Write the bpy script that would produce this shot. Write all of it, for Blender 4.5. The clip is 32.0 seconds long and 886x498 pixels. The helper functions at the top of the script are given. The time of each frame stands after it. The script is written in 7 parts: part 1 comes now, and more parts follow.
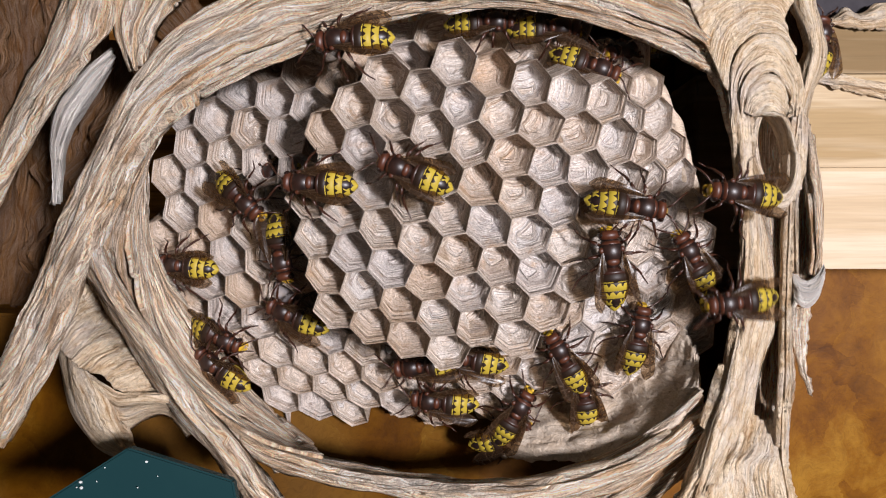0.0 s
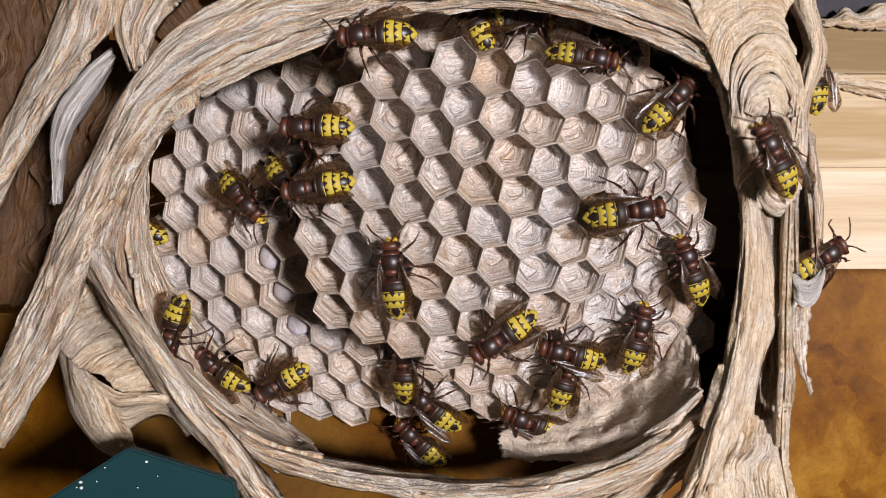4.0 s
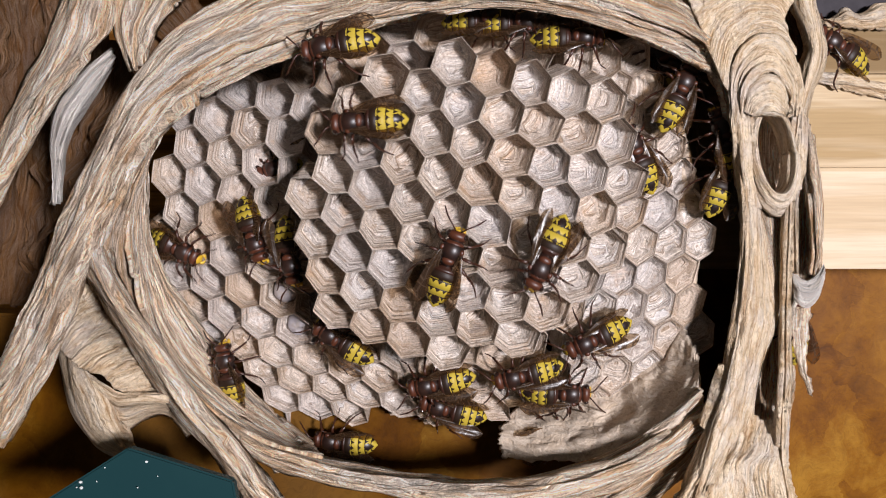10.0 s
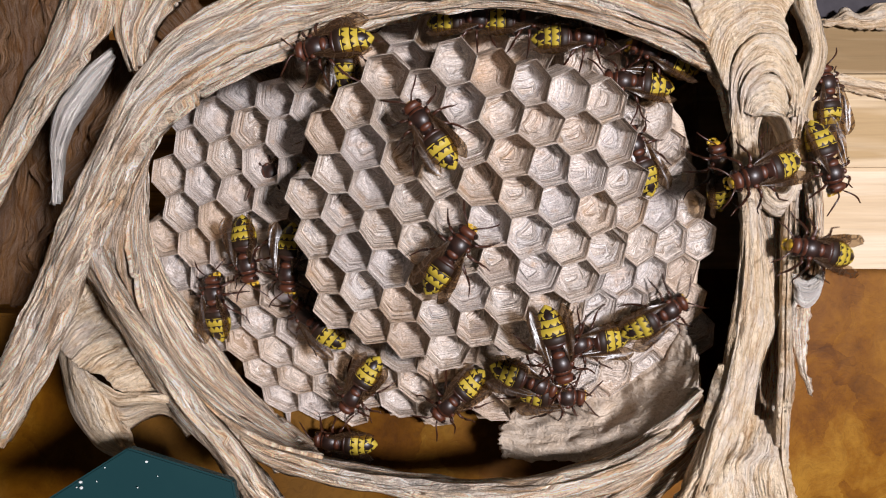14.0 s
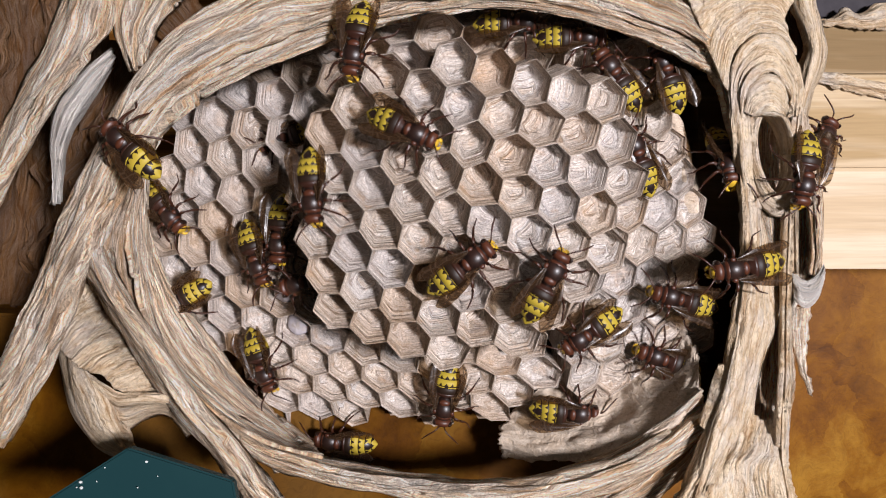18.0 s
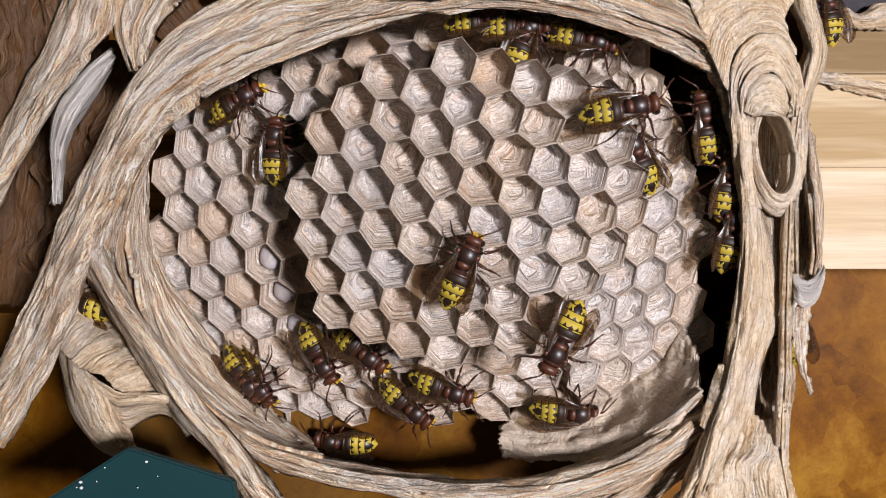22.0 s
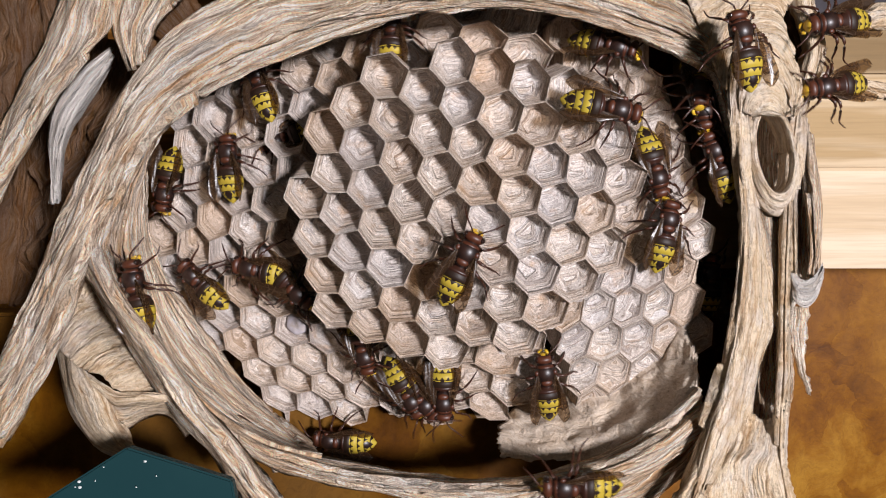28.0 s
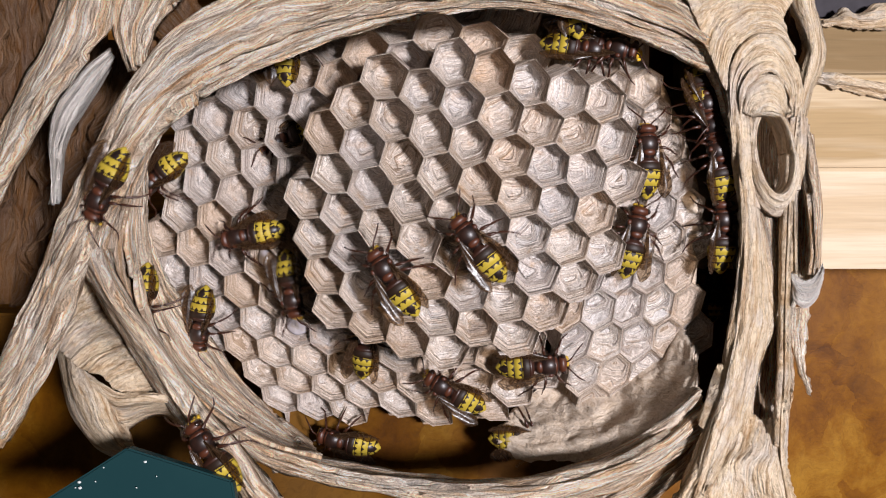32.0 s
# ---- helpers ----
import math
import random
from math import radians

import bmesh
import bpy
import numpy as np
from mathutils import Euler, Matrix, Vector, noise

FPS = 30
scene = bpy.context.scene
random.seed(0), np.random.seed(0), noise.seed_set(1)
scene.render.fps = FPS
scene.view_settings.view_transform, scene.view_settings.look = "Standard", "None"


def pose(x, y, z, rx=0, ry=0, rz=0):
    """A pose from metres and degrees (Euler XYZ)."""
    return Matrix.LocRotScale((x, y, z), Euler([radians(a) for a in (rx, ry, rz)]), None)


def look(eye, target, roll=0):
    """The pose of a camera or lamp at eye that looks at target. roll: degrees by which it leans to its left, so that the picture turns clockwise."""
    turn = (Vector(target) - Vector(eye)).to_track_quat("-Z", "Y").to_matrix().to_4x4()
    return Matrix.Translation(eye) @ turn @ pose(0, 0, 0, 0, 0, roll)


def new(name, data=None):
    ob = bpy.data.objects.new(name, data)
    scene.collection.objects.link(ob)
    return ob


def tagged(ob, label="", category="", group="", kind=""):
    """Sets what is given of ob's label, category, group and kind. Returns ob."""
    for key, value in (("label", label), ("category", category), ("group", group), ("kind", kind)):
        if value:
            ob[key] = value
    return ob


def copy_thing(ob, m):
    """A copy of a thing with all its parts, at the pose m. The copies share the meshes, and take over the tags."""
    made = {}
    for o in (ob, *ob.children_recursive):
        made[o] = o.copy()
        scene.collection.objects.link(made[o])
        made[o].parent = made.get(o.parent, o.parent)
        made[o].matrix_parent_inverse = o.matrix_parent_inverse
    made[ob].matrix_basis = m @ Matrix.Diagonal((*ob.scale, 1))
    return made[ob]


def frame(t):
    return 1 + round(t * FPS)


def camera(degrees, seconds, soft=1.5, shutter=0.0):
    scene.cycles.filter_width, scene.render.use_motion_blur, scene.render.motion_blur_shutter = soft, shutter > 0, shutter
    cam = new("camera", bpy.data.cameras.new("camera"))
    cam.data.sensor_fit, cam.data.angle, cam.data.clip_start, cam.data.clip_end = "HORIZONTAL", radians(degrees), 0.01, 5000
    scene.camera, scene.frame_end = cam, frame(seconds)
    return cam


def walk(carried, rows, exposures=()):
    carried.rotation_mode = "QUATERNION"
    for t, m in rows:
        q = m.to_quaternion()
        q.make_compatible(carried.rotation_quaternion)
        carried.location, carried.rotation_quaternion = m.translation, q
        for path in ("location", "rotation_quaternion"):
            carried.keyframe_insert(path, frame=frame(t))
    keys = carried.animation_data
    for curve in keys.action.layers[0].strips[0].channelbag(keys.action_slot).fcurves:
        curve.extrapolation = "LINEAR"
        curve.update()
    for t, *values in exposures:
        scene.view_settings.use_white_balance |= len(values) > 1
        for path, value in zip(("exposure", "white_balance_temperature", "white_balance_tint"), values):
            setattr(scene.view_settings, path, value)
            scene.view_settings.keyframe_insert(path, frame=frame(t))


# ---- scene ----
# All sizes below are in millimetres and brought to metres by MM. The nest is seen along +y.
MM = 0.001
cam = camera(55, 32.0, soft=1.1, shutter=0.5)
EYE = (0, -0.171, 0)
walk(cam, [(0.0, look(EYE, (0, 0, 0))), (22.0, look(EYE, (0, 0, 0))), (24.0, look(EYE, (0.0002, 0, 0))), (27.5, look(EYE, (0.0002, 0, 0))),
           (28.5, look(EYE, (0.0003, 0, -0.0002))), (30.5, look(EYE, (0.0004, 0, -0.0002))), (32.0, look(EYE, (0.0002, 0, 0)))])

# ---- light: one hand-held lamp beside the camera, a dim shed around it ----
world = bpy.data.worlds.new("shed")
scene.world = world
world.use_nodes = True
world.node_tree.nodes["Background"].inputs[0].default_value = (1.0, 0.93, 0.85, 1)
world.node_tree.nodes["Background"].inputs[1].default_value = 0.046
lamp_data = bpy.data.lights.new("work_lamp", "AREA")
lamp_data.shape, lamp_data.size = "DISK", 0.095
lamp_data.energy, lamp_data.color = 11.1, (0.985, 0.955, 1.02)
lamp = new("work_lamp", lamp_data)
lamp.matrix_world = look((0.30, -0.70, 0.021), (0.0, 0.01, 0.0))


# ---- materials ----
def nodes_of(name):
    m = bpy.data.materials.new(name)
    m.use_nodes = True
    t = m.node_tree
    return m, t, t.nodes["Principled BSDF"]


def add(t, kind, **values):
    n = t.nodes.new(kind)
    for k, v in values.items():
        n.inputs[k.replace("_", " ")].default_value = v
    return n


def ramp(t, fac, stops, mode="LINEAR"):
    n = t.nodes.new("ShaderNodeValToRGB")
    n.color_ramp.interpolation = mode
    e = n.color_ramp.elements
    while len(e) < len(stops):
        e.new(0.5)
    for el, (p, c) in zip(e, stops):
        el.position, el.color = p, (*c, 1)
    t.links.new(fac, n.inputs[0])
    return n.outputs[0]


def scaled(t, source, s, turn=(0, 0, 0)):
    n = t.nodes.new("ShaderNodeMapping")
    n.inputs["Scale"].default_value = s
    n.inputs["Rotation"].default_value = turn
    t.links.new(source, n.inputs[0])
    return n.outputs[0]


def grain(t, vector, scale, detail=4.0, rough=0.55, distort=0.0):
    n = add(t, "ShaderNodeTexNoise", Scale=scale, Detail=detail, Roughness=rough, Distortion=distort)
    t.links.new(vector, n.inputs["Vector"])
    return n.outputs["Fac"]


def blend(t, fac, a, b, mode="MIX"):
    n = t.nodes.new("ShaderNodeMix")
    n.data_type, n.blend_type = "RGBA", mode
    for s, i in ((fac, 0), (a, 6), (b, 7)):
        if isinstance(s, (int, float)):
            n.inputs[i].default_value = s
        elif isinstance(s, tuple):
            n.inputs[i].default_value = (*s, 1)
        else:
            t.links.new(s, n.inputs[i])
    return n.outputs[2]


def bump(t, shader, height, strength, distance):
    n = add(t, "ShaderNodeBump", Strength=strength, Distance=distance)
    t.links.new(height, n.inputs["Height"])
    t.links.new(n.outputs[0], shader.inputs["Normal"])


def summed(t, a, b, k):
    n = t.nodes.new("ShaderNodeMath")
    n.operation = "MULTIPLY_ADD"
    t.links.new(b, n.inputs[0])
    n.inputs[1].default_value = k
    t.links.new(a, n.inputs[2])
    return n.outputs[0]


PAPER = [(0.0, (0.16, 0.08, 0.04)), (0.30, (0.26, 0.15, 0.08)), (0.345, (0.64, 0.42, 0.23)), (0.385, (0.93, 0.86, 0.75)), (0.43, (0.62, 0.55, 0.48)), (0.455, (0.36, 0.25, 0.17)), (0.475, (0.95, 0.91, 0.83)),
         (0.515, (0.70, 0.47, 0.27)), (0.545, (0.93, 0.82, 0.66)), (0.565, (0.44, 0.35, 0.27)), (0.59, (0.90, 0.86, 0.78)), (0.64, (0.68, 0.60, 0.52)), (0.67, (0.46, 0.28, 0.15)), (0.71, (0.93, 0.84, 0.70)), (1.0, (0.80, 0.66, 0.48))]
CAP = [(0.0, (0.202, 0.140, 0.101)), (0.32, (0.263, 0.191, 0.141)), (0.37, (0.584, 0.464, 0.343)), (0.42, (0.766, 0.675, 0.566)), (0.45, (0.442, 0.363, 0.292)), (0.48, (0.724, 0.653, 0.566)),
       (0.52, (0.844, 0.785, 0.707)), (0.545, (0.462, 0.363, 0.273)), (0.58, (0.766, 0.684, 0.585)), (0.63, (0.584, 0.534, 0.494)), (0.68, (0.866, 0.815, 0.746)), (1.0, (0.664, 0.502, 0.352))]

WALL = [(0.0, (0.17, 0.11, 0.07)), (0.30, (0.27, 0.19, 0.13)), (0.37, (0.60, 0.46, 0.33)), (0.42, (0.76, 0.65, 0.53)), (0.45, (0.40, 0.31, 0.23)), (0.49, (0.72, 0.61, 0.50)),
        (0.53, (0.82, 0.74, 0.64)), (0.55, (0.44, 0.33, 0.23)), (0.60, (0.74, 0.63, 0.52)), (0.66, (0.80, 0.72, 0.62)), (1.0, (0.60, 0.44, 0.29))]


def paper(name, warm=0.0, swing=0.22, run=1.0, mix_colour=(0.27, 0.115, 0.035)):
    """Chewed wood paper laid in long bands: u runs along the band, v across it, both in centimetres."""
    m, t, s = nodes_of(name)
    uv = t.nodes.new("ShaderNodeTexCoord").outputs["UV"]
    sway = add(t, "ShaderNodeTexNoise", Scale=0.7, Detail=4.0)
    t.links.new(uv, sway.inputs["Vector"])
    shift = t.nodes.new("ShaderNodeVectorMath")
    shift.operation = "MULTIPLY_ADD"
    t.links.new(sway.outputs["Color"], shift.inputs[0])
    shift.inputs[1].default_value = (0.0, swing * 1.8, 0.0)
    t.links.new(uv, shift.inputs[2])
    uv = shift.outputs[0]
    wide = grain(t, scaled(t, uv, (0.10, 1.5, 1)), 1.6, 3, 0.5, 0.25)
    thin = grain(t, scaled(t, uv, (0.20 * run, 5.2, 1)), 2.4, 4, 0.6, 0.1)
    band = grain(t, scaled(t, uv, (0.13 * run, 1.9, 1)), 2.0, 3.5, 0.55, 0.15)
    c = ramp(t, band, PAPER)
    c = blend(t, 0.15, c, ramp(t, thin, PAPER))
    hair = grain(t, scaled(t, uv, (0.9 * run, 26.0, 1)), 2.2, 4, 0.6, 0.0)
    c = blend(t, ramp(t, wide, [(0.52, (0, 0, 0)), (0.70, (1, 1, 1))]), c, blend(t, 0.42, c, (0.58, 0.39, 0.22)))
    c = blend(t, ramp(t, wide, [(0.30, (1, 1, 1)), (0.46, (0, 0, 0))]), c, blend(t, 0.5, c, (0.55, 0.55, 0.56)))
    c = blend(t, 0.62, c, ramp(t, thin, [(0.40, (1, 1, 1)), (0.43, (0.42, 0.36, 0.30)), (0.455, (1, 1, 1)), (0.50, (1, 1, 1)), (0.52, (0.50, 0.42, 0.35)), (0.535, (1, 1, 1)), (0.60, (1.0, 1.0, 1.0)), (0.66, (1.25, 1.25, 1.25))]), "MULTIPLY")
    c = blend(t, 0.32, c, ramp(t, hair, [(0.34, (0.35, 0.27, 0.20)), (0.43, (1.0, 0.98, 0.95)), (0.56, (1.05, 1.05, 1.05)), (0.66, (1.35, 1.35, 1.35))]), "MULTIPLY")
    broad = grain(t, scaled(t, uv, (0.16 * run, 1.0, 1)), 1.7, 3, 0.55, 0.4)
    c = blend(t, 0.85, c, ramp(t, broad, [(0.30, (0.50, 0.42, 0.35)), (0.40, (0.95, 0.93, 0.90)), (0.47, (1.30, 1.30, 1.30)), (0.52, (0.78, 0.66, 0.54)), (0.57, (1.12, 1.10, 1.06)), (0.66, (1.38, 1.38, 1.38)), (0.74, (0.72, 0.62, 0.52))]), "MULTIPLY")
    c = blend(t, 1.0, c, (1.33, 1.285, 1.23), "MULTIPLY")
    speck = grain(t, t.nodes.new("ShaderNodeTexCoord").outputs["Object"], 2300, 4, 0.7)
    c = blend(t, 0.75, c, ramp(t, speck, [(0.30, (0.5, 0.44, 0.38)), (0.5, (1.02, 1.02, 1.02)), (0.72, (1.3, 1.3, 1.3))]), "MULTIPLY")
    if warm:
        c = blend(t, warm, c, mix_colour)
    t.links.new(c, s.inputs["Base Color"])
    s.inputs["Roughness"].default_value = 0.85
    s.inputs["Specular IOR Level"].default_value = 0.05 if warm > 0.8 else 0.2
    fine = grain(t, scaled(t, uv, (5.0, 16, 1)), 3.0, 5, 0.75)
    bump(t, s, summed(t, summed(t, summed(t, summed(t, summed(t, thin, fine, 0.3), hair, 0.3), speck, 0.55), band, 1.8), broad, 2.2), 1.0, 0.0034)
    return m


def cream_paper(name):
    """Newer paper: pale cream layers with few tan lines, crumbly and patched (u along, v across, in centimetres)."""
    m, t, s = nodes_of(name)
    co = t.nodes.new("ShaderNodeTexCoord")
    ob, uv = co.outputs["Object"], co.outputs["UV"]
    patch = grain(t, ob, 90, 4, 0.6, 0.8)
    shift = t.nodes.new("ShaderNodeVectorMath")
    shift.operation = "MULTIPLY_ADD"
    both = t.nodes.new("ShaderNodeCombineXYZ")
    t.links.new(patch, both.inputs[1])
    t.links.new(both.outputs[0], shift.inputs[0])
    shift.inputs[1].default_value = (0.0, 0.28, 0.0)
    t.links.new(uv, shift.inputs[2])
    uv = shift.outputs[0]
    band = grain(t, scaled(t, uv, (0.30, 2.4, 1)), 2.0, 4, 0.6, 0.2)
    thin = grain(t, scaled(t, uv, (0.7, 7.0, 1)), 2.2, 4, 0.6, 0.2)
    c = ramp(t, band, [(0.0, (0.45, 0.29, 0.15)), (0.33, (0.62, 0.43, 0.25)), (0.38, (0.92, 0.79, 0.60)), (0.46, (0.98, 0.90, 0.76)), (0.485, (0.74, 0.58, 0.42)), (0.51, (0.95, 0.82, 0.62)), (0.58, (0.98, 0.94, 0.86)),
                       (0.61, (0.72, 0.60, 0.46)), (0.65, (0.96, 0.86, 0.68)), (1.0, (0.82, 0.74, 0.66))])
    c = blend(t, 0.32, c, ramp(t, thin, [(0.38, (1, 1, 1)), (0.42, (0.60, 0.48, 0.36)), (0.45, (1.05, 1.05, 1.05)), (0.54, (1, 1, 1)), (0.565, (0.62, 0.50, 0.38)), (0.59, (1.1, 1.1, 1.1))]), "MULTIPLY")
    c = blend(t, ramp(t, patch, [(0.50, (0, 0, 0)), (0.72, (0.55, 0.55, 0.55))]), c, (0.86, 0.72, 0.54))
    c = blend(t, ramp(t, patch, [(0.32, (0.75, 0.75, 0.75)), (0.50, (0, 0, 0))]), c, (0.86, 0.83, 0.82))
    broad = grain(t, scaled(t, uv, (0.22, 1.3, 1)), 2.0, 3, 0.55, 0.3)
    c = blend(t, 0.8, c, ramp(t, broad, [(0.32, (0.60, 0.50, 0.41)), (0.43, (1, 1, 1)), (0.53, (1.08, 1.08, 1.08)), (0.58, (0.72, 0.61, 0.50)), (0.62, (1.0, 0.98, 0.95)), (0.70, (1.15, 1.15, 1.15))]), "MULTIPLY")
    crumb = grain(t, ob, 1100, 5, 0.75)
    c = blend(t, 0.7, c, ramp(t, crumb, [(0.30, (0.55, 0.48, 0.40)), (0.48, (1, 1, 1)), (0.72, (1.2, 1.2, 1.2))]), "MULTIPLY")
    c = blend(t, 1.0, c, (0.80, 0.725, 0.64), "MULTIPLY")
    t.links.new(c, s.inputs["Base Color"])
    s.inputs["Roughness"].default_value = 0.88
    s.inputs["Specular IOR Level"].default_value = 0.15
    bump(t, s, summed(t, summed(t, summed(t, band, thin, 0.5), crumb, 0.5), patch, 0.8), 1.0, 0.0022)
    return m


def mottled_paper(name):
    """Rough inner paper: torn and patched layers that wander in curves."""
    m, t, s = nodes_of(name)
    ob = t.nodes.new("ShaderNodeTexCoord").outputs["Object"]
    wander = grain(t, scaled(t, ob, (1, 0.6, 1.5), (0, 0.5, 0)), 75, 4, 0.55, 1.3)
    thin = grain(t, scaled(t, ob, (1, 0.6, 1.8), (0, 0.5, 0)), 240, 4, 0.6, 1.0)
    speck = grain(t, ob, 2300, 4, 0.7)
    c = blend(t, 0.55, ramp(t, wander, CAP), ramp(t, thin, CAP))
    c = blend(t, ramp(t, wander, [(0.4, (0, 0, 0)), (0.7, (0.5, 0.5, 0.5))]), c, (0.60, 0.48, 0.35))
    c = blend(t, 0.22, c, (0.64, 0.54, 0.44))
    pit = grain(t, ob, 430, 2, 0.5)
    c = blend(t, 0.7, c, ramp(t, pit, [(0.27, (0.25, 0.2, 0.15)), (0.31, (1, 1, 1))]), "MULTIPLY")
    c = blend(t, 0.45, c, ramp(t, speck, [(0.30, (0.5, 0.44, 0.38)), (0.5, (1.02, 1.02, 1.02)), (0.72, (1.3, 1.3, 1.3))]), "MULTIPLY")
    c = blend(t, 1.0, c, (0.86, 0.81, 0.76), "MULTIPLY")
    t.links.new(c, s.inputs["Base Color"])
    s.inputs["Roughness"].default_value = 0.88
    s.inputs["Specular IOR Level"].default_value = 0.15
    bump(t, s, summed(t, summed(t, wander, thin, 0.7), speck, 0.10), 1.0, 0.0014)
    return m


def cell_paper(name, stops, wash, much, dark, tone):
    """Paper of a cell: thin layers, one under another from the rim down (v of the UV map runs across them, in millimetres)."""
    m, t, s = nodes_of(name)
    co = t.nodes.new("ShaderNodeTexCoord")
    rnd = t.nodes.new("ShaderNodeObjectInfo").outputs["Random"]
    sep = t.nodes.new("ShaderNodeSeparateXYZ")
    t.links.new(co.outputs["UV"], sep.inputs[0])
    cmb = t.nodes.new("ShaderNodeCombineXYZ")
    t.links.new(rnd, cmb.inputs[0])
    t.links.new(rnd, cmb.inputs[1])
    mix = t.nodes.new("ShaderNodeVectorMath")
    mix.operation = "MULTIPLY_ADD"
    t.links.new(cmb.outputs[0], mix.inputs[0])
    mix.inputs[1].default_value = (0.35, 0.62, 0.5)
    t.links.new(co.outputs["Object"], mix.inputs[2])
    place = mix.outputs[0]
    sway = grain(t, place, 190, 3, 0.6)
    depth = summed(t, sep.outputs[1], sway, 0.35)

    def lines(along, down):
        flat = t.nodes.new("ShaderNodeVectorMath")
        flat.operation = "MULTIPLY"
        t.links.new(place, flat.inputs[0])
        flat.inputs[1].default_value = (along, along, along)
        z = t.nodes.new("ShaderNodeCombineXYZ")
        t.links.new(summed(t, rnd, depth, down), z.inputs[2])
        both = t.nodes.new("ShaderNodeVectorMath")
        t.links.new(flat.outputs[0], both.inputs[0])
        t.links.new(z.outputs[0], both.inputs[1])
        return grain(t, both.outputs[0], 1.0, 2.0, 0.5, 0.1)

    layers, fine = lines(45, 1.15), lines(80, 3.0)
    c = blend(t, 0.30, ramp(t, layers, stops), ramp(t, fine, stops))
    c = blend(t, dark, c, ramp(t, layers, [(0.35, (1, 1, 1)), (0.378, (0.36, 0.28, 0.21)), (0.40, (1.25, 1.25, 1.25)), (0.47, (1.05, 1.05, 1.05)), (0.495, (0.34, 0.27, 0.20)), (0.515, (1.28, 1.28, 1.28)), (0.60, (1.1, 1.1, 1.1)), (0.625, (0.40, 0.32, 0.25)), (0.645, (1, 1, 1))]), "MULTIPLY")
    c = blend(t, 0.35 * dark, c, ramp(t, fine, [(0.41, (1, 1, 1)), (0.435, (0.45, 0.38, 0.32)), (0.46, (1.1, 1.1, 1.1)), (0.53, (1, 1, 1)), (0.55, (0.50, 0.42, 0.35)), (0.57, (1.1, 1.1, 1.1))]), "MULTIPLY")
    tint = grain(t, place, 110, 3)
    c = blend(t, ramp(t, tint, [(0.45, (0, 0, 0)), (0.75, (much, much, much))]), c, wash)
    c = blend(t, ramp(t, rnd, [(0.0, (0.30, 0.30, 0.30)), (0.45, (0, 0, 0)), (0.6, (0, 0, 0)), (1.0, (0.45, 0.45, 0.45))]), c,
              ramp(t, rnd, [(0.4, (0.62, 0.61, 0.62)), (0.6, (0.60, 0.41, 0.25))]))
    rust = grain(t, place, 260, 4, 0.6, 0.4)
    c = blend(t, ramp(t, rust, [(0.56, (0, 0, 0)), (0.72, (0.55, 0.55, 0.55))]), c, (0.58, 0.36, 0.19))
    speck = grain(t, place, 2600, 3, 0.7)
    c = blend(t, 0.8, c, ramp(t, speck, [(0.3, (0.55, 0.5, 0.45)), (0.55, (1, 1, 1)), (0.75, (1.25, 1.25, 1.25))]), "MULTIPLY")
    c = blend(t, 1.0, c, (tone * 0.98, tone * 0.985, tone * 1.03), "MULTIPLY")
    t.links.new(c, s.inputs["Base Color"])
    s.inputs["Roughness"].default_value = 0.88
    s.inputs["Specular IOR Level"].default_value = 0.15
    bump(t, s, summed(t, summed(t, layers, fine, 0.5), speck, 0.45), 1.0, 0.0016)
    return m


def plain(name, colour, rough=0.5, spec=0.5, spots=None, amount=0.4, scale=400, coat=0.0):
    m, t, s = nodes_of(name)
    ob = t.nodes.new("ShaderNodeTexCoord").outputs["Object"]
    n = grain(t, ob, scale, 4, 0.6)
    c = blend(t, ramp(t, n, [(0.4, (0, 0, 0)), (0.7, (amount,) * 3)]), colour, spots or tuple(k * 0.5 for k in colour))
    t.links.new(c, s.inputs["Base Color"])
    s.inputs["Roughness"].default_value = rough
    s.inputs["Specular IOR Level"].default_value = spec
    s.inputs["Coat Weight"].default_value = coat
    bump(t, s, n, 0.25, 0.0002)
    return m


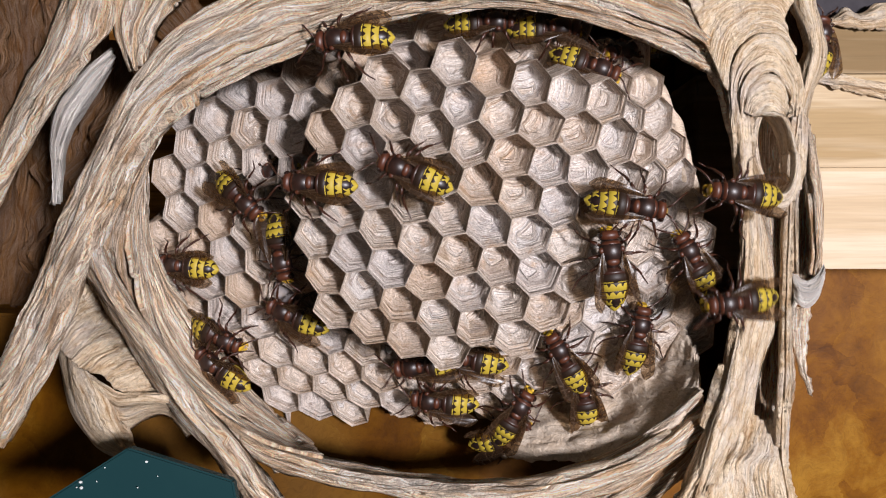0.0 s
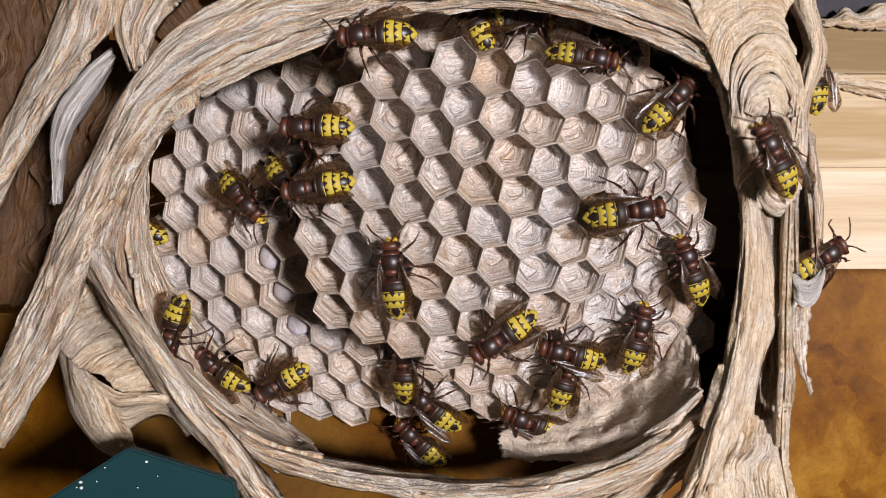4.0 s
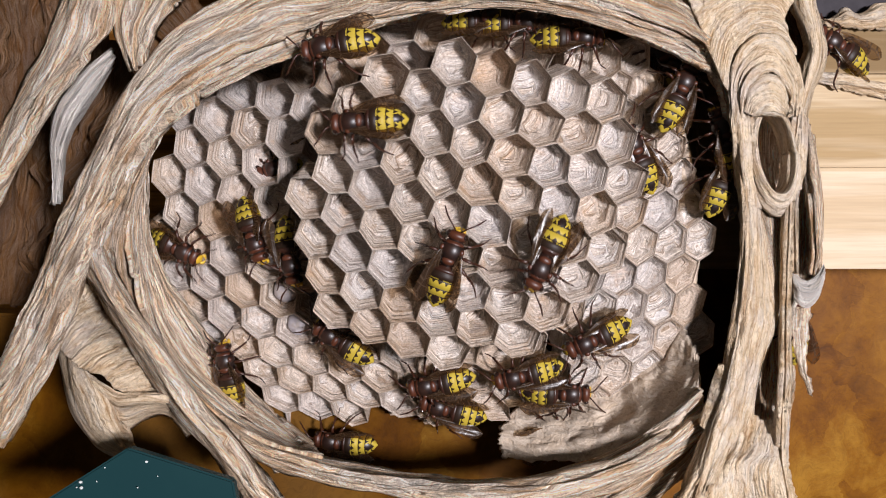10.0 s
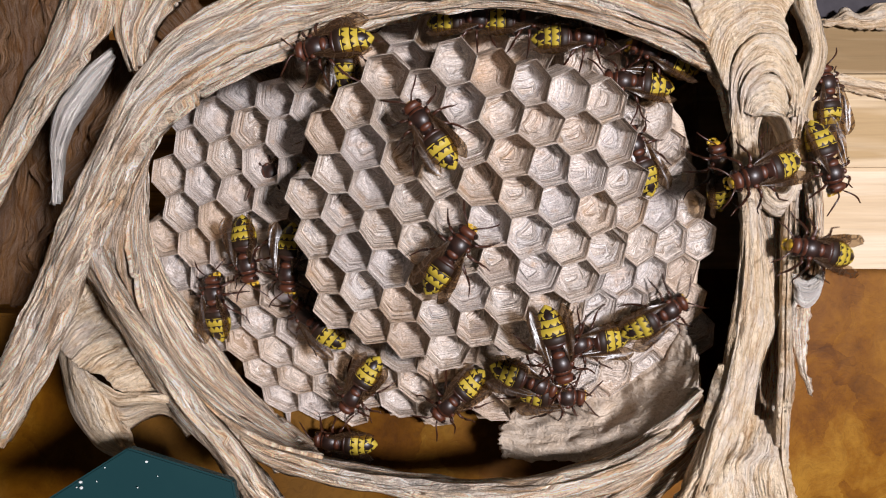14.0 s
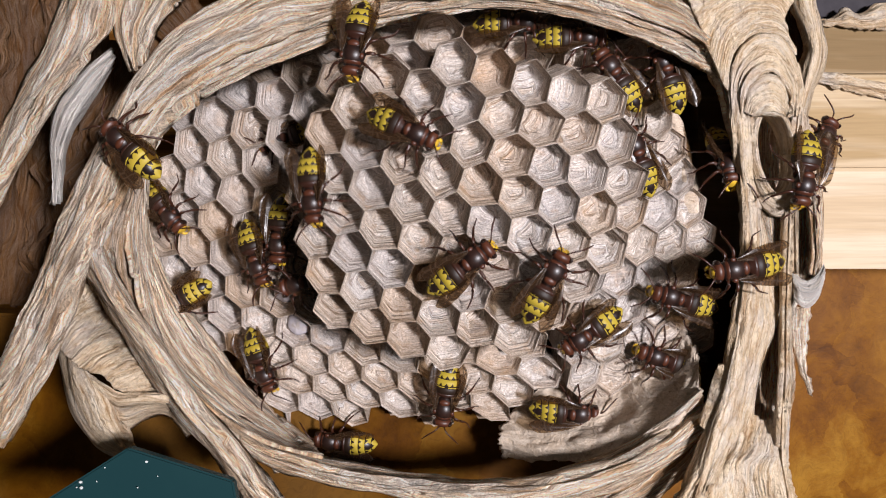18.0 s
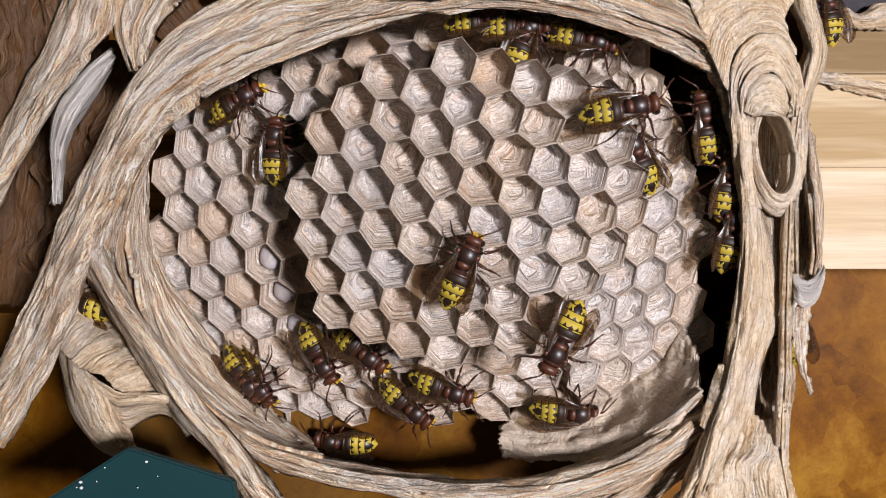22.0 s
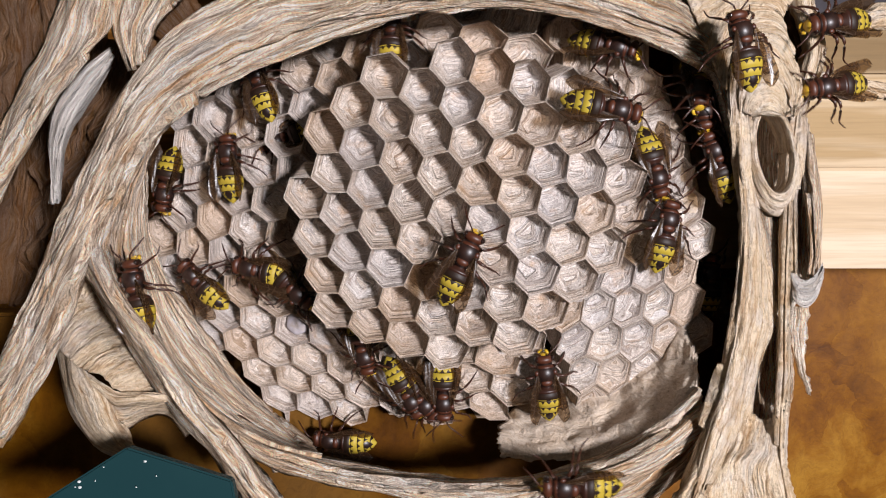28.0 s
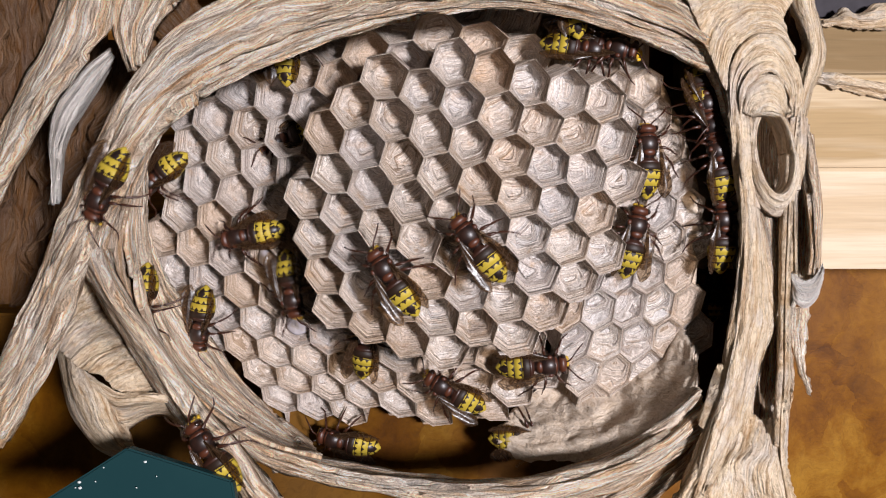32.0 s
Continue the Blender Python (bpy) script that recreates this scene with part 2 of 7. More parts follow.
def osb(name, tone=1.0):
    """Oriented strand board: wide flakes pressed at all angles, under a brown gloss."""
    m, t, s = nodes_of(name)
    ob = t.nodes.new("ShaderNodeTexCoord").outputs["Object"]
    warp = add(t, "ShaderNodeTexNoise", Scale=70.0, Detail=5.0)
    t.links.new(ob, warp.inputs["Vector"])
    v = blend(t, 0.03, ob, warp.outputs["Color"])
    fl = []
    for turn, sc in ((0.3, 30), (-0.8, 38), (1.3, 26)):
        n = add(t, "ShaderNodeTexVoronoi", Scale=1.0)
        t.links.new(scaled(t, scaled(t, v, (1, 1, 1), (0, turn, 0)), (sc, 1, sc * 1.9)), n.inputs["Vector"])
        fl.append(n.outputs["Color"])
    pick = grain(t, ob, 40, 4, 0.6, 0.2)
    f = blend(t, ramp(t, pick, [(0.42, (0, 0, 0)), (0.58, (1, 1, 1))]), fl[0], fl[1])
    f = blend(t, 0.5, f, fl[2])
    soft = grain(t, ob, 60, 7, 0.7, 0.3)
    streak = grain(t, scaled(t, scaled(t, v, (1, 1, 1), (0, 0.35, 0)), (260, 1, 1500)), 1.0, 5, 0.65, 0.3)
    k = blend(t, 0.45, f, ramp(t, soft, [(0.3, (0, 0, 0)), (0.7, (1, 1, 1))]))
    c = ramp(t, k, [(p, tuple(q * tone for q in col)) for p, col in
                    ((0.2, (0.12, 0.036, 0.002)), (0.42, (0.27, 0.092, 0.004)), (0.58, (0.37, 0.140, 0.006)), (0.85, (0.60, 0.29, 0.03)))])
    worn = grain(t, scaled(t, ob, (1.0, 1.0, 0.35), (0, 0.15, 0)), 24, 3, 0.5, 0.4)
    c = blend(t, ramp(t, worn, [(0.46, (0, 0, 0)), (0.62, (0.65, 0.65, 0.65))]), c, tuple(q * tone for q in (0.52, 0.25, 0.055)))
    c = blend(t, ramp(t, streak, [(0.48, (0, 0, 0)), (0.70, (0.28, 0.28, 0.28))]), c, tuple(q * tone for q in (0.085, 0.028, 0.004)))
    t.links.new(c, s.inputs["Base Color"])
    s.inputs["Roughness"].default_value = 0.45
    s.inputs["Specular IOR Level"].default_value = 0.06
    bump(t, s, summed(t, soft, f, 0.3), 0.3, 0.0006)
    return m


def timber(name, light, dark):
    m, t, s = nodes_of(name)
    ob = t.nodes.new("ShaderNodeTexCoord").outputs["Object"]
    g = grain(t, scaled(t, ob, (9, 30, 150)), 1.0, 4, 0.55, 0.6)
    f = grain(t, scaled(t, ob, (40, 200, 1400)), 1.0, 3, 0.6)
    c = blend(t, ramp(t, g, [(0.42, (0, 0, 0)), (0.6, (1, 1, 1))]), light, dark)
    c = blend(t, ramp(t, f, [(0.45, (0, 0, 0)), (0.75, (0.35, 0.35, 0.35))]), c, tuple(k * 0.6 for k in dark))
    t.links.new(c, s.inputs["Base Color"])
    s.inputs["Roughness"].default_value = 0.7
    s.inputs["Specular IOR Level"].default_value = 0.05
    bump(t, s, f, 0.3, 0.0004)
    return m


def abdomen_coat(name, limit=0.02, drops=True):
    """Yellow rings with black fore edges and black side spots, along the body's x axis, one ring a segment."""
    m, t, s = nodes_of(name)
    ob = t.nodes.new("ShaderNodeTexCoord").outputs["Object"]
    sep = t.nodes.new("ShaderNodeSeparateXYZ")
    t.links.new(ob, sep.inputs[0])

    def maths(op, a, b=None, c=None):
        n = t.nodes.new("ShaderNodeMath")
        n.operation = op
        for i, k in enumerate((a, b, c)):
            if k is None:
                continue
            if isinstance(k, (int, float)):
                n.inputs[i].default_value = k
            else:
                t.links.new(k, n.inputs[i])
        return n.outputs[0]

    x, y = maths("MULTIPLY", sep.outputs[0], 1220.0), maths("MULTIPLY", sep.outputs[1], 1000.0)
    wob = maths("MULTIPLY", grain(t, ob, 900, 2), 0.5)
    side = maths("ABSOLUTE", y)
    # black at the fore edge of each ring, drawn back to a point in the middle and to a drop on each side
    point = maths("MULTIPLY", maths("MAXIMUM", maths("SUBTRACT", 0.5, side), 0.0), 1.3)
    drop = maths("MULTIPLY", maths("MAXIMUM", maths("SUBTRACT", 0.34, maths("ABSOLUTE", maths("SUBTRACT", side, 1.25))), 0.0), 2.2 if drops else 0.0)
    black = maths("GREATER_THAN", maths("ADD", maths("ADD", x, maths("MAXIMUM", point, drop)), wob), limit)
    yellow = blend(t, grain(t, ob, 350, 2), (0.45, 0.34, 0.040), (0.31, 0.21, 0.022))
    t.links.new(blend(t, black, yellow, (0.018, 0.009, 0.005)), s.inputs["Base Color"])
    s.inputs["Roughness"].default_value = 0.5
    s.inputs["Specular IOR Level"].default_value = 0.25
    bump(t, s, grain(t, ob, 4000, 2), 0.15, 0.0001)
    return m


def wing_film(name):
    m, t, s = nodes_of(name)
    uv = t.nodes.new("ShaderNodeTexCoord").outputs["UV"]
    out = t.nodes["Material Output"]
    tr = t.nodes.new("ShaderNodeBsdfTransparent")
    tr.inputs[0].default_value = (0.72, 0.58, 0.42, 1)
    s.inputs["Base Color"].default_value = (0.045, 0.024, 0.012, 1)
    s.inputs["Roughness"].default_value = 0.3
    v = add(t, "ShaderNodeTexVoronoi", Scale=1.0)
    v.feature = "DISTANCE_TO_EDGE"
    t.links.new(scaled(t, uv, (4.5, 2.6, 1)), v.inputs["Vector"])
    fac = ramp(t, v.outputs["Distance"], [(0.02, (0.9, 0.9, 0.9)), (0.07, (0.42, 0.42, 0.42))])
    mixer = t.nodes.new("ShaderNodeMixShader")
    t.links.new(fac, mixer.inputs[0])
    t.links.new(tr.outputs[0], mixer.inputs[1])
    t.links.new(s.outputs[0], mixer.inputs[2])
    t.links.new(mixer.outputs[0], out.inputs[0])
    return m


M_PAPER = paper("nest_paper")
M_PAPER_WARM = paper("nest_paper_brown", 0.35)
# brown paper with the shade of hollows mixed into its colour
M_PAPER_SHADED = paper("nest_paper_aged", 0.88, 0.30, 1.0, (0.155, 0.054, 0.007))
M_PAPER_MOTTLED = mottled_paper("nest_paper_mottled")
M_PAPER_CREAM = cream_paper("nest_paper_cream")
M_PAPER_PALE = paper("nest_paper_pale", 0.68, 0.22, 1.0, (0.95, 0.92, 0.88))
M_RIM = cell_paper("cell_rim_paper", WALL, (0.55, 0.40, 0.26), 0.6, 0.5, 1.0)
M_WALL = cell_paper("cell_wall_paper", WALL, (0.50, 0.36, 0.24), 0.5, 0.8, 1.02)
M_FLOOR = cell_paper("cell_floor_paper", CAP, (0.66, 0.56, 0.46), 0.5, 0.75, 1.04)
M_FLOOR_BROWN = cell_paper("cell_floor_paper_brown", CAP, (0.62, 0.45, 0.30), 0.8, 0.75, 1.06)
M_SILK = plain("silk_cap", (0.40, 0.37, 0.40), 0.6, 0.3, (0.32, 0.26, 0.19), 0.7, 500)
M_OSB = osb("strand_board", 0.50)
# the same strand board made darker: shade put into its colour
M_OSB_SHADED = osb("stained_strand_board", 0.26)
M_TIMBER = timber("pale_timber", (0.60, 0.485, 0.35), (0.50, 0.375, 0.24))
M_TIMBER_MID = timber("darkened_timber", (0.50, 0.385, 0.25), (0.36, 0.25, 0.13))
M_TIMBER_DULL = timber("weathered_timber", (0.31, 0.225, 0.13), (0.21, 0.14, 0.07))
M_TIMBER_BROWN = timber("stained_timber", (0.34, 0.150, 0.030), (0.12, 0.045, 0.007))
M_FELT = plain("dark_felt", (0.05, 0.045, 0.05), 0.9, 0.2)
M_GREEN = plain("green_paint", (0.004, 0.027, 0.030), 0.5, 0.35, (0.006, 0.032, 0.034), 0.5, 60)
M_CHIP = plain("pale_speck", (0.6, 0.62, 0.6), 0.6)
M_BROWN = plain("hornet_brown", (0.032, 0.010, 0.005), 0.42, 0.5, (0.03, 0.010, 0.006), 0.8, 500)
M_DARK = plain("hornet_black", (0.010, 0.005, 0.004), 0.40, 0.5, (0.05, 0.018, 0.01), 0.5, 500)
M_RUST = plain("hornet_rust", (0.055, 0.014, 0.005), 0.46, 0.5, (0.09, 0.025, 0.01), 0.7, 600)
M_FACE = plain("hornet_face", (0.62, 0.40, 0.03), 0.38, 0.5, (0.40, 0.18, 0.02), 0.5, 900)
M_EYE = plain("hornet_eye", (0.016, 0.007, 0.005), 0.15, 0.6)
M_LEG = plain("hornet_leg", (0.040, 0.012, 0.005), 0.38, 0.5, (0.04, 0.013, 0.006), 0.7, 700)
M_ABDOMEN = abdomen_coat("hornet_abdomen")
M_BAND = abdomen_coat("hornet_waist_band", -1.45, False)
M_WING = wing_film("hornet_wing")


# ---- building blocks ----
def part(name, mesh, material, parent, label=""):
    if isinstance(mesh, bmesh.types.BMesh):
        me = bpy.data.meshes.new(name)
        mesh.to_mesh(me)
        mesh.free()
        mesh = me
    if not mesh.materials:
        mesh.materials.append(material)
    ob = new(name, mesh)
    ob.parent = parent
    if label:
        ob["label"] = label
    return ob


def smooth(me):
    me.polygons.foreach_set("use_smooth", [True] * len(me.polygons))
    return me


def curve(points, n):
    """n + 1 points along a smooth line through the given ones."""
    p = [Vector(q) for q in points]
    p = [p[0] * 2 - p[1], *p, p[-1] * 2 - p[-2]]
    out = []
    for k in range(n + 1):
        s = k / n * (len(p) - 3)
        i = min(int(s), len(p) - 4)
        f = s - i
        a, b, c, d = p[i:i + 4]
        out.append(0.5 * (2 * b + (c - a) * f + (2 * a - 5 * b + 4 * c - d) * f * f + (3 * b - a - 3 * c + d) * f ** 3))
    return out


def sheet(name, guides, nu=70, nv=16, thick=0.9, rough=0.5, ragged=0.35, seed=0.0, material=None, parent=None, label="", lumps=0.0):
    """A paper sheet lofted over guide lines, with ridges along it, torn edges and a thickness."""
    lines = [curve(g, nu) for g in guides]
    grid = []
    for i in range(nu + 1):
        across = curve([l[i] for l in lines], nv) if len(lines) > 1 else [lines[0][i]]
        grid.append(across)
    length = [0.0]
    for i in range(nu):
        length.append(length[-1] + (grid[i + 1][nv // 2] - grid[i][nv // 2]).length)
    wide = [0.0]
    mid = nu // 2
    for j in range(nv):
        wide.append(wide[-1] + max((grid[i][j + 1] - grid[i][j]).length for i in (nu // 4, mid, 3 * nu // 4)))
    front, behind, uvs = [], [], []
    for i in range(nu + 1):
        for j in range(nv + 1):
            p = grid[i][j]
            a = grid[min(i + 1, nu)][j] - grid[max(i - 1, 0)][j]
            b = grid[i][min(j + 1, nv)] - grid[i][max(j - 1, 0)]
            n = a.cross(b)
            n = n.normalized() if n.length > 1e-6 else Vector((0, -1, 0))
            if n.y > 0:
                n = -n
            u, v = length[i], wide[j]
            h = noise.noise((u * 0.035 + seed, v * 0.55, seed)) * rough * 1.6 + noise.noise((u * 0.10 + seed, v * 1.4, 7 + seed)) * rough * 1.1 + noise.noise((u * 0.22 + seed, v * 3.0, 3 + seed)) * rough * 0.6
            h += (noise.noise((u * 0.13, v * 0.13, seed)) + 0.4 * noise.noise((u * 0.3, v * 0.3, seed))) * lumps
            q = p + n * h
            if j in (0, nv):
                q = q + b.normalized() * (1 if j else -1) * ragged * (noise.noise((u * 0.4, seed, j)) + 0.8 * noise.noise((u * 1.5, seed, j)) + 0.5 * noise.noise((u * 3.7, seed, j)))
            if i in (0, nu):
                q = q + a.normalized() * (1 if i else -1) * ragged * 2.5 * (noise.noise((v * 0.4, seed, i)) + 0.6 * noise.noise((v * 1.5, seed, i)))
            front.append(q * MM)
            behind.append((q - n * thick) * MM)
            uvs.append((u * 0.1 + seed * 3.1, v * 0.1 + seed * 1.7))
    w, total = nv + 1, (nu + 1) * (nv + 1)
    faces = []
    for i in range(nu):
        for j in range(nv):
            a = i * w + j
            faces.append((a, a + 1, a + 1 + w, a + w))
            faces.append((a + total, a + w + total, a + w + 1 + total, a + 1 + total))
    for i in range(nu):
        for j in (0, nv):
            a = i * w + j
            faces.append((a, a + w, a + w + total, a + total))
    for j in range(nv):
        for a in (j, nu * w + j):
            faces.append((a, a + 1, a + 1 + total, a + total))
    me = bpy.data.meshes.new(name)
    me.from_pydata(front + behind, [], faces)
    layer = me.uv_layers.new(name="UVMap")
    idx = np.empty(len(me.loops), dtype=np.int32)
    me.loops.foreach_get("vertex_index", idx)
    both = np.array(uvs + uvs, dtype=np.float32)
    layer.data.foreach_set("uv", both[idx].ravel())
    b = bmesh.new()
    b.from_mesh(me)
    bmesh.ops.recalc_face_normals(b, faces=b.faces)
    b.to_mesh(me)
    b.free()
    smooth(me)
    return part(name, me, material or M_PAPER, parent, label)


def box(name, x0, x1, y0, y1, z0, z1, material, parent=None, bevel=1.0):
    b = bmesh.new()
    bmesh.ops.create_cube(b, size=1.0)
    for v in b.verts:
        v.co = Vector(((x0 + x1) / 2 + v.co.x * (x1 - x0), (y0 + y1) / 2 + v.co.y * (y1 - y0), (z0 + z1) / 2 + v.co.z * (z1 - z0))) * MM
    bmesh.ops.bevel(b, geom=b.edges[:], offset=bevel * MM, segments=2, affect="EDGES")
    return part(name, b, material, parent)


# ---- the box that holds the nest ----
back_board = tagged(box("wall_back", -58, 330, 74, 92, -260, 220, M_OSB), "brown strand board wall behind the nest", "wall", kind="structure")
lower_board = tagged(box("wall_lower", -84, 44, 31, 73, -90, -36, M_OSB_SHADED), "brown glossy strand board ledge under the combs", "board", kind="structure")
corner_board = tagged(box("wall_lower", -190, -84.5, 54, 73, -120, -17, M_OSB_SHADED), "brown strand board in the corner, shade in its colour", "board", kind="structure")
side_board = tagged(box("wall_left", -420, -98.5, 232, 250, -260, 300, M_TIMBER_BROWN), "brown board wall in the depth of the shed", "wall", kind="structure")
beam = tagged(box("wood_beam", 62, 260, 42, 73, -5.0, 19.5, M_TIMBER), "pale sawn timber beam fixed to the board", "beam", kind="structure")
upper_beam = tagged(box("wood_beam", 64, 260, 46, 73, 19.8, 44.5, M_TIMBER_MID), "pale timber beam above another", "beam", kind="structure")
top_beam = tagged(box("wood_beam", 66, 260, 52, 73, 45.0, 60.6, M_TIMBER_DULL), "weathered dull timber batten", "beam", kind="structure")
felt = tagged(box("roof_felt", 60, 260, 56, 73, 61.0, 110, M_FELT), "dark roofing felt above the beams", "felt", kind="structure")
# old nest paper that still clings to the battens
sheet("torn_paper", [
    [(99.5, 54.0, 60.4), (102.5, 53.0, 61.8), (105.0, 52.5, 63.6), (108.0, 52.5, 61.6), (111.0, 52.5, 62.4), (114.0, 52.5, 64.8), (121.0, 53.0, 65.2), (140.0, 53.0, 64.0)],
    [(99.5, 51.0, 59.8), (102.5, 50.0, 60.2), (105.0, 48.5, 60.8), (108.0, 48.8, 60.0), (111.0, 48.5, 60.4), (114.0, 48.0, 61.2), (121.0, 48.0, 61.6), (140.0, 49.0, 61.0)],
    [(99.5, 51.4, 58.8), (102.5, 51.0, 58.4), (105.0, 50.8, 58.2), (108.0, 50.8, 57.6), (111.0, 50.8, 57.8), (114.0, 50.8, 57.4), (121.0, 50.8, 57.2), (140.0, 51.0, 57.6)]], 70, 14, 0.8, 0.5, 0.9, 71.0, M_PAPER_CREAM, top_beam, "torn scrap of pale old paper", 1.2)
sheet("torn_paper", [
    [(88.0, 51.0, 47.6), (96.0, 50.6, 46.6), (102.5, 50.4, 45.6), (108.0, 50.4, 44.6), (113.0, 50.4, 43.8), (122.0, 50.4, 43.2), (140.0, 50.4, 43.0)],
    [(88.0, 45.0, 45.2), (96.0, 44.2, 44.0), (102.5, 43.6, 43.0), (108.0, 43.6, 42.0), (113.0, 43.4, 41.0), (122.0, 43.4, 40.6), (140.0, 43.6, 40.8)],
    [(88.0, 45.4, 42.6), (96.0, 44.9, 41.8), (102.5, 44.8, 40.0), (108.0, 44.8, 38.8), (113.0, 44.8, 37.8), (122.0, 44.8, 37.4), (140.0, 44.8, 37.8)]], 70, 14, 0.8, 0.5, 0.9, 72.0, M_PAPER_CREAM, upper_beam, "torn edge of pale old paper", 1.0)
b = bmesh.new()
corner = [(-83.5, -22.0, -52.8), (-53.8, -26.0, -33.9), (-36.3, -24.0, -40.1), (-34.5, -20.0, -56.0)]
fr = [b.verts.new(Vector(p) * MM) for p in corner]
bk = [b.verts.new((Vector(p) + Vector((0, 2.5, 0))) * MM) for p in corner]
b.faces.new(fr)
b.faces.new(bk[::-1])
for i in range(4):
    b.faces.new((fr[i], bk[i], bk[(i + 1) % 4], fr[(i + 1) % 4]))
bmesh.ops.recalc_face_normals(b, faces=b.faces)
bmesh.ops.bevel(b, geom=b.edges[:], offset=0.35 * MM, segments=2, affect="EDGES")
plate = part("painted_plate", b, M_GREEN, None)
tagged(plate, "dark green painted plate with pale specks", "plate")
rnd = random.Random(5)
for k in range(11):
    w = rnd.uniform(0.12, 1.0)
    x, z = -53.9 + rnd.uniform(-14, 15) * w, -34.6 - 6.5 * w
    b = bmesh.new()
    r = rnd.choice((0.12, 0.16, 0.22, 0.34)) * MM
    bmesh.ops.create_icosphere(b, subdivisions=1, radius=1.0, matrix=Matrix.Translation(Vector((x, -25.2, z)) * MM) @ Matrix.Diagonal((r, r, r * rnd.uniform(0.7, 1.2), 1)))
    part("paint_speck", b, M_CHIP, plate)

# ---- the nest ----
nest = new("hornet_nest")
tagged(nest, "large open hornet nest of striped cream, grey and brown paper", "nest")


def front_y(x, z):
    return -14 + 0.0036 * ((x - 26) ** 2 + (z - 6) ** 2)


def back_y(x, z):
    d = z - 10
    return 2 + 0.0018 * (x - 42) ** 2 + (0.0062 if d < 0 else 0.002) * d * d


def paper_part(label, guides, seed, nu=70, nv=16, thick=0.9, rough=0.5, ragged=0.35, material=None, lumps=0.0):
    return sheet("paper_sheet", guides, nu, nv, thick, rough, ragged, seed, material, nest, label, lumps)


# the broad arch over the opening
paper_part("broad striped paper arch over the opening", [
    [(-90.3, -4.0, -27.6), (-80.4, -6.0, -9.8), (-72.7, -8.0, 7.7), (-64.8, -8.0, 23.4), (-56.5, -8.0, 36.4), (-45.9, -8.0, 46.1), (-28.9, -6.0, 53.2), (-2.6, -6.0, 56.0), (25.9, -6.0, 54.9), (44.5, -6.0, 51.6), (55.4, -6.0, 42.8), (60.2, -5.0, 29.9), (60.8, -4.0, 15.6)],
    [(-84.3, -13.0, -31.4), (-74.7, -13.5, -12.4), (-66.4, -14.5, 5.3), (-58.6, -14.5, 20.9), (-49.3, -14.5, 32.3), (-36.8, -14.5, 39.6), (-21.3, -14.0, 44.7), (-0.4, -11.5, 49.4), (22.9, -11.0, 49.0), (39.1, -10.0, 45.5), (51.4, -9.0, 38.3), (57.3, -7.0, 27.3), (58.7, -6.0, 14.4)],
    [(-85.4, -10.0, -35.7), (-72.8, -13.0, -14.6), (-66.1, -11.5, 2.2), (-58.5, -11.5, 17.1), (-49.7, -11.5, 27.9), (-38.5, -11.5, 35.3), (-23.7, -11.5, 41.4), (-2.6, -10.0, 47.1), (18.9, -9.0, 47.7), (37.4, -8.0, 42.9), (51.9, -6.0, 36.9), (57.4, -4.0, 26.7), (59.0, -4.0, 13.4)],
    [(-86.9, -4.0, -38.7), (-75.6, -5.0, -17.5), (-70.0, -2.0, -1.6), (-62.7, -2.0, 13.8), (-54.7, -6.0, 24.4), (-44.3, -8.0, 30.8), (-30.6, -8.5, 35.9), (-15.6, -8.0, 41.2), (-2.6, -7.0, 45.6), (14.7, -8.0, 45.8), (31.9, -8.5, 42.4), (44.3, -8.5, 37.7), (51.7, -7.5, 34.0), (56.2, -5.0, 25.5), (57.7, -4.0, 12.3)]], 1.0, 180, 44, 1.0, 0.95)
# triangle between the arch and the opening
paper_part("brown paper web beside the opening", [
    [(-59.6, 1.0, 23.9), (-65.0, -2.0, 13.6), (-67.8, -6.0, 4.5), (-68.6, -6.0, -3.2), (-64.8, -4.0, -11.5), (-60.5, -2.0, -19.0)],
    [(-59.0, 2.0, 24.2), (-64.2, 2.0, 13.9), (-66.5, 0.0, 4.7), (-66.9, 0.0, -3.3), (-63.8, 0.0, -11.2), (-60.8, 2.0, -18.3)],
    [(-59.5, 6.0, 25.0), (-63.8, 9.0, 15.7), (-66.8, 12.0, 5.0), (-67.1, 12.0, -3.5), (-64.8, 10.0, -11.9), (-61.3, 8.0, -17.7)]], 2.0, 50, 14, 0.8, 0.5, 0.3, M_PAPER_WARM)
# strand running down to the lower left
paper_part("long paper strand below the arch", [
    [(-76.0, 2.0, 4.1), (-68.6, -6.0, -5.9), (-62.7, -6.0, -15.8), (-54.3, -6.0, -28.4), (-45.3, -8.0, -38.9), (-36.8, -10.0, -49.1)],
    [(-70.7, -4.0, 4.0), (-62.4, -14.0, -6.7), (-56.1, -15.0, -15.4), (-48.9, -15.0, -26.3), (-40.0, -16.0, -36.4), (-32.1, -18.0, -46.1)],
    [(-70.3, 2.0, 2.4), (-62.0, -6.0, -8.7), (-55.8, -6.0, -17.4), (-48.1, -6.0, -28.4), (-39.2, -8.0, -37.8), (-30.8, -10.0, -48.0)]], 3.0, 80, 14, 1.0, 0.6)
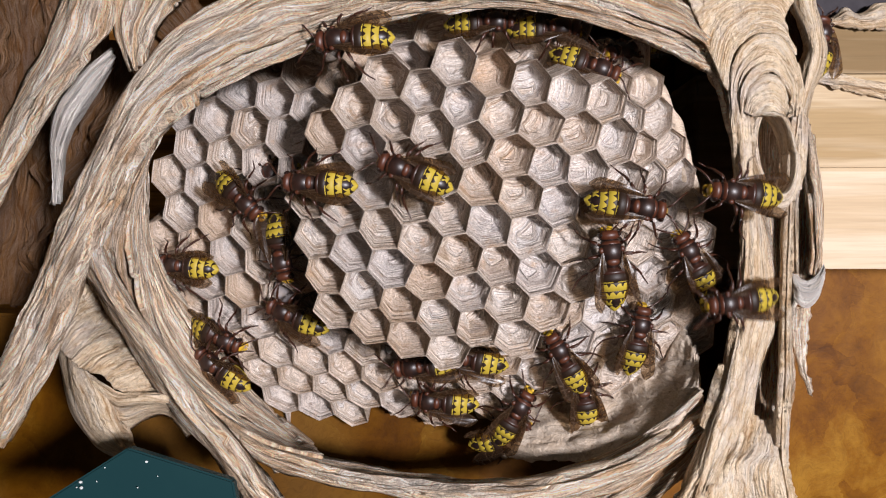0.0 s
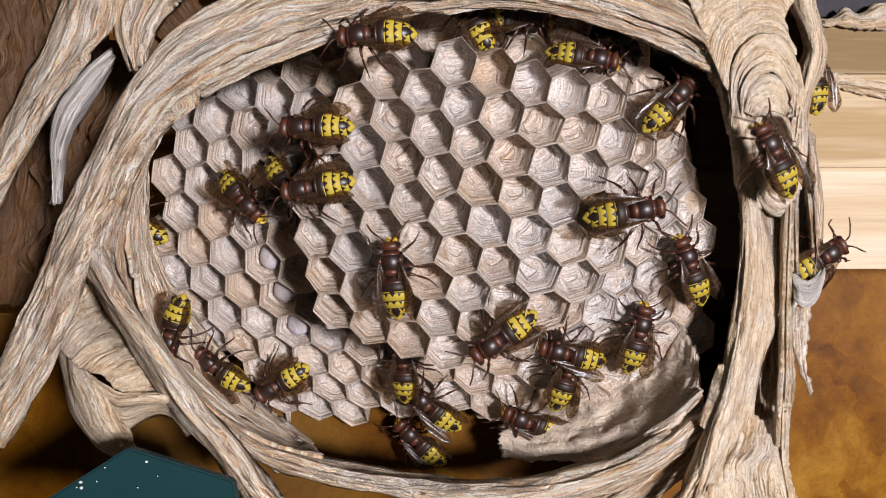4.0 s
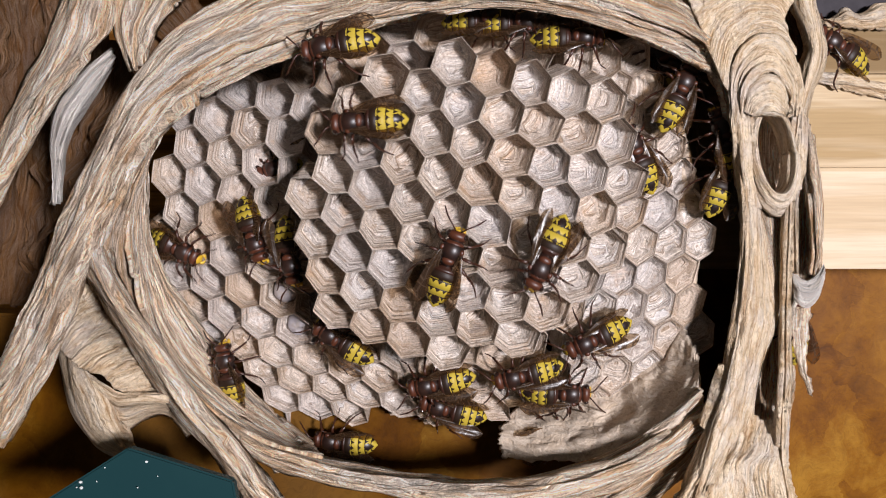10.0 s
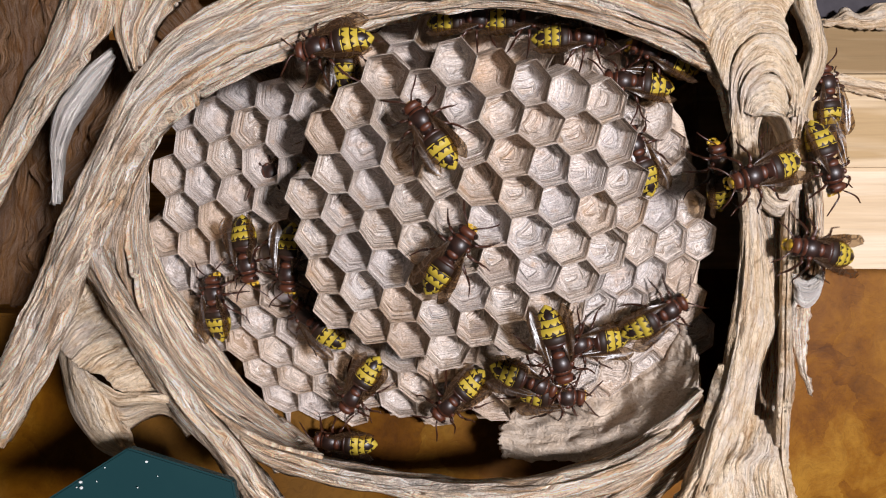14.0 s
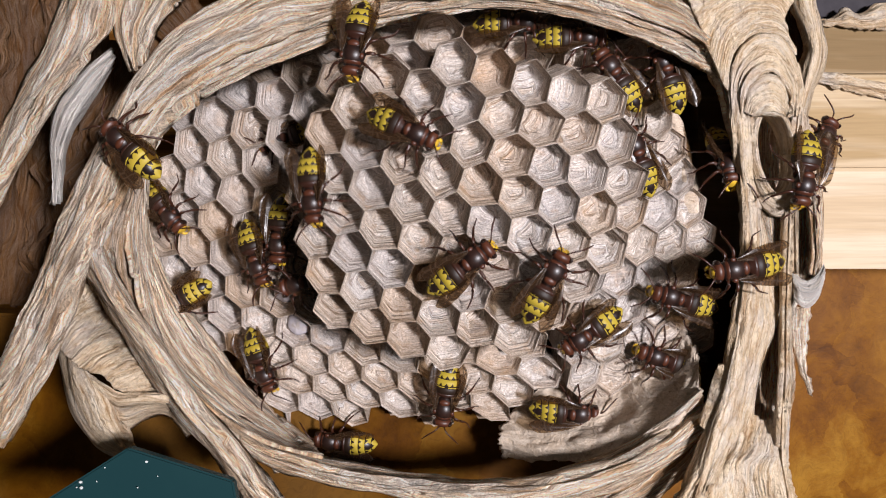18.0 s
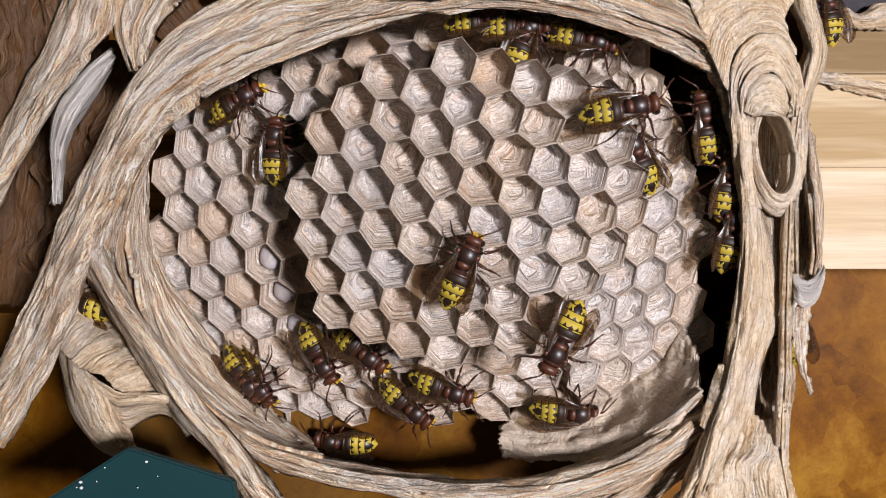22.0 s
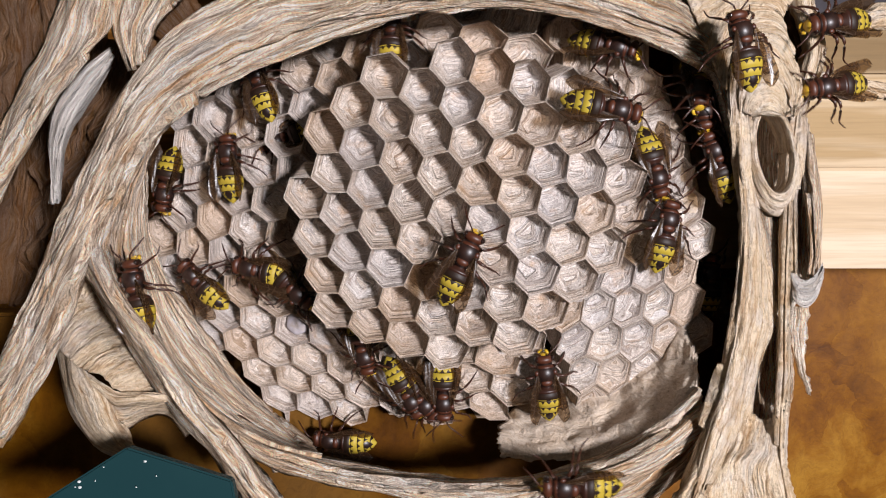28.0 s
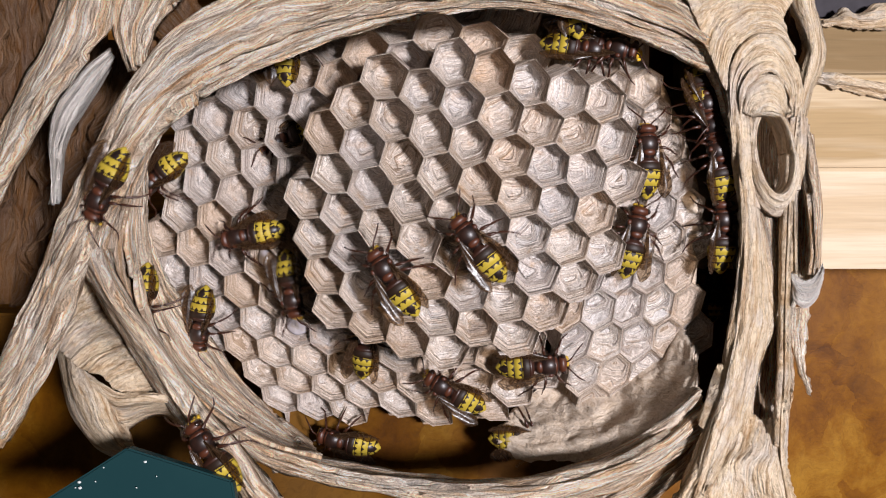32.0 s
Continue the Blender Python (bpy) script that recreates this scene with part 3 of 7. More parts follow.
# rim under the opening
paper_part("paper rim under the opening", [
    [(-55.9, 3.0, -25.3), (-47.6, 3.0, -34.0), (-35.9, 1.0, -39.9), (-24.3, 0.0, -42.8), (-11.7, -2.0, -45.1), (1.8, -3.0, -46.5), (15.2, -3.0, -45.8), (28.7, -2.0, -43.1), (41.6, 0.0, -37.6), (52.7, 3.0, -29.9)],
    [(-52.9, -3.0, -27.8), (-44.8, -4.0, -34.5), (-34.7, -7.0, -40.0), (-24.1, -9.0, -42.7), (-11.0, -11.0, -44.5), (1.7, -12.0, -45.6), (16.5, -12.0, -44.9), (30.4, -11.0, -42.2), (41.5, -9.0, -37.5), (50.6, -5.0, -32.4)],
    [(-52.5, 0.0, -31.1), (-44.2, -2.0, -36.9), (-36.7, -3.0, -41.7), (-26.3, -5.0, -44.9), (-13.6, -6.0, -47.2), (1.8, -6.0, -50.3), (19.3, -6.0, -49.7), (33.5, -6.0, -47.0), (43.6, -5.0, -42.3), (51.5, -4.0, -37.0)]], 4.0, 110, 16, 1.0, 0.6)
# inner wall, lower left and lower right
paper_part("grey paper inner wall", [
    [(-62.6, 8.0, 23.9), (-64.9, 8.0, 13.2), (-65.5, 7.0, 3.7), (-63.3, 3.0, -4.5), (-60.1, 0.0, -14.6), (-53.3, -1.0, -26.4), (-41.1, -1.0, -36.2), (-32.1, -1.0, -40.2), (-24.0, -2.0, -42.0)],
    [(-62.9, 10.0, 24.0), (-64.5, 11.0, 13.4), (-64.8, 11.0, 3.7), (-62.9, 9.0, -5.3), (-60.8, 9.0, -15.2), (-54.5, 11.0, -26.5), (-44.6, 12.0, -35.6), (-35.5, 12.0, -41.2), (-26.3, 6.0, -42.9)],
    [(-63.1, 12.0, 24.2), (-64.1, 14.0, 13.6), (-64.1, 15.0, 3.8), (-61.5, 17.0, -5.0), (-57.5, 21.0, -12.5), (-53.2, 26.0, -20.5), (-47.0, 27.0, -29.8), (-40.5, 27.0, -37.0), (-30.0, 20.0, -44.0)]], 5.0, 80, 26, 0.9, 0.45, 0.5)
paper_part("grey torn paper inner wall", [
    [(21.9, 22.0, -30.9), (30.2, 20.0, -27.1), (37.1, 18.0, -22.9), (43.6, 15.5, -18.5), (47.5, 14.0, -15.0), (49.0, 14.0, -11.0)],
    [(16.3, 20.5, -35.9), (26.3, 19.5, -33.0), (35.8, 16.5, -28.4), (43.2, 13.0, -23.6), (47.5, 11.0, -19.0), (49.6, 10.0, -15.0)],
    [(12.5, 16.0, -40.6), (23.6, 12.0, -38.5), (35.0, 9.5, -34.6), (43.6, 6.5, -29.2), (48.3, 5.0, -23.2), (50.6, 5.0, -18.5)],
    [(12.3, 15.5, -43.5), (23.2, 8.0, -41.5), (34.5, 3.0, -37.8), (43.9, -1.5, -32.0), (49.3, -1.0, -25.8), (51.3, 2.0, -20.5)],
    [(13.0, 17.0, -46.3), (23.8, 7.0, -44.4), (34.5, -1.0, -40.9), (43.9, -6.0, -34.4), (49.7, -4.0, -27.3), (51.8, 1.0, -21.8)]], 6.0, 90, 44, 0.9, 0.14, 0.9, M_PAPER_MOTTLED, 1.2)
# the dark hollow behind the rim
paper_part("shaded inner shell of the nest", [
    [(-37.7, 10.0, 41.0), (-55.1, 8.0, 29.8), (-65.1, 6.0, 13.0), (-66.9, 6.0, -3.4), (-63.9, 6.0, -18.7), (-52.2, 6.0, -34.0), (-33.4, 6.0, -44.0)],
    [(-51.9, 50.0, 51.5), (-74.0, 50.0, 36.8), (-85.0, 50.0, 16.3), (-86.4, 50.0, -4.3), (-82.0, 50.0, -24.8), (-66.6, 50.0, -43.9), (-40.4, 43.0, -55.3)],
    [(-54.1, 73.0, 55.2), (-78.4, 73.0, 39.0), (-90.6, 73.0, 16.4), (-92.2, 73.0, -4.7), (-87.3, 73.0, -25.8), (-71.1, 73.0, -46.8), (-39.8, 48.0, -56.6)]], 21.0, 50, 14, 0.9, 0.8)
paper_part("shaded inner shell of the nest", [
    [(-37.7, 10.0, 41.6), (-17.3, 10.0, 47.0), (13.9, 10.0, 52.4), (37.6, 8.0, 48.3), (57.8, 8.0, 38.2), (64.9, 8.0, 16.8), (63.6, 6.0, -14.0), (54.8, 6.0, -35.1), (37.1, 6.0, -44.5)],
    [(-51.9, 50.0, 53.0), (-21.1, 50.0, 61.8), (17.0, 50.0, 66.9), (47.8, 50.0, 63.2), (74.3, 50.0, 48.6), (83.8, 50.0, 20.7), (82.3, 50.0, -17.5), (70.6, 50.0, -45.3), (46.0, 48.0, -58.0)],
    [(-55.7, 73.0, 56.9), (-23.3, 73.0, 65.0), (18.8, 73.0, 70.6), (51.2, 73.0, 66.6), (78.7, 73.0, 50.4), (88.5, 73.0, 21.2), (86.8, 73.0, -19.3), (74.7, 73.0, -48.4), (47.7, 60.0, -59.7)]], 22.0, 70, 14, 0.9, 0.8)
# right column
paper_part("ribbed paper column", [
    [(56.7, -5.5, 17.1), (57.6, -5.5, 2.3), (56.0, -5.5, -13.1), (53.3, -5.5, -26.3), (48.5, -7.5, -37.9), (44.0, -10.5, -48.9)],
    [(57.7, -7.0, 17.5), (58.5, -7.0, 2.3), (56.8, -8.0, -12.9), (53.8, -9.0, -25.7), (49.5, -11.0, -37.1), (45.7, -14.0, -47.8)],
    [(59.7, -5.8, 18.8), (60.6, -6.8, 2.3), (59.6, -7.8, -12.9), (57.1, -8.8, -25.7), (53.3, -10.8, -37.1), (48.8, -13.8, -43.7)],
    [(61.8, -3.0, 20.2), (64.1, -4.0, 2.3), (65.6, -4.0, -12.1), (61.8, -5.0, -24.1), (59.8, -6.0, -32.8), (52.5, -10.0, -43.7)]], 7.0, 100, 28, 1.0, 0.5, 0.35, M_PAPER_CREAM)
paper_part("outer rib of the paper column", [
    [(68.8, -5.0, 27.7), (68.0, -4.0, 15.6), (67.3, -4.0, 4.5), (66.9, -4.0, -8.8), (66.6, -4.0, -22.1), (65.1, -6.0, -32.8), (63.4, -8.0, -41.0), (64.2, -10.0, -49.1)],
    [(68.3, -8.0, 27.2), (67.4, -7.0, 15.4), (66.8, -7.0, 4.5), (66.4, -7.0, -8.6), (66.2, -7.0, -21.7), (65.0, -9.0, -32.2), (63.6, -12.0, -40.0), (64.4, -14.0, -47.8)],
    [(71.4, -3.0, 28.0), (70.1, -3.0, 15.7), (69.3, -3.0, 4.6), (68.8, -3.0, -8.8), (68.8, -3.0, -22.2), (68.1, -4.0, -33.2), (66.4, -7.0, -41.3), (68.0, -9.0, -49.4)]], 8.0, 80, 12, 0.9, 0.3, 0.35, M_PAPER_CREAM)
paper_part("recessed grey web of the paper column", [
    [(64.3, 15.0, 31.6), (64.7, 16.0, 22.2), (61.1, -3.0, 10.7), (63.0, -4.0, 2.3), (64.5, -4.0, -8.8), (63.5, -2.0, -17.8), (61.6, -3.0, -26.7), (59.3, -6.0, -35.5)],
    [(70.9, 17.0, 32.0), (71.3, 18.0, 22.5), (65.6, 0.0, 11.5), (65.8, -3.0, 2.3), (66.8, -2.0, -8.9), (70.3, 11.0, -19.2), (69.5, 12.0, -29.0), (61.9, -7.0, -35.6)],
    [(81.1, 18.0, 32.1), (79.8, 18.0, 22.5), (70.6, 1.0, 11.5), (69.2, 1.0, 2.4), (69.7, 2.0, -9.1), (75.7, 13.0, -19.4), (75.8, 12.0, -29.0), (66.2, -7.0, -34.7)]], 9.0, 70, 18, 0.8, 0.5, 0.2)
def oval(cx, cz, rx, rz, y, lean=0.0, n=14):
    return [(cx + rx * math.cos(k / n * math.tau) - lean * rz * math.sin(k / n * math.tau), y, cz + rz * math.sin(k / n * math.tau)) for k in range(n + 1)]


paper_part("rolled lip of an oval hole in the column", [
    oval(63.9, 18.6, 3.0, 7.4, -2.0, 0.12), oval(63.9, 18.6, 3.3, 7.9, -7.4, 0.12), oval(63.9, 18.4, 4.1, 8.9, -7.8, 0.12), oval(64.0, 17.6, 5.4, 11.5, -5.2, 0.12)], 31.0, 90, 14, 0.8, 0.25, 0.2, M_PAPER_CREAM)
paper_part("grey ribbed lining of the oval hole", [
    [(60.4, -4.0, 26.5), (60.6, -4.0, 18.0), (61.5, -4.0, 9.5)],
    [(61.2, 2.0, 27.0), (61.4, 3.0, 18.0), (62.2, 2.0, 9.0)],
    [(64.5, 6.0, 27.0), (64.8, 7.0, 18.0), (65.4, 6.0, 8.5)],
    [(68.3, 2.0, 27.0), (68.6, 3.0, 18.0), (68.6, 1.0, 8.5)]], 51.0, 30, 18, 0.8, 0.3, 0.1)
paper_part("foot of the paper column", [
    [(56.7, -4.0, -27.6), (53.7, -8.0, -37.8), (50.5, -12.0, -42.1), (47.5, -14.0, -48.4)],
    [(62.6, -5.0, -33.2), (59.1, -11.0, -37.6), (56.4, -13.0, -40.8), (58.4, -10.0, -49.6)],
    [(67.9, -4.0, -30.4), (65.8, -9.0, -38.6), (65.2, -12.0, -43.2), (66.1, -14.0, -48.4)]], 10.0, 44, 18, 1.0, 0.4, 0.35, M_PAPER_CREAM)
# head of the column: nested arcs round a bulge
paper_part("arched paper layers on the head of the column", [
    [(44.3, -8.6, 54.0), (50.1, -9.0, 52.8), (55.5, -9.0, 52.8), (63.0, -9.0, 52.8), (66.4, -8.6, 51.9), (70.2, -6.0, 50.5)],
    [(50.6, -9.4, 37.7), (52.6, -9.8, 42.9), (56.7, -10.2, 45.8), (61.0, -10.2, 46.2), (63.6, -9.8, 45.5), (65.2, -9.0, 44.2)],
    [(54.1, -9.2, 29.7), (55.0, -9.8, 36.0), (58.1, -10.2, 39.8), (61.6, -10.4, 40.8), (64.9, -9.8, 39.9), (67.7, -8.6, 37.0)]], 11.0, 46, 24, 1.0, 0.3, 0.2, M_PAPER_CREAM)
paper_part("arched paper layers on the head of the column", [
    [(54.8, -8.6, 23.3), (54.3, -9.4, 31.2), (55.6, -10.0, 37.0), (59.1, -10.4, 40.4), (63.1, -10.4, 40.4), (66.7, -9.4, 37.1), (69.2, -8.2, 31.5), (69.2, -6.0, 25.9)],
    [(55.5, -9.0, 23.6), (55.2, -9.8, 31.1), (56.7, -10.6, 35.5), (59.7, -11.0, 38.1), (62.8, -10.8, 38.2), (65.7, -9.8, 35.4), (67.8, -8.6, 30.8), (67.8, -8.0, 25.5)],
    [(56.4, -8.8, 24.3), (56.3, -9.6, 30.6), (57.7, -10.2, 34.1), (60.4, -10.4, 36.4), (62.9, -10.4, 36.4), (65.3, -9.6, 34.2), (67.3, -8.6, 30.3), (67.2, -8.0, 25.5)]], 32.0, 60, 20, 0.9, 0.5, 0.3, M_PAPER_CREAM)
paper_part("arched paper layers on the head of the column", [
    [(56.1, -8.6, 24.4), (56.2, -9.4, 30.2), (57.4, -10.2, 34.3), (60.1, -10.6, 36.5), (63.1, -10.6, 36.5), (65.5, -9.8, 34.1), (67.4, -8.6, 30.3), (67.3, -8.0, 25.5)],
    [(56.9, -8.8, 24.3), (56.7, -10.0, 29.5), (57.9, -10.6, 32.7), (60.1, -11.0, 34.3), (62.7, -11.0, 34.3), (64.8, -10.0, 32.6), (66.6, -8.8, 29.7), (66.9, -8.0, 25.5)],
    [(57.8, -8.6, 24.4), (57.4, -9.6, 29.0), (58.5, -10.2, 31.6), (60.6, -10.4, 33.2), (62.7, -10.4, 33.2), (64.7, -9.6, 31.4), (66.2, -8.6, 29.2), (67.4, -6.0, 25.9)]], 46.0, 60, 16, 0.9, 0.5, 0.3, M_PAPER_CREAM)
paper_part("smooth rounded pale paper bulge", [
    [(56.6, -9.0, 27.0), (57.2, -9.8, 30.9), (59.7, -10.2, 33.0), (62.8, -10.2, 33.0), (65.2, -9.4, 31.2), (68.1, -5.0, 28.2)],
    [(57.2, -9.6, 26.0), (57.9, -10.6, 29.1), (60.1, -11.0, 30.7), (62.3, -11.0, 30.7), (64.3, -10.2, 29.1), (66.3, -8.2, 26.8)],
    [(58.3, -9.6, 25.4), (59.0, -10.6, 26.9), (60.7, -11.0, 27.9), (62.3, -11.0, 27.9), (63.8, -10.2, 26.8), (65.7, -8.2, 25.7)],
    [(59.4, -8.6, 25.0), (60.3, -9.0, 25.2), (61.4, -9.4, 25.2), (62.7, -9.4, 25.2), (64.3, -8.6, 25.1), (66.9, -5.0, 25.4)]], 33.0, 36, 18, 0.8, 0.25, 0.1, M_PAPER_CREAM)
paper_part("paper wall between hole and opening", [
    [(54.6, -8.6, 27.1), (55.3, -8.2, 21.7), (56.9, -5.0, 15.5), (58.0, -5.0, 7.8)],
    [(56.6, -9.0, 26.5), (57.4, -8.6, 21.7), (57.7, -8.2, 15.2), (59.2, -6.0, 7.8)],
    [(58.9, -8.6, 25.4), (59.6, -8.2, 21.7), (60.7, -6.0, 15.4), (62.0, -5.5, 7.6)]], 47.0, 40, 12, 0.9, 0.4, 0.3, M_PAPER_CREAM)
paper_part("curled outer edge of the column head", [
    [(66.6, -6.0, 52.7), (67.0, -6.0, 47.2), (68.6, -6.0, 43.7), (70.4, -5.0, 39.1), (69.2, -5.0, 35.4), (68.6, -5.0, 30.4), (68.6, -5.0, 25.5)],
    [(68.4, -9.0, 51.7), (69.1, -9.5, 46.2), (70.1, -9.0, 42.6), (71.2, -8.0, 38.4), (70.6, -8.0, 34.7), (69.5, -7.5, 30.5), (69.0, -6.0, 25.3)],
    [(73.2, -3.0, 53.7), (73.8, -3.0, 48.1), (75.4, -2.0, 44.4), (76.0, -2.0, 39.8), (75.4, -2.0, 35.5), (73.6, -2.0, 31.3), (72.7, -1.0, 25.8)]], 34.0, 44, 12, 0.8, 0.4, 0.35, M_PAPER_CREAM)
# a dark-coloured sheet stands for the shade inside the hole
paper_part("sheet coloured dark for the hollow in the column head", [
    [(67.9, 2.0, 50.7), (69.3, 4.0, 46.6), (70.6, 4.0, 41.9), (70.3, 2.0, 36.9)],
    [(74.2, 2.0, 50.7), (76.0, 4.0, 46.6), (76.2, 4.0, 41.9), (74.2, 2.0, 36.9)]], 35.0, 20, 6, 0.8, 0.3, 0.2, M_PAPER_SHADED)
# outer tube with its hollow and cup
paper_part("outer tube of the column", [
    [(69.0, -3.0, 26.3), (68.9, -3.0, 15.7), (68.9, -3.0, 6.8), (69.0, -3.0, 0.1), (69.2, -3.0, -4.6)],
    [(69.0, -6.0, 25.9), (68.8, -6.0, 15.4), (68.3, -6.0, 7.8), (68.3, -6.0, 0.1), (68.5, -6.0, -4.5)],
    [(71.6, -4.0, 25.8), (71.2, -4.0, 15.6), (69.7, -4.0, 9.9), (69.5, -4.0, 0.1), (69.9, -4.0, -4.5)]], 36.0, 44, 10, 0.8, 0.3, 0.35, M_PAPER_CREAM)
paper_part("outer tube of the column", [
    [(72.2, -1.0, 26.1), (72.2, -1.0, 15.9), (73.1, -1.0, 10.0), (74.0, -1.0, 2.4), (73.2, -2.0, -4.9)],
    [(72.5, -3.0, 24.1), (72.7, -4.0, 15.6), (73.3, -4.0, 9.0), (73.6, -4.0, 1.2), (73.2, -4.0, -5.2)],
    [(76.2, 4.0, 23.4), (77.6, 4.0, 16.4), (78.3, 4.0, 8.3), (78.5, 4.0, 0.1), (77.3, 3.0, -5.7)]], 37.0, 40, 10, 0.8, 0.4)
paper_part("grey lining of the outer tube", [
    [(70.9, 1.0, 16.1), (71.2, 2.0, 2.4), (70.4, -1.0, -5.5)],
    [(74.1, 4.0, 16.4), (75.2, 6.0, 2.5), (71.8, -2.0, -5.7)],
    [(76.5, 3.0, 16.3), (77.4, 4.0, 2.4), (75.2, 0.0, -5.6)]], 38.0, 30, 12, 0.8, 0.4, 0.2)
paper_part("white banded cup under the tube", [
    [(68.6, -4.0, -3.7), (69.2, -5.0, -5.2), (71.0, -5.0, -6.1), (73.1, -4.5, -5.2), (75.6, -2.0, -2.8)],
    [(68.0, -5.5, -6.5), (68.8, -6.5, -8.2), (70.6, -6.5, -8.8), (72.5, -6.0, -7.6), (75.2, -3.5, -4.3)],
    [(68.4, -5.0, -9.4), (69.7, -5.5, -11.1), (71.2, -5.5, -11.2), (73.1, -5.0, -9.6), (75.2, -3.0, -6.6)]], 39.0, 30, 12, 0.8, 0.25, 0.2, M_PAPER_PALE)
# added out of view to keep lamp light off the recess behind the hole
paper_part("unseen sheet that blocks light behind the column", [
    [(72.5, -2.0, 56.2), (75.2, 0.0, 40.4), (73.6, 0.0, 31.3), (74.2, 2.0, 24.2), (77.2, 4.0, 8.3), (76.7, 3.0, -4.5), (71.2, 2.0, -13.7), (69.7, 0.0, -33.9)],
    [(76.3, 12.0, 60.9), (77.5, 12.0, 43.3), (76.3, 12.0, 33.5), (76.1, 12.0, 25.6), (78.2, 13.0, 8.7), (77.8, 12.0, -4.7), (73.7, 11.0, -14.4), (72.6, 10.0, -35.9)],
    [(79.9, 26.0, 65.5), (80.6, 26.0, 46.6), (79.9, 26.0, 36.1), (79.5, 26.0, 27.6), (80.6, 26.0, 9.3), (80.6, 26.0, -5.1), (77.8, 24.0, -15.4), (75.7, 22.0, -38.3)]], 48.0, 50, 10, 0.9, 0.4)
paper_part("thin torn paper tail", [
    [(71.0, 2.0, -11.9), (72.0, 4.0, -18.5), (73.0, 4.0, -24.3), (75.3, 4.0, -29.9)],
    [(74.7, 2.0, -11.9), (75.1, 4.0, -18.5), (74.4, 3.0, -24.1), (76.2, 4.0, -29.5)]], 40.0, 24, 6, 0.5, 0.3, 0.5)
# strands in the upper left
paper_part("paper strand climbing to the roof", [
    [(-93.6, 0.0, 12.6), (-85.7, -2.0, 28.2), (-78.6, -4.0, 40.0), (-74.7, -4.0, 51.1)],
    [(-88.1, -8.0, 9.8), (-79.5, -10.0, 25.2), (-71.2, -12.0, 36.5), (-66.9, -12.0, 48.7)],
    [(-89.7, -2.0, 8.0), (-81.3, -3.0, 22.4), (-71.7, -6.0, 34.1), (-63.2, -8.0, 42.3), (-64.2, -4.0, 51.1)]], 12.0, 60, 18, 1.0, 0.9)
paper_part("curled paper flap", [
    [(-68.4, 4.0, 41.4), (-74.0, 2.0, 35.7), (-78.6, 2.0, 28.8), (-79.9, 2.0, 23.1), (-79.5, 2.0, 16.2), (-79.1, 2.0, 9.1)],
    [(-67.1, 2.0, 39.2), (-70.4, -1.0, 32.8), (-74.7, -2.0, 25.4), (-77.2, 0.0, 20.6), (-78.3, 2.0, 15.0), (-79.1, 3.0, 9.4)],
    [(-70.6, 8.0, 38.2), (-75.4, 8.0, 29.8), (-78.3, 8.0, 24.5), (-79.9, 8.0, 20.3), (-80.3, 8.0, 15.6), (-80.2, 6.0, 10.1)]], 13.0, 40, 10, 0.7, 0.4, 0.35, M_PAPER_PALE)
paper_part("paper funnel under the roof", [
    [(-65.5, -2.0, 51.7), (-64.8, -4.0, 43.4), (-62.3, -6.0, 38.5), (-60.5, -6.0, 34.6)],
    [(-57.4, -6.0, 50.5), (-59.4, -8.0, 42.9), (-59.1, -9.0, 38.3), (-58.5, -9.0, 34.5)],
    [(-49.9, 2.0, 54.1), (-56.7, 2.0, 47.2), (-59.3, 0.0, 41.6), (-59.4, -4.0, 36.7)]], 14.0, 36, 12, 0.9, 0.8)
# pocket and arch in the lower left
paper_part("hollow paper pocket", [
    [(-83.9, 4.0, -17.5), (-81.6, 3.0, -13.2), (-77.7, 2.0, -8.2), (-72.8, 2.0, -4.9), (-70.4, 4.0, -4.8)],
    [(-76.8, -2.0, -19.5), (-74.1, -3.0, -16.1), (-72.6, 0.0, -13.5), (-71.9, 6.0, -12.2), (-71.6, 12.0, -11.4)],
    [(-70.7, -7.0, -22.2), (-67.9, -7.0, -20.0), (-65.9, -4.0, -18.7), (-65.0, 2.0, -17.7), (-65.1, 8.0, -16.5)],
    [(-64.4, -9.0, -24.8), (-62.3, -9.0, -23.0), (-60.7, -6.0, -22.3), (-60.1, -1.0, -21.9), (-60.3, 5.0, -21.2)],
    [(-60.9, -7.0, -28.7), (-57.9, -7.0, -28.6), (-56.4, -5.0, -28.5), (-56.0, -1.0, -28.6), (-56.0, 4.0, -28.2)]], 15.0, 40, 30, 0.9, 0.8, 0.35, M_PAPER_CREAM)
# the pocket's inner shade comes from this sheet's dark colour
paper_part("inside of the pocket, shade in its colour", [
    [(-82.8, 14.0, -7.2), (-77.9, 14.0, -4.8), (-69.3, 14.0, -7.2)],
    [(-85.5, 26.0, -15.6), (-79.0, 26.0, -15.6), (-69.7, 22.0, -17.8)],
    [(-76.2, 16.0, -22.2), (-71.3, 16.0, -23.5), (-62.5, 12.0, -24.2)]], 41.0, 24, 10, 0.8, 0.6, 0.3, M_PAPER_SHADED)
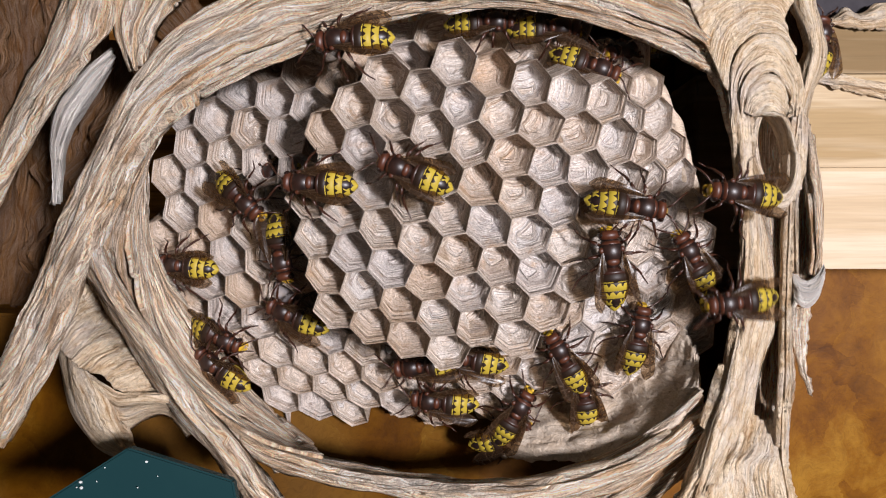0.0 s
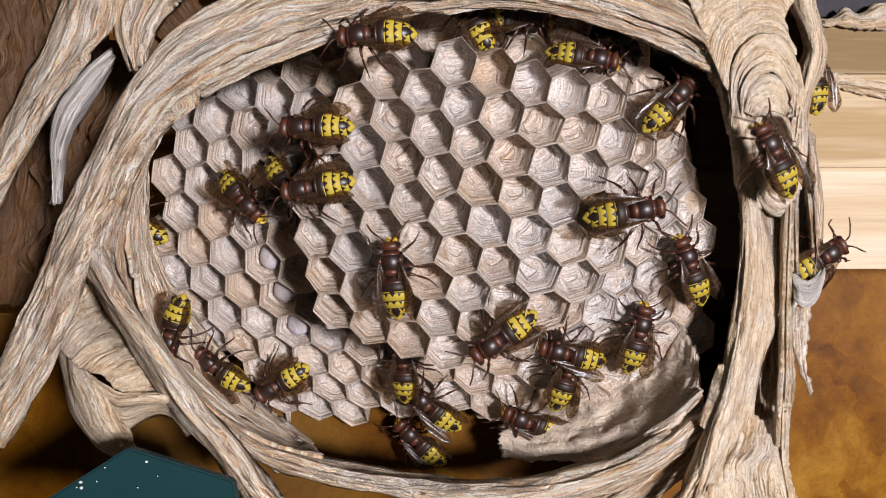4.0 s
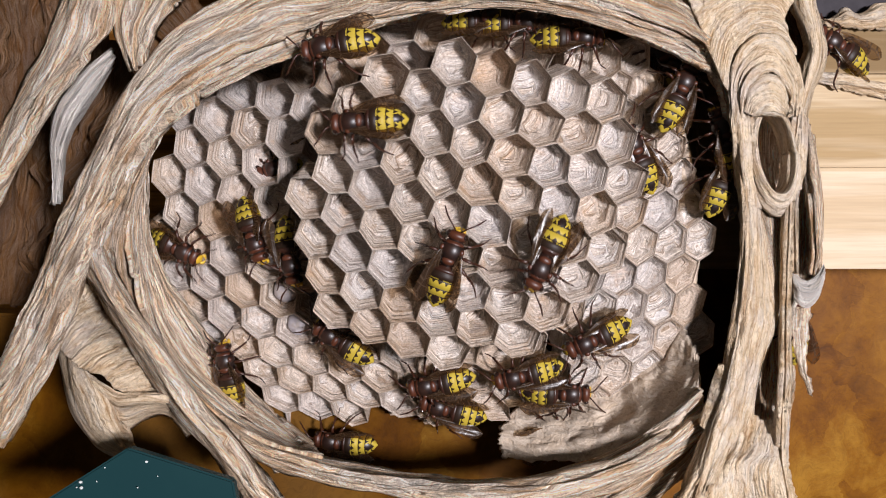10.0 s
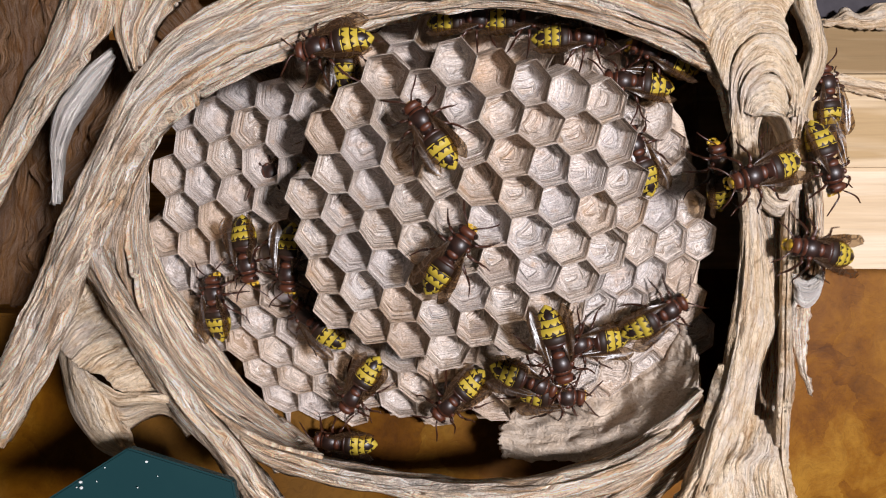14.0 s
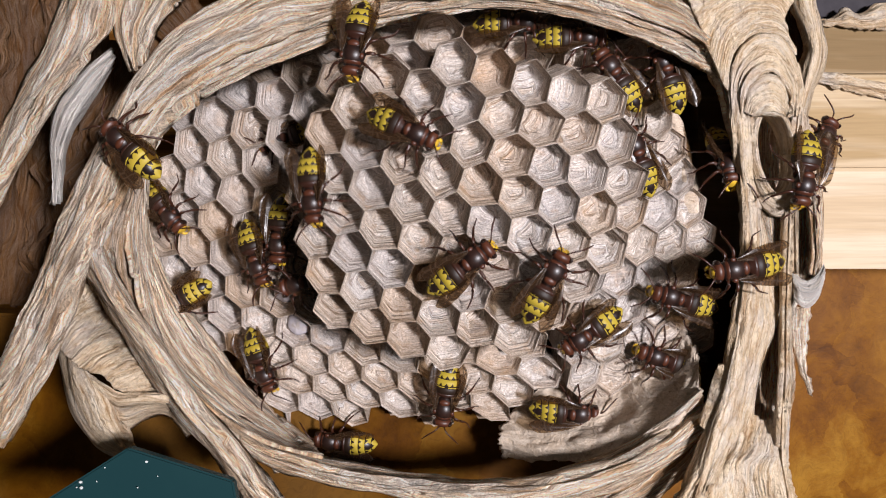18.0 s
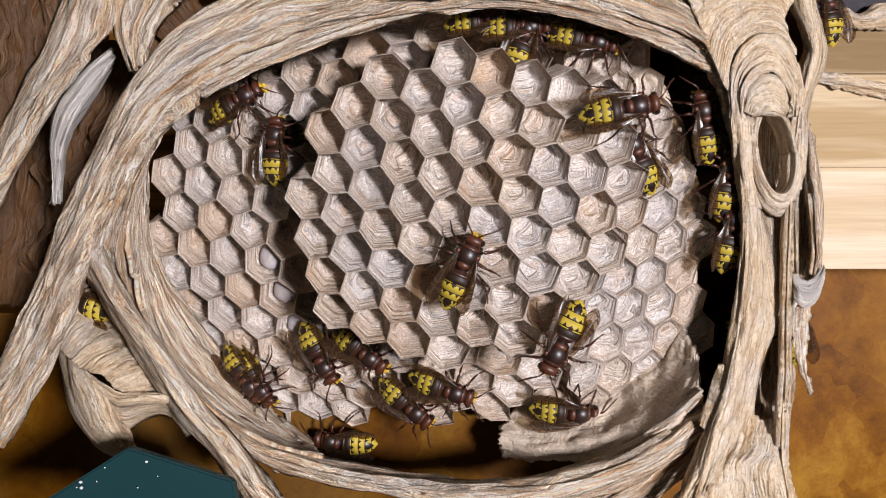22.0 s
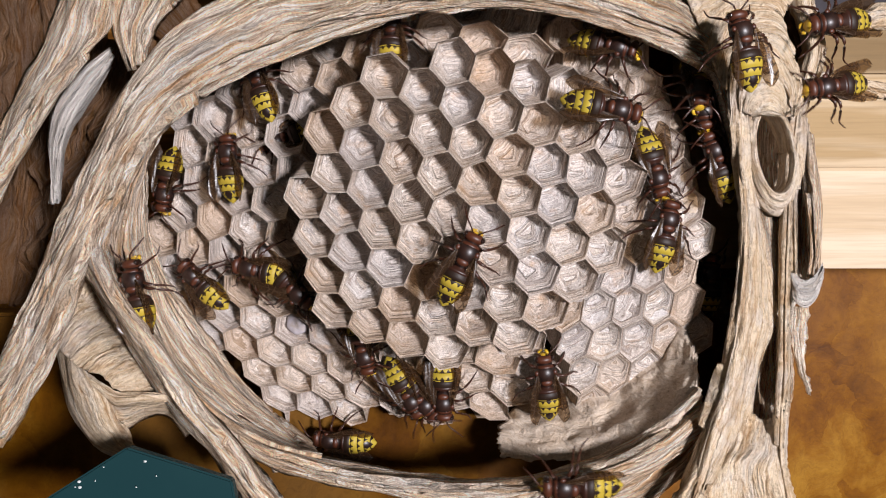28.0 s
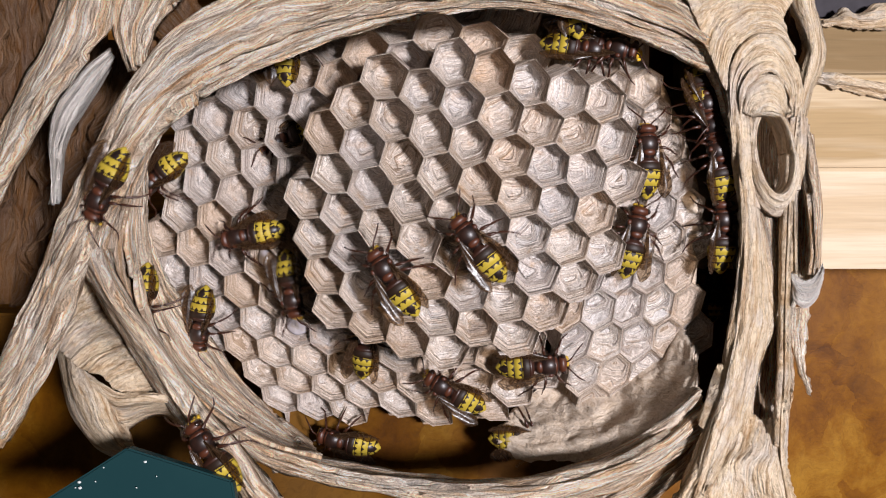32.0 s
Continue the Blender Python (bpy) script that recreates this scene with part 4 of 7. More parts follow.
paper_part("paper arch at the lower left", [
    [(-83.1, 12.0, -19.9), (-81.2, 10.0, -28.7), (-78.0, 8.0, -35.5), (-72.7, 6.0, -40.4), (-67.3, 4.0, -42.4)],
    [(-75.6, 0.0, -21.5), (-72.0, -4.0, -27.6), (-69.3, -5.0, -33.0), (-66.0, -5.0, -37.4), (-62.3, -4.0, -40.1)],
    [(-69.5, -6.0, -23.4), (-65.8, -9.0, -27.3), (-63.9, -9.0, -31.6), (-62.5, -7.0, -35.3), (-62.0, -3.0, -40.0)],
    [(-64.0, -6.0, -27.5), (-62.5, -7.0, -29.8), (-62.4, -5.0, -33.5), (-62.6, -2.0, -36.9), (-63.2, 2.0, -41.0)]], 16.0, 40, 20, 0.9, 0.7, 0.35, M_PAPER_CREAM)
paper_part("paper arch at the lower left", [
    [(-71.0, -5.0, -23.0), (-62.3, -9.0, -26.8), (-56.1, -9.0, -27.0), (-50.7, -7.0, -28.7), (-47.3, -6.0, -33.3)],
    [(-65.9, -8.0, -26.9), (-61.4, -10.0, -29.3), (-56.0, -10.0, -29.0), (-51.6, -7.0, -30.4), (-48.0, -6.0, -35.2)],
    [(-63.8, -2.0, -36.9), (-62.7, 0.0, -36.0), (-59.3, 0.0, -33.9), (-55.4, 2.0, -33.9), (-51.9, 2.0, -38.0)]], 17.0, 40, 14, 0.9, 0.6, 0.35, M_PAPER_CREAM)
paper_part("torn paper shred by the rim", [
    [(-45.2, 4.0, -38.8), (-40.7, 2.0, -38.7), (-35.9, 0.0, -40.8), (-31.9, -2.0, -43.7)],
    [(-40.4, 6.0, -42.2), (-38.7, 6.0, -43.4), (-36.1, 5.0, -44.5), (-34.2, 4.0, -46.4)]], 42.0, 24, 8, 0.7, 0.8, 0.8)
# brown sheets behind the upper left strands, their shade put into the colour
paper_part("brown paper sheet behind the strands, shade in its colour", [
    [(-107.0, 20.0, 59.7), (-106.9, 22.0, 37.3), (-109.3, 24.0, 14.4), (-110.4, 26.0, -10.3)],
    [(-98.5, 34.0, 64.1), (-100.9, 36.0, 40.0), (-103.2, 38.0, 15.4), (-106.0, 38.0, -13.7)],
    [(-77.7, 26.0, 61.6), (-83.3, 30.0, 38.8), (-91.7, 34.0, 15.1), (-99.5, 36.0, -13.6)]], 43.0, 50, 24, 0.9, 1.8, 0.6, M_PAPER_SHADED, 5.0)
paper_part("brown paper sheet behind the strands, shade in its colour", [
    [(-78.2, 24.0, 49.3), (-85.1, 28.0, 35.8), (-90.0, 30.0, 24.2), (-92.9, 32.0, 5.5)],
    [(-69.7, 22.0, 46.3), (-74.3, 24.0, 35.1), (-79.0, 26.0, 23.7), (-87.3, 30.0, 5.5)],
    [(-55.8, 14.0, 49.3), (-62.5, 12.0, 35.4), (-67.8, 10.0, 21.8), (-75.8, 12.0, 5.0)]], 44.0, 40, 18, 0.9, 1.6, 0.6, M_PAPER_SHADED, 5.0)
paper_part("brown paper sheet behind the strands, shade in its colour", [
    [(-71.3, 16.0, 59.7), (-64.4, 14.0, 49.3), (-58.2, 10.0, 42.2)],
    [(-55.2, 12.0, 59.7), (-52.2, 10.0, 53.0), (-49.2, 8.0, 48.8)]], 45.0, 24, 10, 0.9, 1.0, 0.6, M_PAPER_SHADED)
paper_part("torn paper shred by the column foot", [
    [(38.2, 0.0, -37.4), (42.8, -2.0, -33.8), (46.7, -4.0, -30.1), (50.0, -5.0, -26.8)],
    [(38.6, -3.0, -38.0), (42.8, -5.0, -34.3), (46.6, -7.0, -30.6), (49.9, -7.0, -27.6)],
    [(41.0, 0.0, -39.6), (44.7, -2.0, -36.0), (48.1, -4.0, -32.3), (51.2, -4.0, -29.4)]], 49.0, 30, 8, 0.7, 0.5, 0.9)
paper_part("brace at the foot of the column", [
    [(48.3, -10.0, -39.7), (46.5, -11.0, -42.0), (44.7, -11.0, -44.7), (42.1, -11.0, -48.8)],
    [(49.4, -12.0, -40.2), (47.6, -13.0, -42.5), (46.2, -13.0, -45.2), (44.2, -13.0, -48.7)]], 50.0, 24, 8, 0.9, 0.5, 0.6, M_PAPER_CREAM)
# webs at the lower right
paper_part("layered paper web at the lower right", [
    [(53.0, 4.0, -33.6), (44.3, 2.0, -40.1), (34.7, 0.0, -46.4), (25.4, -2.0, -51.5)],
    [(51.2, -2.0, -36.9), (45.0, -4.0, -43.1), (38.4, -4.0, -47.6), (30.6, -4.0, -51.5)],
    [(50.9, 0.0, -42.5), (47.8, 0.0, -46.4), (43.3, -2.0, -49.8), (37.7, -2.0, -53.2)]], 18.0, 46, 14, 0.9, 0.8)


# ---- combs: six-sided cells in a bent lattice, walls laid in thin layers down to a rounded floor ----
REACH = 171.0


def bent(cx, cz):
    """A lattice bent over a dome, as power series in its two indices; gives places on the plane y = 0, drawn towards the eye."""
    def at(n, m):
        n, m = n / 10, m / 10
        return (sum(k * n ** a * m ** b for (a, b), k in cx.items()), sum(k * n ** a * m ** b for (a, b), k in cz.items()))
    return at


FRONT = bent({(0, 0): 5.85, (0, 1): 17.89, (0, 2): -0.35, (0, 3): 1.12, (1, 0): 79.2, (1, 1): 1.51, (1, 2): -2.06, (2, 0): -1.29, (2, 1): 2.57, (3, 0): -8.59},
             {(0, 0): 20.82, (0, 1): -83.47, (0, 2): 6.86, (0, 3): 9.79, (1, 0): -23.0, (1, 1): 10.78, (1, 2): 0.1, (2, 0): 13.05, (2, 1): 2.02, (3, 0): -2.41})
BACK = bent({(0, 0): -45.94, (0, 1): 21.91, (0, 2): 4.5, (0, 3): 5.19, (1, 0): 70.14, (1, 1): -0.13, (1, 2): -1.56, (2, 0): 4.16, (2, 1): -1.56, (3, 0): 5.97},
            {(0, 0): 26.21, (0, 1): -76.71, (0, 2): 4.18, (0, 3): 8.94, (1, 0): -18.66, (1, 1): 0.65, (1, 2): 4.39, (2, 0): -0.52, (2, 1): -4.64, (3, 0): -4.03})
SIDE = bent({(0, 0): 39.92, (0, 1): 19.07, (0, 2): -3.76, (1, 0): 60.39, (1, 1): 2.52, (2, 0): -2.03}, {(0, 0): 0.95, (0, 1): -62.16, (0, 2): -1.57, (1, 0): 3.77, (1, 1): 0.49, (2, 0): 0.34})
HEX = [(1 / 3, 1 / 3), (-1 / 3, 2 / 3), (-2 / 3, 1 / 3), (-1 / 3, -1 / 3), (1 / 3, -2 / 3), (2 / 3, -1 / 3)]


def settle(spot, surface):
    """The place in space, in millimetres, where a place of the plane y = 0 meets a comb's surface as seen from the eye."""
    x, z = spot
    for _ in range(4):
        y = surface(x, z)
        x, z = spot[0] * (REACH + y) / REACH, spot[1] * (REACH + y) / REACH
    return Vector((x, surface(x, z), z))


def cell(lattice, n, m, surface, depth, parent, floor, silk=False):
    """One cell: outer wall, thin pale rim, stepped inner walls and a rounded floor that lies deeper towards the comb's heart."""
    rnd = random.Random(n * 131 + m * 17 + len(parent.name))
    seg = 24
    heart = settle(lattice(n, m), surface)
    corners = []
    for a, b in HEX:
        p = settle(lattice(n + a, m + b), surface)
        p += Vector((noise.noise(p * 0.35), 1.1 * noise.noise(p * 0.22 + Vector((9, 0, 0))), noise.noise(p * 0.35 + Vector((0, 5, 0))))) * 0.75
        corners.append(p)
    heart.y = sum(p.y for p in corners) / 6
    edge = [corners[i // 4].lerp(corners[(i // 4 + 1) % 6], i % 4 / 4) - heart for i in range(seg)]
    mean = sum(e.length for e in edge) / seg
    away = (-5 - heart.x, 31 - heart.z)
    lean = Vector((max(-0.26, min(0.28, 0.0085 * away[0])) + rnd.uniform(-0.05, 0.05), 1, max(0.05, min(0.50, 0.27 + 0.0085 * away[1])) + rnd.uniform(-0.05, 0.05)))
    deep = depth * rnd.uniform(0.85, 1.15)
    rings = [(0.94, 9.0, 0), (0.985, 1.2, 0), (0.999, 0.1, 0), (0.994, -0.06, 0), (0.982, -0.04, 0), (0.974, 0.08, 0)]
    rim = len(rings)
    layers = max(5, min(9, round(deep * 2.0)))
    for k in range(layers):
        g = (k + rnd.uniform(0.25, 0.75)) / layers
        f = 0.955 - 0.40 * g ** 1.6
        d = deep * (1 - f ** 4.2)
        step = deep * rnd.uniform(0.020, 0.045)
        rings += [(f, d - step, 0.30 * g), (f - 0.008, d + step * 0.9, 0.30 * g)]
    start = len(rings)
    cut = 0 if silk else layers
    if silk:
        rings += [(0.66, deep * 0.66, 0.5), (0.60, deep * 0.52, 0.7), (0.46, deep * 0.42, 0.9), (0.24, deep * 0.36, 1), (0.08, deep * 0.34, 1)]
    else:
        rings += [(f, deep * (1 - f ** 4.2), soft) for f, soft in ((0.52, 0.45), (0.44, 0.6), (0.34, 0.9), (0.22, 1), (0.10, 1))]
    tilt = math.hypot(lean.x, lean.z) + 0.02
    across = Matrix.Rotation(rnd.gauss(0, 0.45), 3, "Y") @ Vector((lean.x / tilt, 0, lean.z / tilt))
    verts, v = [], []
    run = 0.0
    for k, (f, d, soft) in enumerate(rings):
        if k:
            run += math.hypot((rings[k - 1][0] - f) * mean, (rings[k - 1][1] - d) * (0.2 if k < 3 else 1.0))
        for i in range(seg):
            e = edge[i] * (f * (1 - soft)) + edge[i].normalized() * (f * soft * mean)
            a = i / seg * math.tau
            wave = noise.noise((math.cos(a) * 1.2 + n * 3.1, math.sin(a) * 1.2 + m * 2.3, d * 0.9 + len(parent.name)))
            dd = d + (0.22 * wave if k >= rim else 0.05 * wave if k > 1 else 0)
            if k >= rim:
                e = e * (1 + 0.05 * wave)
            p = heart + e + lean * dd - Vector((0, e.y * (1 - f) * 0.6, 0))
            verts.append((p - heart) * MM)
            w = max(0.0, min(1.0, (0.86 - f) / 0.40))
            v.append(run * (1 - 0.8 * w) + (e.dot(across) + mean) * 0.8 * w)
    verts.append((lean * rings[-1][1]) * MM)
    v.append(run * 0.2 + mean * 0.8)
    faces = []
    for k in range(len(rings) - 1):
        for i in range(seg):
            j = (i + 1) % seg
            faces.append((k * seg + i, k * seg + j, (k + 1) * seg + j, (k + 1) * seg + i))
    top = (len(rings) - 1) * seg
    faces += [(top + i, top + (i + 1) % seg, len(verts) - 1) for i in range(seg)]
    me = bpy.data.meshes.new("cell")
    me.from_pydata(verts, [], faces)
    layer = me.uv_layers.new(name="UVMap")
    idx = np.empty(len(me.loops), dtype=np.int32)
    me.loops.foreach_get("vertex_index", idx)
    layer.data.foreach_set("uv", np.stack([np.zeros(len(idx)), np.array(v)[idx]], 1).astype(np.float32).ravel())
    for mt in (M_WALL, M_RIM, M_SILK if silk else floor):
        me.materials.append(mt)
    me.polygons.foreach_set("material_index", [0] * (2 * seg) + [1] * ((rim - 3) * seg) + [0] * ((start - rim - cut) * seg) + [2] * (len(faces) - (start - 1 - cut) * seg))
    smooth(me)
    ob = part("cell", me, M_WALL, parent, "cell sealed with white silk" if silk else "")
    ob.location = heart * MM
    return heart


def comb(name, label, lattice, span, surface, inside, depth, floors, silk=()):
    """A comb: a base sheet with one cell at each place of the lattice that lies inside its outline."""
    base = part(name, bmesh.new(), M_WALL, nest, label)
    rnd = random.Random(len(name))
    b = bmesh.new()
    for n in range(-span, span + 1):
        for m in range(-span, span + 1):
            x, z = lattice(n, m)
            if not inside(x, z):
                continue
            p = cell(lattice, n, m, surface, depth(x, z), base, floors[rnd.random() < (0.7 if x < -22 or z > 30 else 0.25)], (n, m) in silk)
            b.faces.new([b.verts.new(Vector((p.x + 4.8 * math.cos(k * math.pi / 3), p.y + 8.5 + 0.01 * n, p.z + 4.8 * math.sin(k * math.pi / 3))) * MM) for k in range(6)])
    b.to_mesh(base.data)
    b.free()
    return base


def in_front(x, z):
    u, w = (x - 3.86) / 33.5, (10.3 - z) / 31.6
    return u * u + w * w + 0.25 * u * w < 1.005


def in_back(x, z):
    return (abs((x + 2.7) / 55.6) ** 2.5 + abs((z - 4.5) / 47.5) ** 2.5 < 1 and z > -33.8 and x < (25.7 if z > -13.5 else 19.4)
            and -z - 4.4 < 1.25 * (x + 56.1) + 3.4)


def in_side(x, z):
    u, w = abs(x - 24.5) / 28.2, z - 3.5
    return x > 24.0 and (u * u + (w / 41) ** 2 if w > 0 else u ** 3 + (-w / 44) ** 3) < 1


def front_depth(x, z):
    return 7.2 - 2.5 * max(0, min(1, (x + 16 - 0.3 * z) / 32))


def back_depth(x, z):
    return 6.5 if z > -14 else 3.6


def side_depth(x, z):
    return max(0.5, 2.7 - 0.06 * max(0, x - 36) - 0.07 * max(0, 6 - z))


front_comb = comb("front_comb", "round paper comb of open six-sided cells", FRONT, 8, front_y, in_front, front_depth, (M_FLOOR, M_FLOOR_BROWN))
back_comb = comb("back_comb", "wide paper comb of open six-sided cells behind", BACK, 12, back_y, in_back, back_depth, (M_FLOOR, M_FLOOR_BROWN), ((0, 4), (0, 5), (0, 6)))
side_comb = comb("side_comb", "grey shallow cells at the edge of the wide comb", SIDE, 8, back_y, in_side, side_depth, (M_FLOOR, M_FLOOR))


# smooth margin that closes the wide comb towards the column
MARGIN = [(44.5, 37.0), (48.6, 29.0), (51.8, 20.0), (53.4, 9.0), (53.8, -2.0), (52.8, -12.0), (50.8, -20.0), (47.5, -26.0)]
sheet("paper_sheet", [[(x - inward, back_y(x - inward, z) + back, z + rise) for x, z in MARGIN] for inward, back, rise in ((9.0, 6.0, 0), (4.5, 3.0, 0), (1.8, 1.6, 0), (0.4, 2.6, 0), (0.2, 6.5, 0))],
      80, 26, 0.8, 0.18, 0.5, 61.0, M_PAPER_MOTTLED, side_comb, "smooth paper margin of the comb", 0.9)


# ---- hornets ----
def ellipsoid(cx, cy, cz, rx, ry, rz, u=14, v=9, b=None):
    b = b or bmesh.new()
    bmesh.ops.create_uvsphere(b, u_segments=u, v_segments=v, radius=1.0,
                              matrix=Matrix.Translation(Vector((cx, cy, cz)) * MM) @ Matrix.Diagonal((rx * MM, ry * MM, rz * MM, 1)))
    for f in b.faces:
        f.smooth = True
    return b


def tube(points, radii, n=6, steps=None):
    """A tube through points with a radius at each."""
    b = bmesh.new()
    line = curve(points, steps or (len(points) - 1) * 3)
    count = len(line)
    rings = []
    for i, p in enumerate(line):
        d = (line[min(i + 1, count - 1)] - line[max(i - 1, 0)]).normalized()
        x = d.orthogonal().normalized()
        y = d.cross(x)
        s = i / (count - 1) * (len(radii) - 1)
        k = min(int(s), len(radii) - 2)
        r = radii[k] + (radii[k + 1] - radii[k]) * (s - k)
        rings.append([b.verts.new((p + (x * math.cos(q * math.tau / n) + y * math.sin(q * math.tau / n)) * r) * MM) for q in range(n)])
    for r0, r1 in zip(rings, rings[1:]):
        for q in range(n):
            b.faces.new((r0[q], r0[(q + 1) % n], r1[(q + 1) % n], r1[q])).smooth = True
    b.faces.new(rings[0][::-1])
    b.faces.new(rings[-1])
    return b


def wing_mesh(length, width, sweep):
    """A long narrow wing, root at the origin, tip towards -x."""
    b = bmesh.new()
    layer = b.loops.layers.uv.new("UVMap")
    rows, nu, nv = [], 14, 5
    for i in range(nu + 1):
        f = i / nu
        w = width * (0.16 + 0.84 * math.sin(min(1, f * 1.15) ** 0.8 * math.pi * 0.5)) * (1 - max(0, f - 0.8) ** 2 * 20)
        rows.append([b.verts.new(Vector((-f * length, sweep * f * f + (j / nv - 0.35) * w, 0.25 * math.sin(j * 1.9 + f * 5) - f * f * 1.0)) * MM) for j in range(nv + 1)])
    for i in range(nu):
        for j in range(nv):
            q = b.faces.new((rows[i][j], rows[i][j + 1], rows[i + 1][j + 1], rows[i + 1][j]))
            q.smooth = True
            for lp, (di, dj) in zip(q.loops, ((0, 0), (0, 1), (1, 1), (1, 0))):
                lp[layer].uv = ((i + di) / nu, (j + dj) / nv)
    return b


def segment_mesh(r0, r1, r2, length, drop):
    """One ring of the abdomen: fore edge at x = 0, running to -length, slightly lapping the next."""
    b = bmesh.new()
    rings = []
    for x, r in ((0.25, r0 * 0.93), (0, r0), (-length * 0.45, r1), (-length, r2), (-length - 0.02, r2 * 0.93), (-length + 0.3, r2 * 0.86)):
        rings.append([b.verts.new(Vector((x, r * 1.04 * math.cos(q * math.tau / 18), r * 0.92 * math.sin(q * math.tau / 18) + drop * x)) * MM) for q in range(18)])
    for a, c in zip(rings, rings[1:]):
        for q in range(18):
            b.faces.new((a[q], a[(q + 1) % 18], c[(q + 1) % 18], c[q])).smooth = True
    b.faces.new(rings[0][::-1])
    b.faces.new(rings[-1])
    return b


def hornet():
    """A hornet of 19 mm: x forward, z away from what it stands on, origin at the middle of its feet."""
    h = new("hornet")
    tagged(h, "reddish brown hornet with yellow and black banded abdomen on the nest", "hornet", "hornets on the nest")
    b = ellipsoid(7.9, 0, 2.9, 1.35, 2.05, 1.75)
    head = part("head", b, M_RUST, h, "rusty brown head with yellow face")
    part("face", ellipsoid(8.75, 0, 2.5, 0.75, 1.25, 1.35), M_FACE, head, "yellow face plate")
    for s in (1, -1):
        part("eye", ellipsoid(8.1, s * 1.62, 3.1, 0.75, 0.55, 1.15, 10, 7), M_EYE, head, "glossy dark eye")
        part("mandible", tube([(8.9, s * 0.9, 1.5), (9.5, s * 0.7, 1.0), (9.7, s * 0.1, 0.8)], [0.4, 0.35, 0.12], 6), M_FACE, head)
        part("antenna", tube([(8.9, s * 0.5, 3.7), (10.0, s * 1.3, 4.6), (11.6, s * 2.8, 4.2), (13.4, s * 4.0, 3.0)], [0.2, 0.17, 0.2, 0.13], 6), M_LEG, head)
    b = ellipsoid(4.3, 0, 3.2, 2.9, 2.25, 2.2)
    ellipsoid(2.2, 0, 3.3, 1.7, 1.75, 1.7, b=b)
    ellipsoid(6.2, 0, 3.0, 1.3, 1.75, 1.6, b=b)
    thorax = part("thorax", b, M_DARK, h, "dark brown hairy thorax")
    part("collar", ellipsoid(6.05, 0, 3.3, 0.95, 1.85, 1.65), M_RUST, thorax)
    part("scutellum", ellipsoid(2.1, 0, 4.35, 0.95, 1.25, 0.8), M_RUST, thorax)
    for s in (1, -1):
        part("tegula", ellipsoid(4.7, s * 1.9, 4.3, 0.75, 0.5, 0.45, 8, 6), M_RUST, thorax)
    x, drop = 0.75, 0.12
    abdomen = part("abdomen", ellipsoid(-3.6, 0, 2.7, 4.6, 2.1, 1.9), M_DARK, h, "yellow abdomen with black bands and spots")
    for k, (r0, r1, r2, ln) in enumerate(SIZES):
        o = part("abdomen_ring", SEGMENTS[k], M_ABDOMEN, abdomen)
        o.location = Vector((x, 0, 3.05 + drop * (x - 0.5))) * MM
        x -= ln
    for s in (1, -1):
        for k, (px, reach, fwd) in enumerate(((5.4, 5.2, 4.0), (3.7, 6.6, -0.8), (2.3, 6.4, -5.5))):
            b = tube([(px, s * 1.2, 1.7), (px + fwd * 0.25, s * reach * 0.50, 3.7), (px + fwd * 0.55, s * reach * 0.80, 1.9),
                      (px + fwd * 0.8, s * reach * 0.95, 0.15), (px + fwd * 1.15, s * reach * 1.1, -0.15)], [0.42, 0.40, 0.27, 0.19, 0.11], 6)
            part("leg", b, M_LEG, h)
        w = part("forewing", WINGS[0], M_WING, h, "narrow amber see-through wing")
        w.matrix_local = Matrix.Translation(Vector((4.2, s * 1.75, 4.9)) * MM) @ Matrix.Diagonal((1, s, 1, 1)) @ Matrix.Rotation(radians(-3), 4, "Z") @ Matrix.Rotation(radians(24), 4, "X")
        w = part("hindwing", WINGS[1], M_WING, h)
        w.matrix_local = Matrix.Translation(Vector((2.9, s * 1.8, 4.3)) * MM) @ Matrix.Diagonal((1, s, 1, 1)) @ Matrix.Rotation(radians(-5), 4, "Z") @ Matrix.Rotation(radians(18), 4, "X")
    return h


def as_mesh(name, b, material):
    me = bpy.data.meshes.new(name)
    b.to_mesh(me)
    b.free()
    me.materials.append(material)
    return me


SIZES = [(1.1, 2.3, 2.6, 1.3), (2.6, 2.8, 2.85, 1.9), (2.8, 2.82, 2.65, 1.9), (2.65, 2.5, 2.2, 1.7), (2.2, 1.95, 1.55, 1.5), (1.5, 1.05, 0.2, 1.5)]
SEGMENTS = [as_mesh("abdomen_ring", segment_mesh(*q, 0.12), (M_BROWN, M_BAND)[k] if k < 2 else M_ABDOMEN) for k, q in enumerate(SIZES)]
WINGS = [as_mesh("forewing", wing_mesh(13.2, 2.9, 0.2), M_WING), as_mesh("hindwing", wing_mesh(9.0, 2.4, 0.2), M_WING)]
first = hornet()


def shrink(ob, k, done):
    """Brings a thing and its parts to k times their size along each axis, meshes and places alike."""
    for c in ob.children:
        c.location = Vector([p * q for p, q in zip(c.location, k)])
        if c.data.name not in done:
            done.add(c.data.name)
            c.data.transform(Matrix.Diagonal((*k, 1)))
        shrink(c, k, done)


shrink(first, (0.82, 1.0, 0.92), set())
hornets = [first] + [copy_thing(first, pose(0, 0, 0)) for _ in range(30 - 1)]


